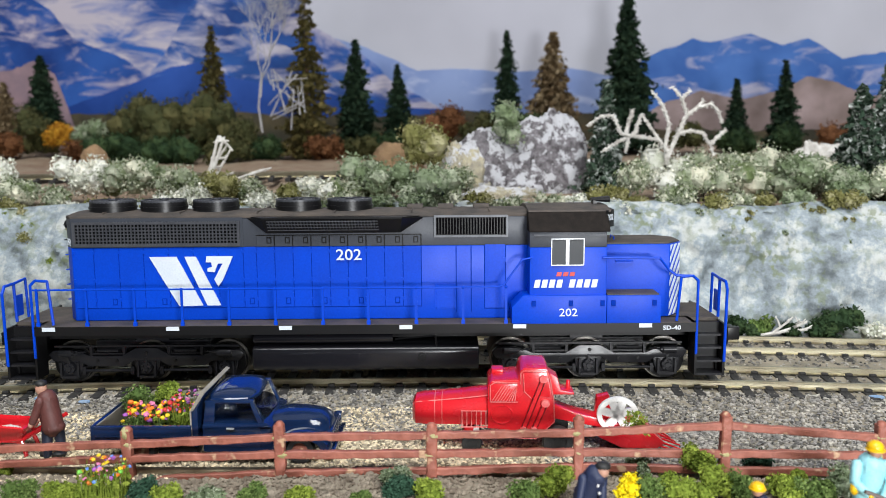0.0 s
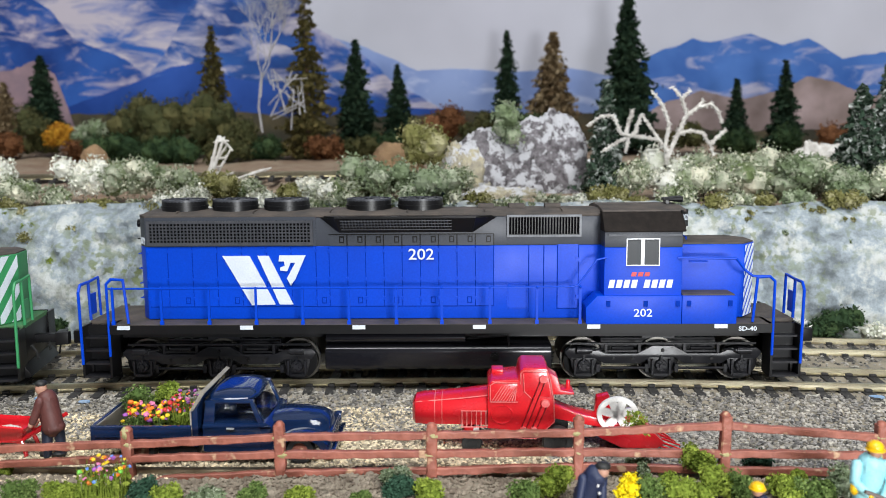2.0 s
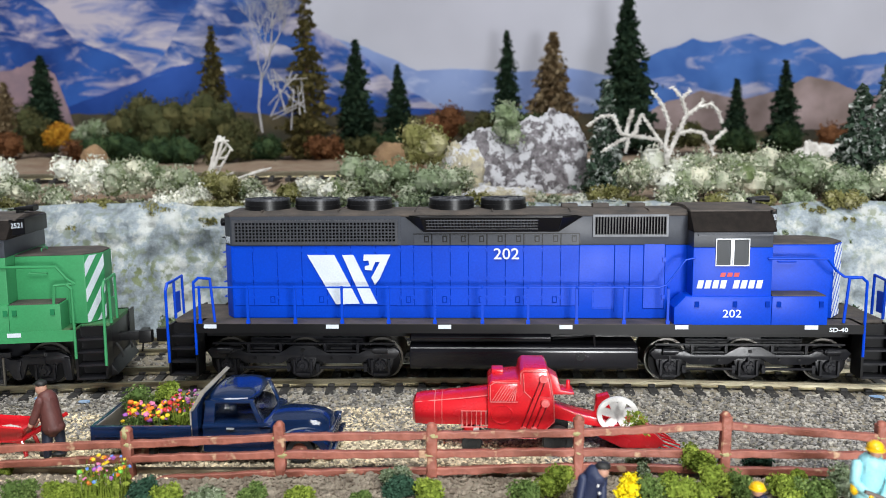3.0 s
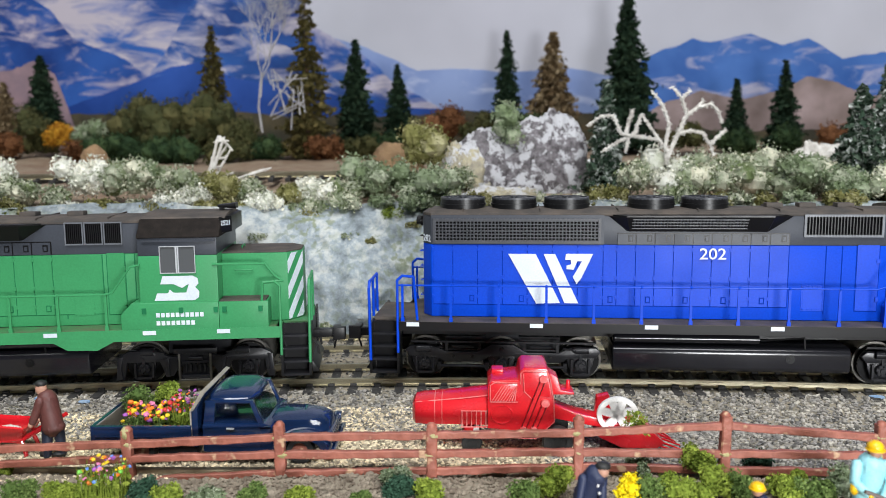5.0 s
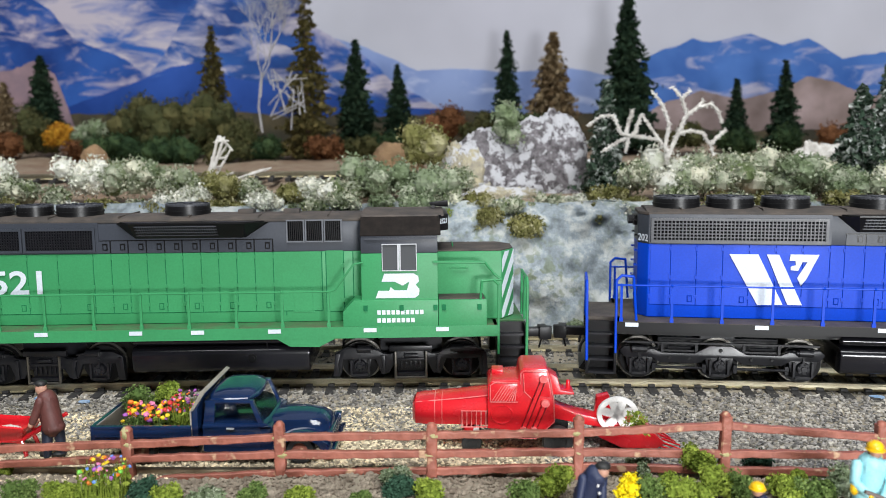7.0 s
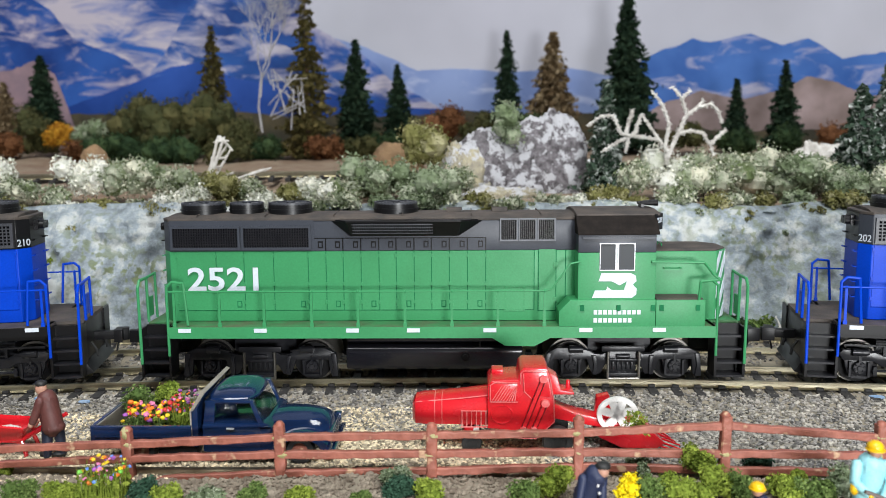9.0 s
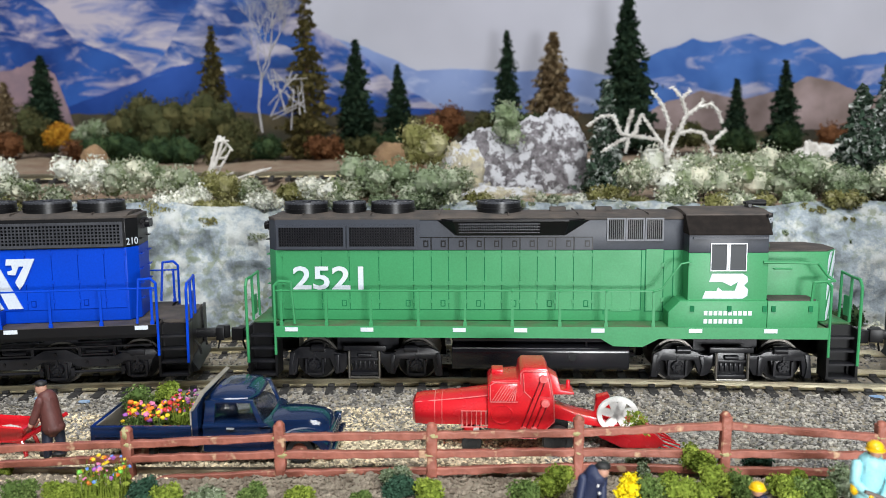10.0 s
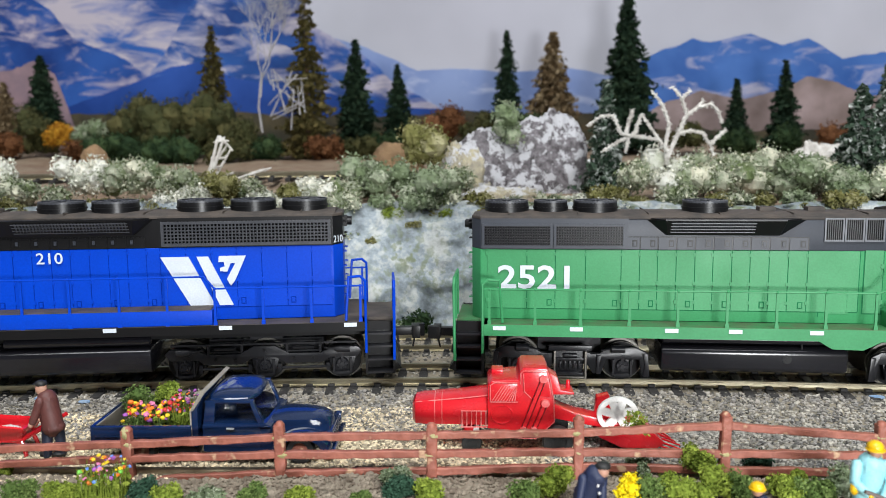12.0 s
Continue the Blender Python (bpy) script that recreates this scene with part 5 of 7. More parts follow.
        part("front_wing", fd.add(vs, fs), N, t, smooth=True)
        part("running_board", MB().box(31, 46.5, s * 10.6, s * 12, 3.6, 4.6), N, t, bev=0.2)
        part("door", MB().box(30.4, 42.6, s * 11.1, s * 11.4, 5.0, 14.9), N, t, bev=0.15)
        part("door_handle", MB().box(34, 36, s * 11.4, s * 11.8, 13.2, 13.7), M["silver"], t)
        part("sill_line", MB().box(28.2, 45, s * 11.25, s * 11.55, 13.9, 14.15), N, t)
        tyre(t, 52.6, s * 9.6, 3.7, 3.7, 3.0, M["fence"])
        tyre(t, 11.5, s * 9.2, 3.7, 3.7, 3.4, M["fence"])
    part("chassis", MB().box(2, 58, -4.5, 4.5, 4.4, 7.2).box(16, 26, -11, -7, 3.4, 7.2), M["under"], t, bev=0.2)


CLEAR = bpy.data.materials.new("clear_plastic_glazing")
CLEAR.use_nodes = True
_c = CLEAR.node_tree.nodes["Principled BSDF"]
_c.inputs["Transmission Weight"].default_value, _c.inputs["Roughness"].default_value, _c.inputs["IOR"].default_value = 1.0, 0.05, 1.2


def harvester():
    """A red toy farm machine: long engine hood, raised block with belt drives, white reel wheel on a tail boom."""
    t = thing("farm_machine", 9.0, -45.0, FLOOR, "red plastic toy harvester with a white reel wheel", "farm machine", rz=-1.0)
    Rd = M["red"]
    # hood as a rounded bar along x
    prof = [(-25.5, 3.9, 10.4, 17.6), (-24.6, 5.2, 9.3, 19.0), (-22, 5.6, 9.1, 19.6), (-10, 5.8, 8.9, 20.8), (-2, 6.0, 8.7, 22.0)]
    n, vs = 16, []
    for x, w, z0, z1 in prof:
        for i in range(n):
            a = 2 * math.pi * i / n
            k = (abs(math.cos(a)) ** 3.5 + abs(math.sin(a)) ** 3.5) ** (-1 / 3.5)
            vs.append((x, w * math.cos(a) * k, (z0 + z1) / 2 + (z1 - z0) / 2 * math.sin(a) * k))
    fs = [(j * n + i, j * n + (i + 1) % n, (j + 1) * n + (i + 1) % n, (j + 1) * n + i) for j in range(4) for i in range(n)] + [tuple(range(n - 1, -1, -1)), tuple(4 * n + i for i in range(n))]
    part("engine_hood", MB().add(vs, fs), Rd, t, smooth=True)
    rib = MB()
    for x, w, z0, z1 in ((-18.6, 5.7, 9.05, 19.95), (-16.4, 5.72, 9.0, 20.15)):
        ring = []
        for i in range(17):
            a = 2 * math.pi * i / 16
            k = (abs(math.cos(a)) ** 3.5 + abs(math.sin(a)) ** 3.5) ** (-1 / 3.5)
            ring.append((x, w * math.cos(a) * k, (z0 + z1) / 2 + (z1 - z0) / 2 * math.sin(a) * k))
        rib.tube(ring, 0.12, 5)
    for i in range(7):
        rib.box(-10.4 + i * 1.45, -10.1 + i * 1.45, -6.1, -5.6, 9.6, 15.2)
    for z in (9.4, 15.2):
        rib.box(-10.6, -1.2, -6.15, -5.6, z, z + 0.3)
    part("hood_louvre", rib, M["worn_highlight_red"], t)
    body = MB().prism([(-2.5, 9.6), (-2.5, 25.0), (-1.2, 26.6), (6.6, 27.0), (7.2, 30.2), (8.2, 31.2), (15.2, 31.2), (16.2, 28.6), (17.6, 19.5), (17.8, 12), (12, 5.8), (3.4, 6.2), (0.8, 9.4)], "y", -7.4, 7.4)
    part("machine_body", body, Rd, t, bev=0.5)
    part("panel_step", MB().box(-1.6, 6.4, -7.75, 7.75, 19.6, 25.8), Rd, t, "hatched side panel", bev=0.25)
    part("cab_panel", MB().prism([(8.0, 29.6), (15.2, 29.9), (16.4, 21.0), (12.6, 21.4), (10.6, 20.6), (8.4, 23.0)], "y", -7.7, 7.7), Rd, t, bev=0.2)
    worn = MB()
    for line in ([(7.4, 25.6), (7.4, 29.4), (8.2, 30.3), (15.2, 30.4), (16.2, 27.0), (17.3, 19.4), (17.5, 12.4)], [(8.2, 29.4), (8.5, 23.0), (10.6, 20.6)], [(-1.7, 19.3), (6.6, 19.3)],
                 [(-1.7, 19.6), (-1.7, 25.2), (-0.4, 26.1), (6.5, 26.1)], [(3.4, 6.6), (12.0, 6.2), (17.4, 12.2)]):
        worn.tube([(x, -7.75, z) for x, z in line], 0.16, 5)
    # This pale tube paints in the highlight on the hood's upper edge.
    worn.tube([(-24.2, -4.5, 17.9), (-9.8, -5.0, 19.6), (-2.4, -5.2, 20.7)], 0.2, 5)
    worn.tube([(-25.3, -3.6, 11.6), (-25.1, -3.9, 17.0), (-24.2, -4.5, 17.9)], 0.2, 5)
    part("worn_edge_and_highlight", worn, M["worn_highlight_red"], t, "edges rubbed pale and a painted highlight along the hood")
    hatch = MB()
    for i in range(9):
        x = -1.3 + i * 0.85
        hatch.prism([(x, 19.6), (x + 0.25, 19.6), (min(x + 3.2, 6.4), 25.0), (min(x + 2.95, 6.2), 25.0)], "y", -7.95, -7.7)
    part("hatching", hatch, M["worn_highlight_red"], t)
    rg = MB()
    for i in range(24):
        a, b = 2 * math.pi * i / 24, 2 * math.pi * (i + 1) / 24
        rg.cyl((1.8 + 3.2 * math.cos(a), -7.5, 14.8 + 3.2 * math.sin(a)), (1.8 + 3.2 * math.cos(b), -7.5, 14.8 + 3.2 * math.sin(b)), 0.22, seg=5)
    part("inspection_ring", rg, Rd, t)
    for (xa, za), (xb, zb) in (((8.2, 9.8), (14.2, 27.6)), ((11.4, 9.8), (14.8, 19.0))):
        d = Vector((xb - xa, 0, zb - za)).normalized()
        w = Vector((-d.z, 0, d.x))
        belt = MB()
        for o in (-0.7, 0.7):
            p, q = Vector((xa, -8.2, za)) + w * o, Vector((xb, -8.2, zb)) + w * o
            belt.cyl(tuple(p), tuple(q), 0.1, seg=6, k=1)
        belt.prism([(xa - 0.8, za), (xa + 0.8, za), (xb + 0.8, zb), (xb - 0.8, zb)], "y", -7.9, -7.3)
        belt.cyl((xb, -8.6, zb), (xb, -7.4, zb), 1.25, seg=14, k=2).cyl((xa, -8.6, za), (xa, -7.4, za), 0.9, seg=12, k=2)
        part("belt_drive", belt, [Rd, M["black"], M["worn_highlight_red"]], t, "red belt guard with dark belts")
    part("hopper_lid", MB().box(-1.2, 2.4, 0.5, 5.5, 26.2, 28.0), Rd, t, bev=0.3)
    part("grain_chute", MB().prism([(16.2, 20.4), (23.8, 20.4), (23.8, 21.2), (19.8, 22.0), (18.8, 26.4), (16.2, 28.2)], "y", -3.4, 3.4).cyl((22.3, 0, 21.0), (22.3, 0, 24.6), 0.8, 0.6, seg=10), Rd, t, bev=0.2)
    part("tail_boom", MB().prism([(16.5, 12.0), (16.8, 17.2), (24, 14.0), (31, 12.0), (40, 9.4), (40, 7.4), (29, 9.2)], "y", -3.2, 3.2).prism([(30.5, 9), (31.5, 17.6), (35.2, 18.6), (38, 9.6)], "y", 2.0, 5.2), Rd, t, bev=0.3)
    part("header_tray", MB().prism([(30, 6.8), (34, 9.6), (46, 9.2), (51, 4.2), (48.5, 2.2), (38, 2.4)], "y", -6.0, 6.0), Rd, t, bev=0.4)
    sp = MB()
    for i in range(5):
        sp.cyl((46 + i * 1.2, -5 + i * 2.5, 4.5), (57 - abs(i - 2) * 0.8, -6 + i * 3.0, 0.9), 0.5, 0.25, seg=7)
    part("header_tines", sp, Rd, t)
    reel, n = MB(), 32
    cx, cz, ro, ri = 37.0, 13.6, 6.3, 4.8
    vs = []
    for i in range(n):
        c, s = math.cos(2 * math.pi * i / n), math.sin(2 * math.pi * i / n)
        vs += [(cx + ro * c, -4.6, cz + ro * s), (cx + ri * c, -4.6, cz + ri * s), (cx + ri * c, -3.2, cz + ri * s), (cx + ro * c, -3.2, cz + ro * s)]
    reel.add(vs, [(a * 4 + j, ((a + 1) % n) * 4 + j, ((a + 1) % n) * 4 + (j + 1) % 4, a * 4 + (j + 1) % 4) for a in range(n) for j in range(4)])
    wheel = part("reel_wheel", reel, M["whiteplastic"], t, "white plastic spoked reel wheel")
    for a in (20, 75, 110, 165, 235, 300):
        c, s = math.cos(radians(a)), math.sin(radians(a))
        w = 1.25
        reel = MB()
        reel.add([(cx - s * w, -4.5, cz + c * w), (cx + s * w, -4.5, cz - c * w), (cx + 4.9 * c + s * w, -4.5, cz + 4.9 * s - c * w), (cx + 4.9 * c - s * w, -4.5, cz + 4.9 * s + c * w),
                  (cx - s * w, -3.3, cz + c * w), (cx + s * w, -3.3, cz - c * w), (cx + 4.9 * c + s * w, -3.3, cz + 4.9 * s - c * w), (cx + 4.9 * c - s * w, -3.3, cz + 4.9 * s + c * w)],
                 [(0, 1, 2, 3), (7, 6, 5, 4), (0, 4, 5, 1), (2, 6, 7, 3), (1, 5, 6, 2), (3, 7, 4, 0)])
        part("spoke", reel, M["whiteplastic"], wheel)
    t.matrix_basis = pose(0.0072, -0.0495, FLOOR * 0.001, 0, 0, -1.0) @ Matrix.Diagonal((0.83, 0.86, 0.725, 1))
    part("axle_leg", MB().box(-10.0, -5.0, -2.6, 2.6, 4.6, 12.2).box(-9.6, -5.4, -4.4, -2.4, 5, 9), Rd, t, bev=0.3)
    part("leg_patch", MB().prism([(-7.2, 5.6), (-5.2, 5.0), (-5.1, 9.6), (-6.6, 9.2)], "y", -4.6, -2.7), M["whiteplastic"], t)
    for s in (-1, 1):
        tyre(t, -7.4, s * 5.0, 3.1, 3.1, 2.2, M["rubber"])
        tyre(t, 18.6, s * 7.0, 4.6, 4.6, 3.4, M["rubber"])
    return t


def crooked_bar(mb, p, q, w, h, rnd, k=0, n=9):
    """A hand-cut wooden bar with uneven edges."""
    p, q = Vector(p), Vector(q)
    d = (q - p).normalized()
    side = Vector((0, 0, 1)).cross(d).normalized() if abs(d.z) < 0.9 else Vector((1, 0, 0))
    up = d.cross(side) * -1 if abs(d.z) < 0.9 else Vector((0, 1, 0))
    vs = []
    for i in range(n + 1):
        c = p + (q - p) * i / n + up * rnd.uniform(-0.14, 0.14)
        a, b = w / 2 * rnd.uniform(0.88, 1.1), h / 2 * rnd.uniform(0.85, 1.12)
        vs += [tuple(c + side * x + up * y) for x, y in ((-a, -b * 0.78), (-a * 0.75, -b), (a * 0.75, -b), (a, -b * 0.78), (a, b * 0.78), (a * 0.75, b), (-a * 0.75, b), (-a, b * 0.78))]
    fs = [(i * 8 + j, i * 8 + (j + 1) % 8, (i + 1) * 8 + (j + 1) % 8, (i + 1) * 8 + j) for i in range(n) for j in range(8)] + [tuple(range(7, -1, -1)), tuple(n * 8 + j for j in range(8))]
    return mb.add(vs, fs, k)


def fence():
    t = tagged(new("rail_fence"), "red-brown model rail fence with three rails, glued joints", "fence")
    rnd = random.Random(4)
    Y = -69.5
    posts = [(-120.9, 3.5), (-80.5, 5.4), (-44.2, 6.8), (-8.5, 6.5), (25.8, 8.3), (59.6, 9.3), (95.2, 7.1), (129.7, 6.1)]
    rails = [[(-121.1, 0.4), (-80.7, 2.0), (-44.3, 3.8), (-8.5, 4.4), (25.8, 5.1), (59.7, 6.8), (95.4, 4.1), (129.8, 4.1)],
             [(-121.5, -3.6), (-81.0, -1.6), (-44.4, -0.4), (-8.6, -0.1), (25.9, 0.4), (59.9, 0.1), (95.6, -0.2), (130.2, -0.1)],
             [(-121.9, -8.9), (-81.3, -7.3), (-44.6, -5.1), (-8.6, -4.4), (26.0, -3.2), (60.1, -3.9), (95.9, -4.6), (130.6, -4.5)]]
    for i, (x, z) in enumerate(posts):
        p = MB()
        crooked_bar(p, (x, Y, -7.5), (x + rnd.uniform(-0.3, 0.3), Y, z), 2.4, 2.4, rnd)
        p.ball((x, Y, z - 0.1), 1.15, 8, 5)
        post = part("post", p, M["fence"], t, smooth=True)
        if i in (1, 2, 3, 4, 5, 6):
            g = MB()
            for (rx, rz) in ((x, rails[0][i][1]), (x, rails[1][i][1])):
                g.ball((rx + rnd.uniform(-0.5, 0.5), Y - 0.35, rz), 1.15, 10, 7, 1.0 + 0.5 * rnd.random(), 0.9, 0.75, rough=0.16, rnd=rnd)
            if i == 1:
                g.ball((x - 0.3, Y - 0.4, z - 0.8), 1.45, 10, 7, 0.8, 0.8, 1.2, rough=0.12, rnd=rnd)
            part("glue_blob", g, M["joint"], post, "pale dried glue and moss", smooth=True)
    for r in rails:
        for (xa, za), (xb, zb) in zip(r, r[1:]):
            b = MB()
            crooked_bar(b, (xa + 0.8, Y - 0.2, za), (xb - 0.8, Y - 0.2, zb), 1.5, 1.75, rnd, n=14)
            part("rail", b, M["fence"], t)


def AT(x, z, y):
    return x, y, z


def limb(mb, p, q, r, r2, k):
    mb.cyl(p, q, r, r2, seg=9, k=k)
    mb.ball(p, r, 8, 6, k=k)
    mb.ball(q, r2, 8, 6, k=k)


def figurine(label, x, y, z, rz, mats, build):
    mb = MB()
    build(mb)
    ob = tagged(part("figurine", mb, mats, smooth=True), label, "figurine")
    ob.matrix_basis = pose(x * 0.001, y * 0.001, z * 0.001, 0, 0, rz) @ Matrix.Diagonal((0.87, 0.87, 0.94, 1))


def plain(name, c, r=0.55):
    return mat(name, c, r, col2=tuple(0.75 * v for v in c), scale=350, bump=0.15)


def figures():
    flesh, coat, jeans, cap = plain("doll_flesh", (0.5, 0.27, 0.19)), plain("doll_brown_coat", (0.11, 0.035, 0.03)), plain("doll_dark_trousers", (0.012, 0.018, 0.04)), plain("doll_black", (0.012, 0.012, 0.012))
    navy, yell, cyan = plain("doll_navy", (0.012, 0.02, 0.06)), plain("doll_yellow_helmet", (0.8, 0.48, 0.005), 0.35), plain("doll_pale_blue", (0.32, 0.66, 0.72))

    def barrow_man(m):
        for dx in (-1.7, 2.0):
            limb(m, (dx, 0.4 * dx, 0.6), (dx * 0.9, 0, 8.2), 1.25, 1.7, 2)
            m.ball((dx - 0.9, 0, 0.5), 1.2, 8, 5, 1.6, 0.9, 0.7, k=3)
        limb(m, (0.3, 0, 8.4), (-1.0, 0, 15.8), 3.0, 2.9, 1)
        m.ball((0.3, 0, 8.3), 3.1, 12, 8, 1.1, 0.9, 0.7, k=1)
        limb(m, (-1.8, -2.4, 16), (-4.2, -2.6, 10.6), 1.35, 1.1, 1)
        limb(m, (-1.8, 2.4, 16), (-4.2, 2.6, 10.6), 1.35, 1.1, 1)
        m.ball((-4.9, -2.6, 9.6), 0.8, 8, 5, k=0)
        m.ball((-4.9, 2.6, 9.6), 0.8, 8, 5, k=0)
        m.ball((-2.5, 0, 19.0), 1.75, 12, 8, 0.95, 0.85, 1.15, k=0)
        m.ball((-2.5, 0, 20.3), 1.75, 12, 8, 1.0, 0.95, 0.55, k=3)
        m.ball((-3.6, 0, 20.2), 1.3, 10, 6, 1.0, 0.9, 0.25, k=3)

    figurine("painted model figurine in a brown coat behind a wheelbarrow", -104.9, -57.4, FLOOR, 0, [flesh, coat, jeans, cap], barrow_man)

    def stooper(m):
        limb(m, (-1.2, 0, 1), (-1.4, 0, 7), 1.5, 1.9, 0)
        limb(m, (1.4, 0.8, 1), (1.2, 0.4, 7), 1.5, 1.9, 0)
        limb(m, (-0.6, 0, 8), (1.2, -1.5, 13.0), 3.0, 2.7, 0)
        limb(m, (-1.6, -2.2, 12.8), (-2.6, -3.4, 8.2), 1.2, 0.9, 0)
        limb(m, (3.0, -1.2, 12.4), (2.8, -3.2, 8.0), 1.2, 0.9, 0)
        m.ball((-2.4, -3.8, 7.6), 0.8, 8, 5, k=1)
        m.ball((2.9, -2.2, 14.6), 1.5, 12, 8, k=1)
        m.ball((3.0, -2.0, 15.6), 1.65, 12, 8, 1.1, 1.0, 0.6, k=2)
        for i in range(3):
            m.ball((1.6 + 0.3 * i, -4.1, 12 - i * 1.6), 0.33, 6, 4, k=3)
        m.cyl((-3.0, -4.0, 8.0), (-0.4, -5.2, 2.0), 0.35, seg=6, k=1)

    figurine("painted model figurine in dark blue working clothes, stooping", 24.3, -95.2, FLOOR - 0.4, 0, [navy, flesh, cap, M["whiteplastic"]], stooper)

    def digger(m):
        limb(m, (0, 0, 1), (0, 0, 6.5), 2.2, 2.2, 0)
        m.ball((-1.0, 0, 9.6), 1.4, 12, 8, k=1)
        m.ball((-1.0, 0, 10.3), 1.65, 12, 8, 1.05, 1.05, 0.75, k=2)
        m.ball((-1.0, 0, 10.0), 1.95, 14, 5, 1.05, 1.1, 0.16, k=2)

    figurine("painted model figurine with a yellow helmet, low in the bushes", 59.9, -92.8, FLOOR - 1.5, 0, [navy, flesh, yell], digger)

    def worker(m):
        limb(m, (-2.2, 0, 0.5), (-1.3, 0, 8.4), 1.5, 1.9, 0)
        limb(m, (2.4, 0, 0.5), (1.3, 0, 8.4), 1.5, 1.9, 0)
        limb(m, (0, 0, 8.8), (0.4, 0, 13.6), 2.9, 3.2, 0)
        limb(m, (-3.0, -0.4, 14), (-3.9, -1.6, 10.6), 1.3, 1.1, 0)
        limb(m, (-3.9, -1.6, 10.6), (-1.6, -3.6, 8.8), 1.1, 0.9, 0)
        limb(m, (3.4, -0.4, 14), (4.4, -1.4, 10.2), 1.3, 1.1, 0)
        limb(m, (4.4, -1.4, 10.2), (2.0, -3.6, 8.0), 1.1, 0.9, 0)
        m.ball((-1.2, -3.9, 8.6), 0.85, 8, 5, k=2)
        m.ball((-3.9, -1.9, 9.6), 1.2, 8, 6, 0.9, 0.7, 1.5, k=2)
        m.ball((0.9, -0.5, 17.0), 1.55, 12, 8, 0.9, 0.9, 1.1, k=1)
        m.ball((0.9, -0.5, 18.2), 1.8, 12, 8, 1.05, 1.05, 0.8, k=2)
        m.ball((0.9, -0.8, 17.7), 2.1, 14, 5, 1.1, 1.1, 0.16, k=2)
        m.cyl((-2.6, -4.2, 9.6), (6.0, -4.4, 6.4), 0.5, seg=7, k=3)

    figurine("painted model figurine in pale blue overalls and a yellow helmet", 81.5, -92.1, FLOOR - 0.4, 0, [cyan, flesh, yell, plain("doll_tool", (0.13, 0.1, 0.09))], worker)


def wheelbarrow():
    t = thing("wheelbarrow", -116.6, -54.4, FLOOR, "red toy wheelbarrow with a pale load", "wheelbarrow")
    tray = MB()
    a = [(-8.5, -4.0, 8.5), (5.0, -4.6, 7.6), (5.0, 4.6, 7.6), (-8.5, 4.0, 8.5), (-5.5, -2.4, 3.6), (3.0, -2.8, 3.2), (3.0, 2.8, 3.2), (-5.5, 2.4, 3.6)]
    b = [(x * 0.93 - 0.1, y * 0.9, z + 0.35) for x, y, z in a]
    tray.add(a + b, [(0, 4, 5, 1), (1, 5, 6, 2), (2, 6, 7, 3), (3, 7, 4, 0), (4, 7, 6, 5), (8, 9, 13, 12), (9, 10, 14, 13), (10, 11, 15, 14), (11, 8, 12, 15), (12, 13, 14, 15),
                     (0, 1, 9, 8), (1, 2, 10, 9), (2, 3, 11, 10), (3, 0, 8, 11)])
    part("tray", tray, M["red"], t)
    for s in (-1, 1):
        part("handle", MB().tube([(-7, s * 1.6, 3.0), (4, s * 3.0, 4.6), (12.5, s * 3.0, 9.2)], 0.55, 7), M["red"], t)
        part("leg", MB().cyl((3.4, s * 2.8, 4), (4.6, s * 3.2, 0), 0.5, seg=7), M["red"], t)
    tyre(t, -8.5, 0, 2.4, 2.4, 1.4, M["red"])
    part("load", MB().ball((-1.8, 0, 5.0), 4.0, 14, 8, 1.1, 0.72, 0.5, rough=0.05, rnd=rng), M["bone"], t, "pale sandy load", smooth=True)


def foliage(name, label, category, x, y, z, r, leaf, h=1.0, n=420, size=1.0, group="", core=True, wide=1.0):
    """A clump of foam foliage: several uneven lumps, each covered with flakes."""
    rnd = random.Random(int(abs(x * 13 + y * 7 + z * 3)) + 5)
    m = MB()
    lumps = []
    k = max(4, int(6 + r * 0.25))
    for i in range(k):
        a, d = rnd.uniform(0, 6.28), rnd.uniform(0.1, 0.7) * r
        lumps.append((Vector((math.cos(a) * d * wide, math.sin(a) * d * 0.7, (0.35 + rnd.uniform(0, 0.75) * h * (1 - 0.5 * d / r)) * r)), r * rnd.uniform(0.32, 0.52)))
    for c, q in lumps:
        if core:
            m.ball(c, q * 0.74, 9, 6, rough=0.2, rnd=rnd)
    cs = []
    for i in range(n):
        c, q = lumps[i % k]
        d = Vector((rnd.gauss(0, 1), rnd.gauss(0, 1), rnd.gauss(0.15, 1))).normalized()
        p = c + d * q * rnd.uniform(0.7, 1.22)
        if p.z > -0.5:
            cs.append(p)
    m.flakes(cs, size, rnd)
    ob = tagged(part(name, m, LEAF[leaf]), label, category, group)
    ob.matrix_basis = pose(x * 0.001, y * 0.001, z * 0.001)
    return ob


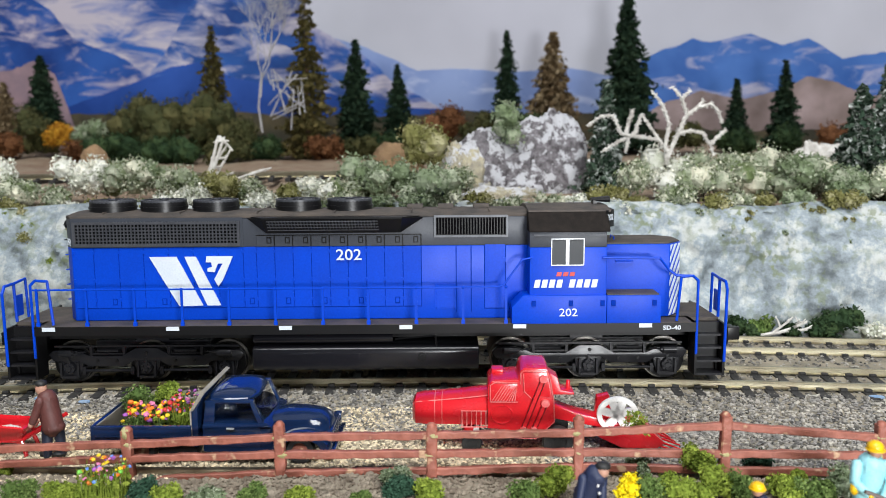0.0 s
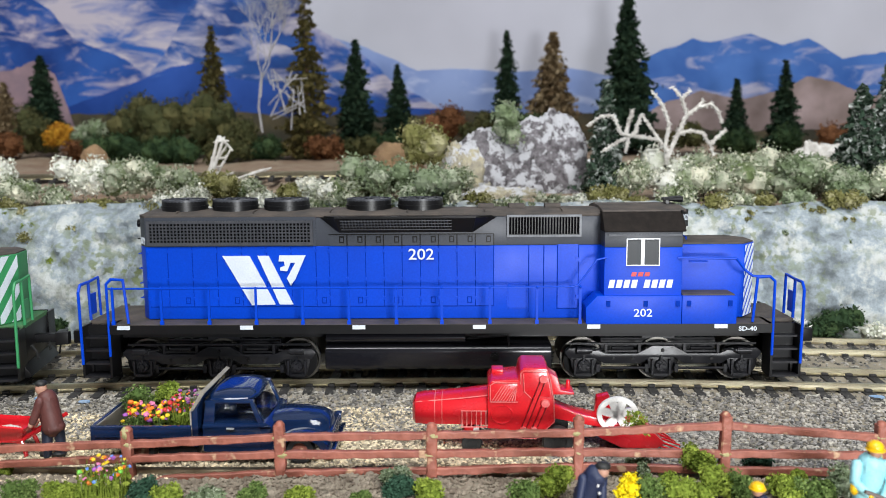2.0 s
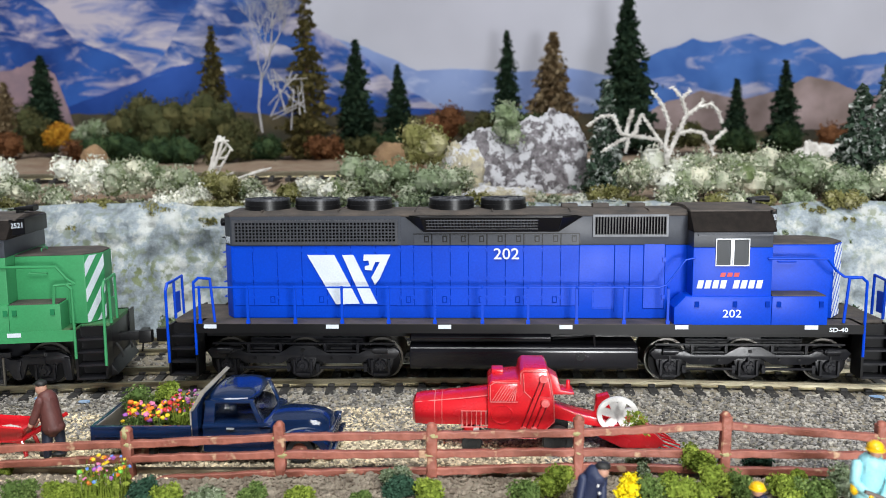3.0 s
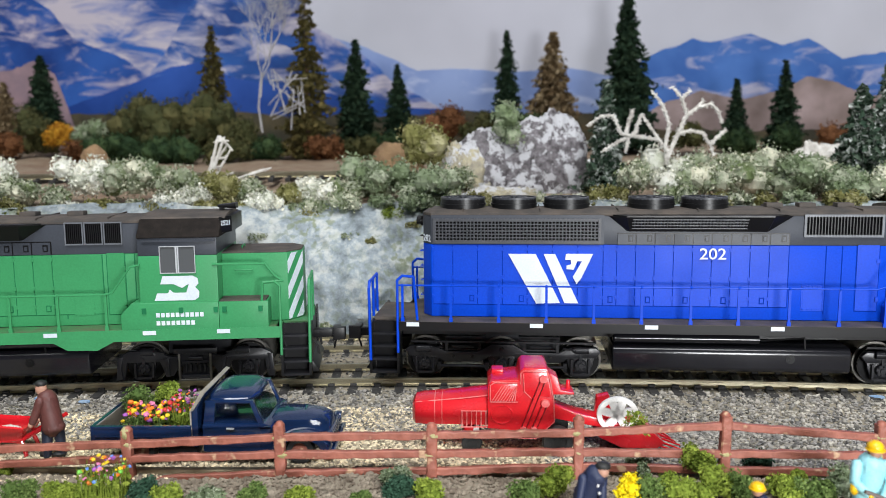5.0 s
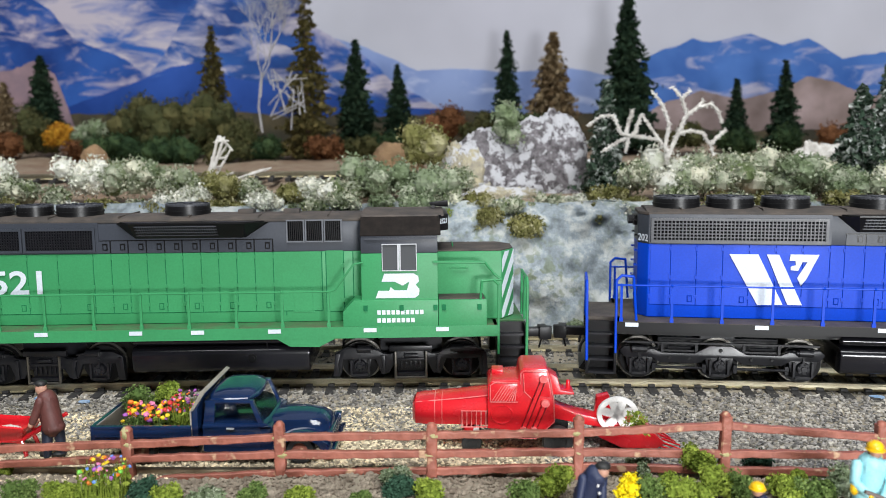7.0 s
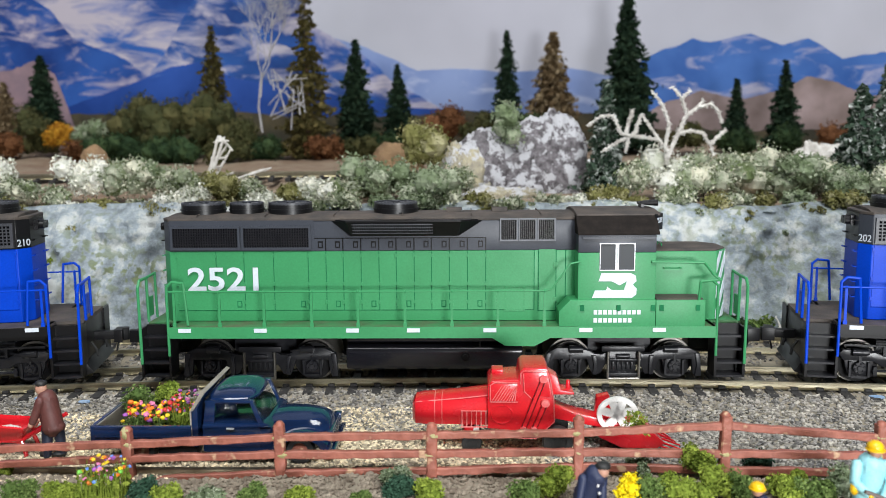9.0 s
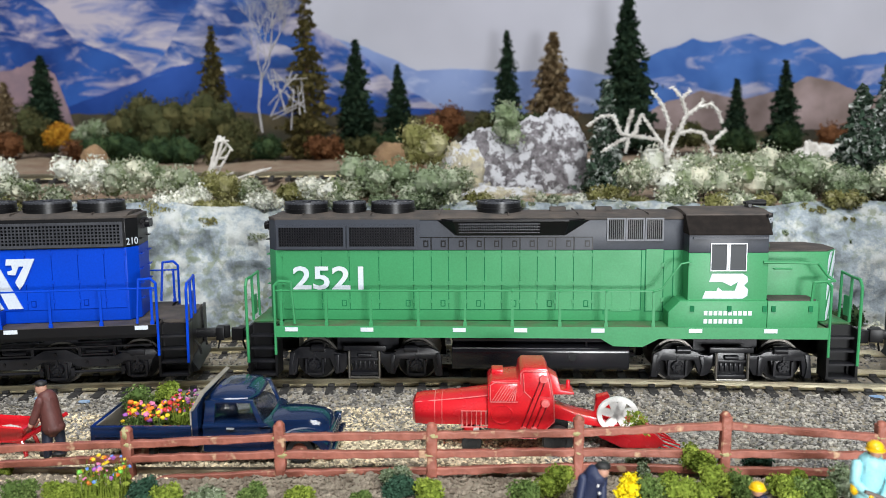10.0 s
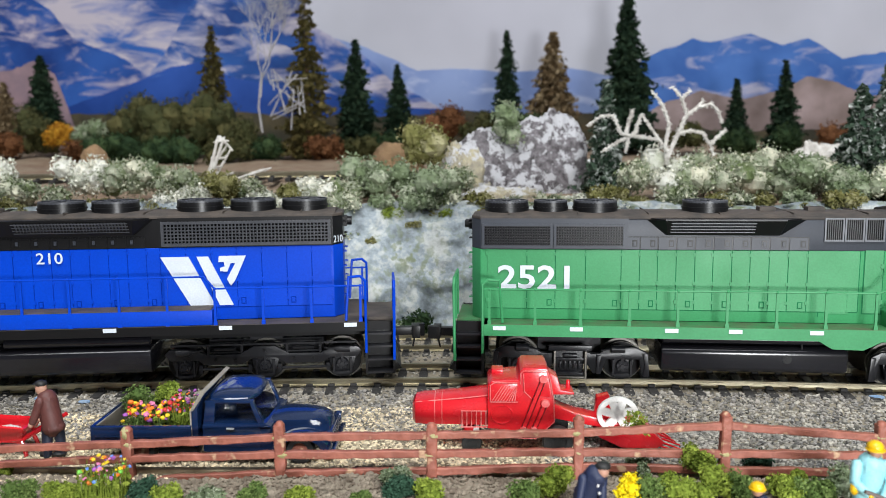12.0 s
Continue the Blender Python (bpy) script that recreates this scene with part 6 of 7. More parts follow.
def flower_bed(label, x, y, z, w, d, h, n, leaf="grass", tones=(0, 1, 2, 3, 4, 5, 6), big=0.9):
    """A tuft of stems with coloured blooms, each bloom a ball of petals."""
    rnd = random.Random(int(abs(x * 11 + y * 5)) + 2)
    t = thing("flowers", x, y, z, label, "flowers", "model flowers")
    st = MB()
    cs = []
    for i in range(n * 3):
        a = Vector((rnd.uniform(-w, w), rnd.uniform(-d, d), 0))
        b = a + Vector((rnd.uniform(-1, 1), rnd.uniform(-1, 1), h * rnd.uniform(0.4, 1.0)))
        st.cyl(tuple(a), tuple(b), 0.22, 0.08, seg=3)
        cs.append(b - Vector((0, 0, h * 0.3)))
    st.flakes(cs * 3, 0.75, rnd)
    part("greenery", st, LEAF[leaf], t)
    for i in range(n):
        c = (rnd.uniform(-w, w), rnd.uniform(-d, d), h * rnd.uniform(0.6, 1.15))
        r = big * rnd.uniform(0.55, 1.25)
        part("bloom", MB().ball(c, r, 7, 5, 1, 1, 0.8, rough=0.22, rnd=rnd), PETAL[tones[(i + rnd.randrange(2)) % len(tones)]], t)


def conifer(label, x, y, zb, zt, w, leaf, droop=0.35, dens=1.0, bare=0.06, sparse=0.0):
    """A fir: tapered trunk, whorls of drooping boughs with needles, uneven outline."""
    rnd = random.Random(int(abs(x * 17 + zt * 3)) + 1)
    H = zt - zb
    t = thing("fir_tree", x, y, zb, label, "tree", "model firs")
    part("trunk", MB().cyl((0, 0, -4), (0, 0, H * 0.97), max(0.9, H * 0.016), 0.25, seg=8), M["trunk"], t)
    m = MB()
    lev = int(26 * dens)
    for j in range(lev):
        f = bare + (1 - bare) * j / lev
        z = H * f
        rad = w / 2 * 1.12 * (1 - f) ** 0.8 * rnd.uniform(0.75, 1.15) + 0.5
        nb = max(5, int(13 * (1 - f * 0.55)))
        for i in range(nb):
            if rnd.random() < sparse:
                continue
            a = 2 * math.pi * (i + rnd.random() * 0.8) / nb
            L = rad * rnd.uniform(0.65, 1.12)
            d = Vector((math.cos(a), math.sin(a), 0))
            p0 = Vector((0, 0, z))
            p1 = p0 + d * L - Vector((0, 0, L * droop * rnd.uniform(0.5, 1.4)))
            m.cyl(tuple(p0), tuple(p1), 0.35, 0.1, seg=3)
            nf = max(5, int(L * 2.0))
            cs = [p0 + (p1 - p0) * rnd.uniform(0.15, 1.03) + Vector((rnd.gauss(0, 0.09 * L + 0.25), rnd.gauss(0, 0.09 * L + 0.25), rnd.gauss(0, 0.35))) for _ in range(nf)]
            m.flakes(cs, 0.95 + 0.03 * w, rnd, up=0.8)
    part("needles", m, LEAF[leaf], t)
    return t


def bare_tree(label, x, y, z, h, spread, seed, thick=1.3, depth=4, lean=0.0, name="dead_tree", wood="bone"):
    """A bleached twig tree with forking limbs."""
    rnd = random.Random(seed)
    m = MB()

    def grow(p, d, L, r, k):
        q = p + d * L
        mid = p + d * L * 0.5 + Vector((rnd.gauss(0, L * 0.06), rnd.gauss(0, L * 0.06), 0))
        m.cyl(tuple(p), tuple(mid), r, r * 0.86, seg=6)
        m.cyl(tuple(mid), tuple(q), r * 0.86, r * 0.7, seg=6)
        m.ball(tuple(mid), r * 0.88, 6, 4)
        if k == 0:
            return
        m.ball(tuple(q), r * 0.75, 6, 4)
        for i in range(rnd.choice((2, 3, 3))):
            e = (d + Vector((rnd.gauss(0, spread), rnd.gauss(0, spread * 0.6), rnd.uniform(-0.12, 0.5)))).normalized()
            grow(q if i else p + d * L * rnd.uniform(0.55, 0.9), e, L * rnd.uniform(0.55, 0.82), r * 0.66, k - 1)

    grow(Vector((0, 0, -2)), Vector((lean, 0, 1)).normalized(), h * 0.36, thick, depth)
    ob = tagged(part(name, m, M[wood], smooth=True), label, "dead tree")
    ob.matrix_basis = pose(x * 0.001, y * 0.001, z * 0.001)
    return ob


def stick_tree(label, x, y, z, limbs, r, fuzz, seed, size=1.0, wood="bone"):
    """A dead tree or a heap of broken twigs; each limb runs through points (across, up) and is rough with frost."""
    rnd = random.Random(seed)
    m = MB()
    for k, line in enumerate(limbs):
        line = [(u * size, v * size) for u, v in line]
        dep = rnd.uniform(-1.5, 1.5)
        n = len(line) - 1
        for i, (p, q) in enumerate(zip(line, line[1:])):
            ra, rb = r * (1 - 0.5 * i / n) * (1 if k < 2 else 0.8), r * (1 - 0.5 * (i + 1) / n) * (1 if k < 2 else 0.8)
            a, b = Vector((p[0], dep * (0.3 + i / n), p[1])), Vector((q[0], dep * (0.3 + (i + 1) / n), q[1]))
            m.cyl(tuple(a), tuple(b), ra, rb, seg=7)
            m.ball(tuple(b), rb * 1.05, 7, 5)
            steps = int((b - a).length * fuzz)
            for j in range(steps):
                c = a.lerp(b, (j + rnd.random()) / max(1, steps))
                d = Vector((rnd.gauss(0, 1), rnd.gauss(0, 1), rnd.gauss(0, 1))).normalized()
                m.cyl(tuple(c), tuple(c + d * (ra + rnd.uniform(0.3, 1.0))), 0.28, 0.12, seg=3)
    ob = tagged(part("dead_tree", m, M[wood], smooth=True), label, "dead tree")
    ob.matrix_basis = pose(x * 0.001, y * 0.001, z * 0.001)
    return ob


def boulder(name, label, x, y, z, rx, ry, rz, material, seed, jag=0.3, flat=1.0):
    vs, fs, n, m = [], [], 84, 48
    for j in range(m + 1):
        t = math.pi * j / m * 0.62
        for i in range(n):
            a = 2 * math.pi * i / n
            d = Vector((math.sin(t) * math.cos(a), math.sin(t) * math.sin(a), math.cos(t)))
            k = 1 + jag * noise.noise(d * 1.6 + Vector((seed, 0, 0))) + jag * 0.55 * noise.noise(d * 4.2 + Vector((0, seed, 0))) + jag * 0.3 * noise.noise(d * 10 + Vector((0, 0, seed))) + jag * 0.2 * noise.noise(d * 24 + Vector((seed, seed, 0)))
            e = (abs(d.x) ** 3 + abs(d.y) ** 3 + abs(d.z) ** 3) ** (-1 / 3 * flat) if flat else 1
            vs.append((d.x * k * e * rx, d.y * k * e * ry, d.z * k * e * rz))
    fs = [(j * n + i, j * n + (i + 1) % n, (j + 1) * n + (i + 1) % n, (j + 1) * n + i) for j in range(m) for i in range(n)]
    ob = tagged(part(name, MB().add(vs, fs), material, smooth=True), label, "rock")
    ob.matrix_basis = pose(x * 0.001, y * 0.001, z * 0.001)
    return ob


pickup()
harvester()
fence()
figures()
wheelbarrow()

strip = tagged(part("edging_strip", MB().box(-118, 118, -68.2, -66.4, -7, -4.9), M["strip"], bev=0.2), "weathered pine strip lying along the fence", "strip")
sprig = foliage("sprig", "loose yellow-green sprig caught on the fence", "sprig", *AT(38.5, 3.0, -66), 4.6, "moss", 0.9, 260, 0.5, core=False, wide=1.3)

# Thin uneven discs for the pale blue spots on the ballast.
for sx, sy, sr in ((-126.0, -22.0, 3.4), (-113.0, -23.5, 2.2), (119.0, -20.0, 2.6), (-122.0, -26.0, 1.3)):
    ring = [(sx + sr * (0.75 + 0.3 * nz(i, sx, 1.3)) * math.cos(i * 0.7), sy + 0.55 * sr * (0.75 + 0.3 * nz(i, sy, 1.3)) * math.sin(i * 0.7)) for i in range(9)]
    zg = max(ground_z(x, y) for x, y in ring)
    tagged(part("blue_spot", MB().prism(ring, "z", zg + 0.2, zg + 0.75), M["scrap"]), "flat pale blue spot lying on the ballast", "scrap", "scraps on the ballast")

# load of the truck: bushes and flowers on its bed
foliage("bush", "dark green foam bush on the truck bed", "bush", -86.3, -46, 0.6, 7.0, "grass", 1.35, 1300, 0.5, "bushes on the truck")
foliage("bush", "dull green foam bush on the truck bed", "bush", -80.0, -44, 0.6, 6.2, "moss", 1.35, 1300, 0.5, "bushes on the truck")
flower_bed("bright mixed model flowers on the truck bed", -80.5, -56.0, -0.4, 5.6, 4.2, 6.6, 80, tones=(0, 1, 2, 3, 0, 1, 4), big=0.62)
flower_bed("violet and red model flowers on the truck bed", -73.2, -53.0, -0.4, 4.2, 5.2, 8.2, 60, "moss", (3, 2, 4, 0, 1), 0.5)

# plants along the fence
TONE = {"khaki": "olive-yellow", "grass": "mid green", "moss": "yellow-green", "teal": "blue-green", "sage": "grey-green", "frost": "frosted green", "snowy": "snow-covered", "dark": "dark green",
        "olive": "olive brown", "orange": "orange", "rust": "rusty red"}
flower_bed("mixed model flowers at the fence", -80.6, -83.3, FLOOR, 5.0, 3.0, 9.0, 44, "moss", tones=(0, 1, 2, 3, 5, 6, 0), big=0.5)
for bx, by, br, leaf, bh in [
    (-98.3, -84.6, 4.5, "grass", 1.0),
    (-90.5, -82.5, 4.0, "moss", 0.8),
    (-70.9, -84.3, 4.6, "teal", 1.1),
    (-65.1, -85.6, 4.5, "moss", 0.7),
    (-57.4, -86.4, 4.5, "sage", 0.6),
    (-46.2, -84.3, 4.0, "grass", 0.8),
    (-36.9, -84.2, 3.5, "moss", 0.7),
    (-23.0, -86.0, 4.0, "grass", 0.7),
    (-17.1, -76.7, 4.6, "sage", 1.1),
    (-14.5, -82.0, 4.0, "teal", 1.1),
    (-7.8, -83.9, 4.8, "moss", 0.9),
    (12.5, -83.7, 5.0, "grass", 1.0),
    (20.3, -79.9, 5.5, "moss", 1.2),
    (39.3, -84.2, 5.0, "grass", 1.0),
    (45.2, -82.5, 5.5, "moss", 1.1),
    (52.5, -70.5, 5.6, "moss", 1.5),
    (53.9, -81.0, 5.5, "moss", 1.2),
    (58.1, -82.3, 5.0, "grass", 1.0),
    (69.3, -81.7, 5.0, "moss", 1.1),
    (69.5, -65.4, 4.5, "teal", 0.6),
    (74.8, -83.0, 5.0, "grass", 1.1),
    (81.0, -78.7, 5.5, "sage", 0.9),
    (74.7, -75.8, 3.0, "moss", 1.5),
    (-111.1, -68.7, 2.2, "moss", 0.7),
    (40.1, -69.0, 4.0, "sage", 0.8),
]:
    foliage("bush", TONE[leaf] + " foam bush by the fence", "bush", bx, by, FLOOR, br * 0.93, leaf, bh, 1700, 0.42, "bushes by the fence")
foliage("bush", "bright yellow flowering bush by the fence", "bush", 34.0, -83.4, FLOOR, 4.6, "yellow", 1.1, 500, 0.6)

# ---- the terrace: bushes, rocks, trees ----
for bx, by, bz, br, leaf, bh in [
    (-193.4, 92.0, 45.5, 10.8, "frost", 0.9),
    (-209.7, 95.0, 49.8, 14.5, "snowy", 0.9),
    (-169.9, 100.0, 49.2, 15.2, "snowy", 1.2),
    (-175.4, 88.0, 44.7, 9.4, "frost", 0.7),
    (-150.7, 105.0, 48.2, 12.9, "frost", 1.1),
    (-144.0, 112.0, 49.4, 11.4, "sage", 1.2),
    (-124.9, 100.0, 47.6, 11.0, "frost", 1.0),
    (-103.9, 92.0, 45.7, 10.8, "khaki", 1.1),
    (-113.6, 88.0, 44.4, 9.4, "snowy", 0.6),
    (-92.6, 95.0, 45.1, 10.1, "frost", 0.8),
    (-76.8, 90.0, 45.0, 9.5, "khaki", 0.6),
    (-64.0, 92.0, 43.8, 11.9, "snowy", 0.9),
    (-55.5, 100.0, 44.8, 11.0, "frost", 0.8),
    (-46.9, 110.0, 46.4, 13.8, "sage", 1.2),
    (-30.8, 100.0, 45.8, 13.4, "sage", 1.0),
    (-15.7, 90.0, 43.7, 14.7, "sage", 1.1),
    (-21.8, 125.0, 59.5, 16.2, "khaki", 1.0),
    (-2.6, 95.0, 48.5, 9.6, "frost", 0.9),
    (73.9, 100.0, 48.9, 12.2, "frost", 0.9),
    (84.7, 105.0, 47.2, 14.9, "snowy", 1.2),
    (98.0, 100.0, 47.0, 14.7, "frost", 1.2),
    (114.0, 105.0, 46.6, 14.9, "frost", 1.2),
    (128.5, 108.0, 46.3, 15.5, "frost", 1.2),
    (141.2, 100.0, 46.8, 14.7, "sage", 1.1),
    (154.6, 115.0, 47.4, 12.7, "frost", 1.0),
    (87.9, 88.0, 43.2, 9.4, "frost", 0.6),
    (159.1, 92.0, 44.9, 13.1, "sage", 0.7),
    (176.9, 95.0, 44.5, 13.3, "frost", 1.0),
    (60.2, 90.0, 43.2, 9.5, "khaki", 0.5),
    (-175.1, 79.0, 35.4, 6.4, "khaki", 0.7),
    (23.5, 72.0, 34.1, 9.0, "khaki", 0.4),
    (7.8, 76.0, 38.3, 6.8, "khaki", 0.4),
]:
    foliage("bush", TONE[leaf] + " lichen bush on the cliff edge", "bush", bx, by, bz, br, leaf, bh, 1500, 0.8, "bushes on the cliff edge")
for bx, by, bz, br, leaf, bh in [
    (103.2, 52.0, -2.6, 6.3, "dark", 1.0),
    (111.3, 54.0, -2.6, 7.2, "grass", 0.7),
    (123.6, 53.0, -2.6, 5.5, "dark", 0.9),
    (142.0, 54.0, -2.6, 8.9, "dark", 1.2),
    (132.7, 52.0, -2.6, 6.3, "dark", 0.6),
    (151.7, 50.0, -2.6, 5.5, "snowy", 0.6),
    (-19.0, 56.0, -2.6, 7.7, "dark", 1.0),
    (-27.6, 54.0, -2.6, 5.5, "sage", 0.8),
    (-115.5, 54.0, -2.6, 6.4, "sage", 0.9),
    (-75.8, 54.0, -2.6, 7.7, "moss", 0.9),
    (-161.1, 56.0, -2.6, 6.4, "dark", 0.9),
    (11.6, 56.0, -2.6, 7.3, "dark", 0.7),
    (76.1, 54.0, -2.6, 6.4, "dark", 0.8),
    (41.8, 54.0, -2.6, 5.5, "sage", 0.7),
    (-51.8, 55.0, -2.6, 5.1, "frost", 0.8),
]:
    foliage("bush", TONE[leaf] + " foam bush at the foot of the cliff", "bush", bx, by, bz, br, leaf, bh, 420, 0.9, "bushes at the foot of the cliff")
for bx, by, bz, br, leaf, bh in [
    (-215.2, 285.0, 64.9, 23.1, "olive", 1.6),
    (-192.7, 275.0, 63.1, 24.1, "olive", 1.5),
    (-170.3, 280.0, 62.8, 24.4, "olive", 1.6),
    (-148.8, 270.0, 61.7, 18.1, "olive", 1.3),
    (-268.1, 285.0, 68.3, 11.2, "orange", 1.8),
    (-290.0, 290.0, 65.4, 18.8, "olive", 1.4),
    (-245.4, 285.0, 65.9, 14.9, "sage", 1.4),
    (-301.9, 280.0, 62.0, 14.8, "rust", 0.9),
    (-250.1, 270.0, 60.0, 10.9, "rust", 0.9),
    (-128.8, 270.0, 59.1, 14.5, "dark", 0.9),
    (-87.9, 265.0, 58.9, 14.3, "rust", 0.8),
    (-67.0, 270.0, 59.7, 13.0, "olive", 0.8),
    (-49.3, 275.0, 60.2, 14.6, "dark", 0.8),
    (-15.6, 310.0, 70.7, 17.5, "rust", 1.3),
    (9.4, 300.0, 70.5, 15.3, "olive", 1.0),
    (38.9, 290.0, 66.6, 16.9, "dark", 1.0),
    (144.7, 285.0, 65.0, 13.4, "olive", 1.1),
    (175.4, 290.0, 62.6, 15.0, "dark", 0.6),
    (208.4, 290.0, 62.3, 15.0, "dark", 0.6),
    (-184.0, 250.0, 56.5, 20.9, "dark", 0.5),
    (-221.5, 255.0, 58.4, 19.3, "dark", 0.6),
    (-150.1, 255.0, 57.2, 17.6, "olive", 0.6),
    (-26.2, 250.0, 58.8, 17.4, "dark", 0.5),
    (248.4, 290.0, 62.0, 18.8, "rust", 0.6),
]:
    foliage("shrub", TONE[leaf] + " foam shrub before the backdrop", "shrub", bx, by, bz, br, leaf, bh, 1300, 1.15, "shrubs before the backdrop")
for lab, tx, ty, zb, zt, w, leaf, dr, de, sp in [
    ("tall dark green model fir", 106.0, 300.0, 66.7, 169.1, 42.9, "fir", 0.35, 1.5, 0.00),
    ("slim dark green model fir", 28.2, 325.0, 95.2, 148.2, 18.4, "fir", 0.50, 1.1, 0.00),
    ("brown weathered model fir", 58.6, 315.0, 90.7, 145.4, 33.0, "brownfir", 0.40, 1.1, 0.00),
    ("small dark green model fir", 183.5, 315.0, 63.6, 113.0, 22.0, "fir", 0.40, 1.0, 0.00),
    ("dark green model fir", 213.9, 310.0, 65.7, 124.9, 25.0, "fir", 0.40, 1.1, 0.00),
    ("dark green model fir", -74.3, 305.0, 68.1, 140.9, 30.9, "fir", 0.40, 1.2, 0.00),
    ("small dark green model fir", -46.6, 310.0, 69.4, 124.4, 24.2, "fir", 0.40, 1.1, 0.00),
    ("tall olive-brown model pine with thin boughs", -102.5, 280.0, 60.1, 176.0, 36.9, "pine", 0.30, 1.2, 0.25),
    ("narrow dark model pine", -174.5, 315.0, 63.7, 153.0, 29.9, "pine", 0.40, 1.1, 0.10),
    ("dark model fir at the woodland edge", -299.5, 325.0, 82.5, 134.7, 29.6, "fir", 0.40, 1.1, 0.00),
    ("snow-flecked model fir on the cliff edge", 61.4, 110.0, 46.5, 98.6, 20.1, "firfrost", 0.45, 1.4, 0.00),
    ("broad snow-flecked model fir on the cliff edge", 172.1, 112.0, 45.7, 95.2, 26.3, "firfrost", 0.45, 1.4, 0.00),
    ("tall snow-flecked model fir", 201.9, 150.0, 43.3, 108.0, 25.1, "firfrost", 0.45, 1.3, 0.00),
    ("brown weathered model fir, small", -324.4, 320.0, 78.6, 115.9, 19.8, "brownfir", 0.40, 1.0, 0.00),
]:
    conifer(lab, tx, ty, zb, zt, w, leaf, dr, de, 0.06, sp)
bare_tree("tall white bleached twig tree", *AT(-129.0, 80.5, 265), 88, 0.52, 29, 0.8, 7, wood="driftwood")
heap = random.Random(41)
stick_tree("low heap of white bleached twigs", *AT(-108.5, 84.0, 255), [[(heap.uniform(-13, 13), heap.uniform(0, 30)), (heap.uniform(-15, 15), heap.uniform(0, 36))] for _ in range(16)] + [[(0, -4), (2, 20)]], 0.6, 0.6, 5, 1.0, "driftwood")
stick_tree("white forked dead tree on the cliff edge", *AT(85.6, 64.6, 99), [
    [(0, -3), (-1, 6), (0.6, 15.7), (-3, 25.3), (-7.8, 31.3)], [(0, 0), (5.4, 13.2), (8.4, 19.9), (6, 27.7), (1.2, 33)], [(8.4, 19.9), (14, 23.5), (20, 25), (24, 21), (25.5, 16)],
    [(4, 11), (10, 12.6), (16, 11.5), (19.5, 6), (21, 1)], [(19.5, 6), (26.5, 13)], [(0, 3), (-4.5, 8.5), (-9, 15), (-13, 20.5)], [(-4.5, 8.5), (-16, 10.5), (-22, 11.5), (-26, 20), (-32, 19.5), (-38, 15.5)],
    [(-20, 11.5), (-17, 22.5)], [(-16, 10.5), (-13, 20)], [(-20, 9.5), (-30, 3.5)], [(-18.5, 9.5), (-19.5, 2.5)], [(6, 27.7), (9.5, 31)], [(14, 23.5), (16.5, 27)]], 0.85, 9.0, 23, 0.9)
stick_tree("white broken stump of parallel sticks", *AT(-115.2, 57.3, 120), [[(-4.5, -4.5), (2.3, 18)], [(-2.5, -1), (5, 17.3)], [(-0.4, -0.5), (7.1, 11.8)], [(-3.8, 1), (6, 14.5)], [(2.3, 18), (8, 11.8)],
           [(1, 16), (7, 16)], [(-3, 3), (3, 4.5)], [(-1.6, 8), (4.6, 8.4)]], 1.0, 0.8, 8)
stick_tree("white fallen twigs on the cliff edge", *AT(-115.2, 57.3, 117), [[(9.9, -1.9), (18, 1.2), (26.4, 3.6)], [(14, -0.5), (20, -8.8)], [(3, -1), (8.5, 1.5)]], 0.9, 1.5, 3)
bare_tree("white fallen branch beside the track", *AT(110.0, 0.8, 50), 20, 0.5, 14, 0.9, 3, 5.0)
hang = random.Random(19)
for i in range(22):
    bx, s = -190 + i * 18 + hang.uniform(-7, 7), hang.uniform(0.62, 0.98)
    hx, hy, hz = cliff_point(bx, s)
    leaf = hang.choice(("khaki", "snowy", "khaki", "frost", "moss"))
    foliage("moss_patch", TONE[leaf] + " growth clinging to the cliff face", "moss", hx, hy + 1.2, hz - 1.5, hang.uniform(2.0, 4.2), leaf, 0.4, 260, 0.6, "growth on the cliff face", core=False, wide=2.2)
for bx, k, br, leaf in ((-31, 0.8, 4.2, "moss"), (-22, 0.72, 2.8, "khaki"), (4, 0.68, 3.6, "khaki"), (9, 0.55, 3.0, "moss"), (-38, 0.62, 2.4, "khaki"), (-9, 0.84, 3.0, "moss"), (6, 0.42, 2.0, "khaki"),
                        (112, 0.8, 2.2, "khaki"), (124, 0.7, 1.8, "sage"), (140, 0.85, 2.6, "khaki"), (150, 0.6, 2.0, "sage"), (103, 0.66, 1.6, "sage"), (-178, 0.62, 4.0, "khaki"), (-166, 0.5, 2.4, "moss")):
    hx, hy, hz = cliff_point(bx, k)
    foliage("moss_patch", TONE[leaf] + " growth clinging to the cliff face", "moss", hx, hy + 1.0, hz - 1.0, br, leaf, 0.8, 520, 0.42, "growth on the cliff face", core=False, wide=1.5)
lip = random.Random(31)
for i in range(34):
    bx = -215 + i * 13 + lip.uniform(-4, 4)
    leaf = lip.choice(("frost", "khaki", "sage", "snowy", "frost", "khaki"))
    foliage("bush", TONE[leaf] + " low growth on the cliff lip", "bush", bx, 82 + lip.uniform(-4, 5), 44.5 + lip.uniform(-3, 0), lip.uniform(5, 8.5), leaf, 0.55, 700, 0.75, "growth on the cliff lip", wide=1.5)
boulder("boulder", "grey boulder mottled with white snow on the cliff edge", *AT(36.6, 45.0, 135), 20.0, 12, 37.0, M["rock"], 3, 0.17, 1.35)
boulder("boulder", "lower grey boulder with snow beside the tall one", *AT(13.1, 45.3, 131), 23.0, 12, 29.0, M["rock"], 21, 0.24, 1.1)
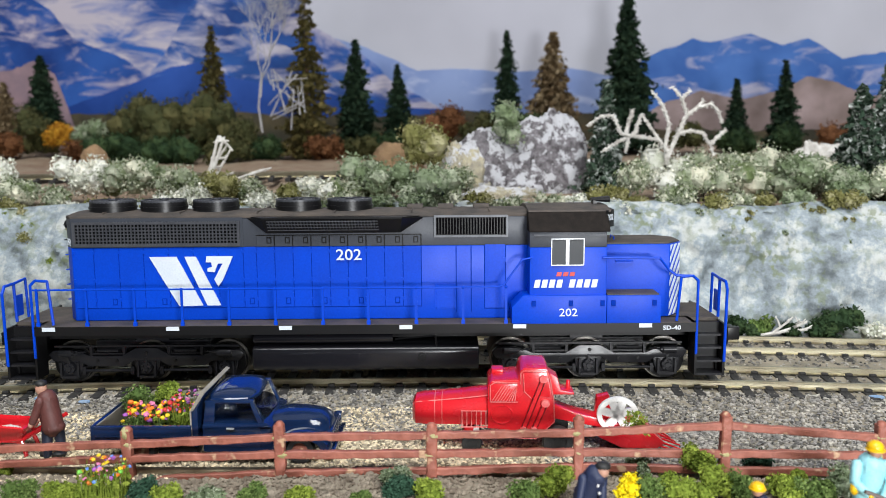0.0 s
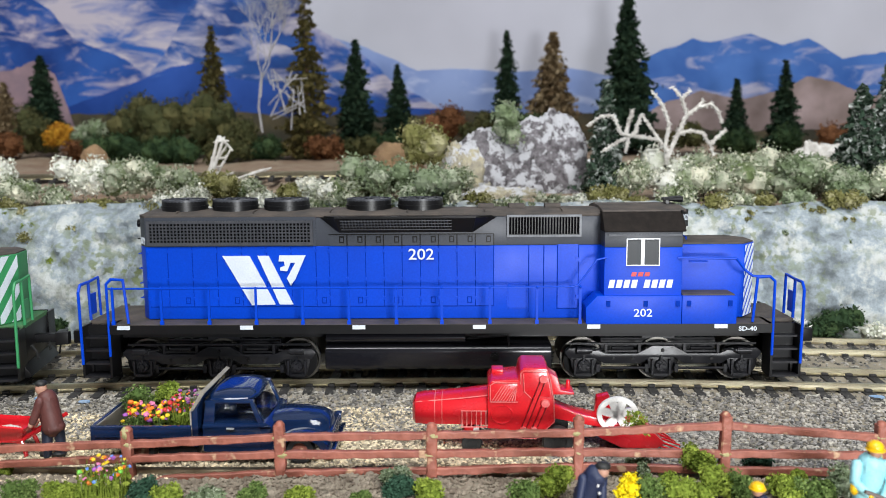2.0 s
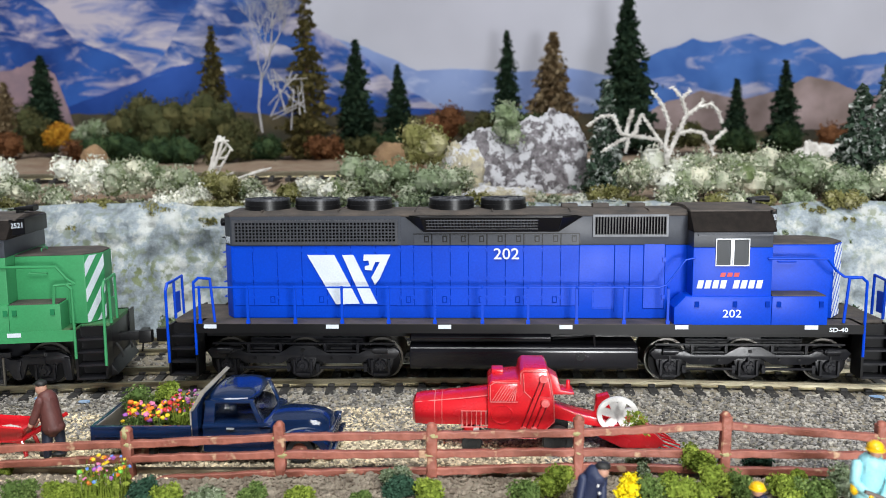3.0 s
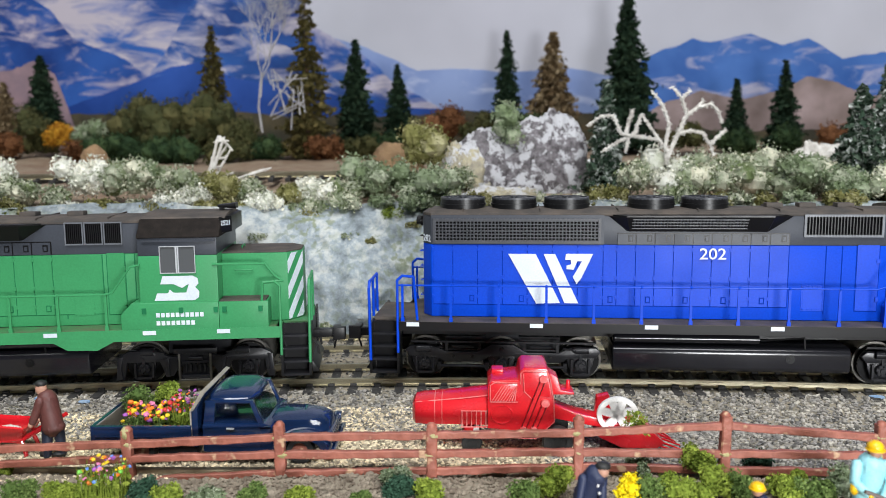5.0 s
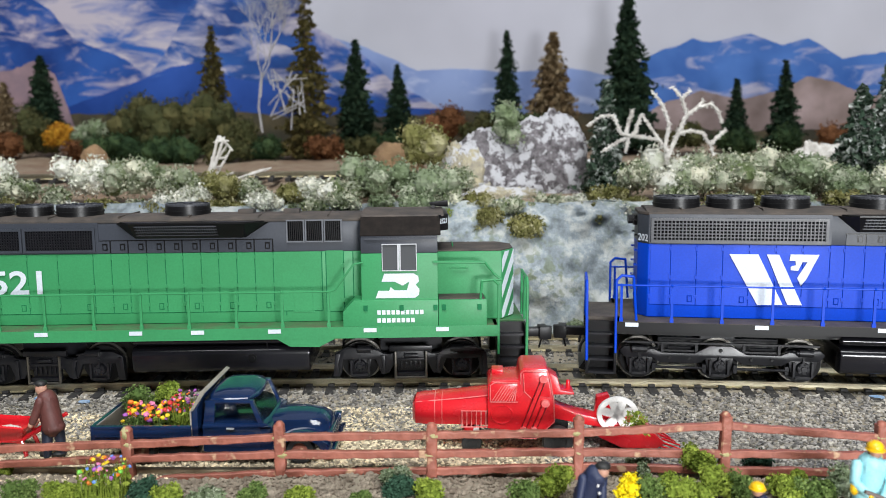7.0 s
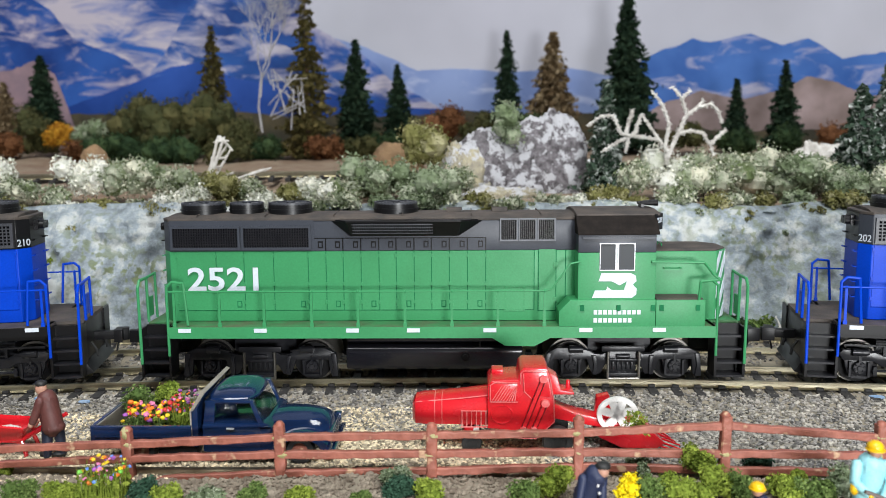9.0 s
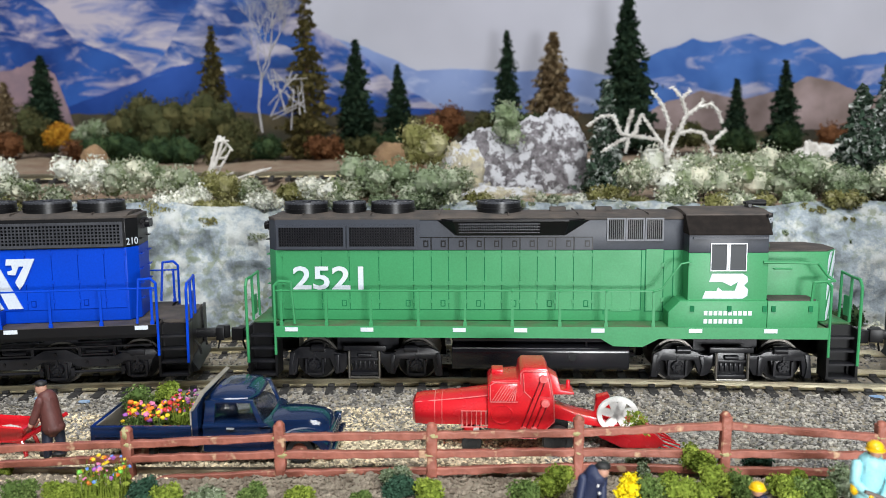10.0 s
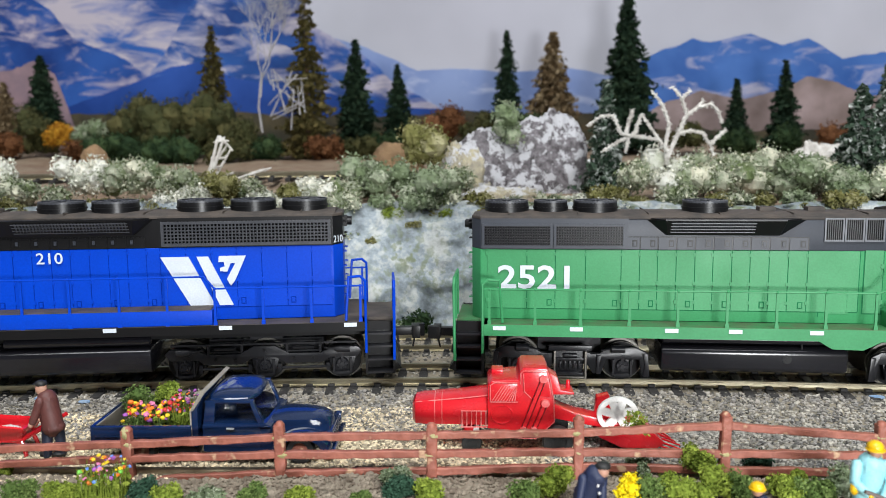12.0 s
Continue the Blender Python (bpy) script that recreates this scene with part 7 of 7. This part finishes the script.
boulder("boulder", "cream and white rock at the foot of the boulder", *AT(-1.2, 46.2, 124), 11.5, 8, 23.0, M["cream"], 9, 0.3)
boulder("boulder", "white snow bank under the boulder", *AT(15.0, 42.0, 112), 20.0, 6, 9.5, M["cream"], 27, 0.2)
boulder("boulder", "white snowy rock on the terrace", *AT(192.7, 53.8, 200), 15.0, 10, 14.0, M["bone"], 6, 0.4)
boulder("hillock", "tan earth hillock on the terrace", *AT(-40.6, 56.5, 215), 16.0, 10, 15.0, M["tan"], 12, 0.12, 0)
boulder("hillock", "tan earth hillock among bushes", *AT(-189.6, 59.5, 160), 8.0, 6, 12.0, M["tan"], 15, 0.12, 0)
foliage("bush", "grey-green lichen on top of the boulder", "bush", *AT(17.9, 69.6, 122), 12.0, "sage", 1.5, 500, 1.1)


# ---- loose stones ----
def stones(name, label, n, place, lo, hi, material, seed):
    """Thousands of small crushed stones in one mesh."""
    g = np.random.default_rng(seed)
    ico = bmesh.new()
    bmesh.ops.create_icosphere(ico, subdivisions=1, radius=1.0)
    base = np.array([v.co[:] for v in ico.verts])
    tri = np.array([[v.index for v in f.verts] for f in ico.faces])
    ico.free()
    pos = place(g, n)
    n = len(pos)
    s = g.uniform(lo, hi, (n, 1, 1)) * g.uniform(0.6, 1.25, (n, 1, 3)) / 2
    jit = base[None] * g.uniform(0.72, 1.22, (n, len(base), 1)) * s
    a = g.uniform(0, 6.283, n)
    c, d = np.cos(a)[:, None], np.sin(a)[:, None]
    jit = np.stack([jit[..., 0] * c - jit[..., 1] * d, jit[..., 0] * d + jit[..., 1] * c, jit[..., 2] * 0.8], -1)
    v = ((jit + pos[:, None]) * 0.001).reshape(-1, 3)
    f = (tri[None] + (np.arange(n) * len(base))[:, None, None]).reshape(-1, 3)
    me = bpy.data.meshes.new(name)
    me.from_pydata(v.tolist(), [], f.tolist())
    me.materials.append(material)
    return tagged(new(name, me), label, "gravel", kind="stuff")


def spread(x0, x1, y0, y1):
    def place(g, n):
        x, off = g.uniform(x0, x1, n), g.uniform(y0, y1, n)
        out = []
        for u, o in zip(x, off):
            px, py, _ = bend(u, o)
            out.append((px, py, ground_z(px, py) + 0.15))
        return np.array(out)
    return place


stones("ballast", "grey and tan crushed stone beside the tracks", 19000, spread(-185, 190, -40, -13), 0.6, 1.45, M["ballast"], 1)
stones("ballast", "fine grey ballast between the tracks", 9000, spread(-230, 230, -14, 58), 0.7, 1.4, M["ballast"], 2)
stones("gravel", "pale tan gravel round the truck and the machine", 17000, spread(-150, 30, -68, -24), 0.55, 1.5, M["gravel"], 3)
stones("gravel", "grey gravel beside the machine", 9000, spread(20, 150, -68, -34), 0.6, 1.5, M["ballast"], 4)
stones("pebbles", "dark loam crumbs and pebbles along the fence", 8000, spread(-130, 130, -92, -64), 0.5, 1.9, M["loam"], 5)


# ---- what moves ----
TRAVEL = [(0.0, -30.5), (0.5, -30.5), (0.85, -30.4), (1.0, -28.93), (1.5, -19.63), (2.0, -8.55), (2.5, 4.11), (3.0, 17.14), (3.2, 22.95), (4.0, 46.9), (5.0, 78.3), (5.5, 94.9),
          (6.0, 111.5), (6.5, 127.6), (7.0, 144.0), (7.2, 150.6), (8.0, 176.4), (9.0, 208.4), (9.5, 224.4), (10.0, 240.4), (10.5, 256.3), (11.0, 271.9), (11.5, 287.5), (12.0, 303.1)]


def travel(t):
    """Millimetres gone along the track at t seconds, eased through the rows above."""
    for i in range(len(TRAVEL) - 1):
        (t0, s0), (t1, s1) = TRAVEL[i], TRAVEL[i + 1]
        if t <= t1:
            slope = lambda j: 0.0 if j <= 1 else (TRAVEL[min(j + 1, len(TRAVEL) - 1)][1] - TRAVEL[j - 1][1]) / (TRAVEL[min(j + 1, len(TRAVEL) - 1)][0] - TRAVEL[j - 1][0])
            m0, m1, h = slope(i), slope(i + 1), t1 - t0
            f = (t - t0) / h
            return (2 * f ** 3 - 3 * f ** 2 + 1) * s0 + (f ** 3 - 2 * f ** 2 + f) * h * m0 + (3 * f ** 2 - 2 * f ** 3) * s1 + (f ** 3 - f ** 2) * h * m1
    return TRAVEL[-1][1]


def motions():
    for loco, off, face in TRAIN:
        rows = []
        for i in range(61):
            s = off + travel(i * 0.2)
            x, y, _ = bend(s, 0)
            rows.append((i * 0.2, pose(x * 0.001, y * 0.001, 0, 0, 0, -math.degrees(s / R) + (0 if face < 0 else 180))))
        walk(loco, rows)
    for wheel, x, r in WHEELS:
        way = 1 if not any(wheel.parent == t and f > 0 for t, o, f in TRAIN) else -1
        walk(wheel, [(i * 0.2, pose(x * 0.001, 0, r * 0.001, 0, way * math.degrees((travel(i * 0.2) - travel(0)) / r), 0)) for i in range(61)])


motions()
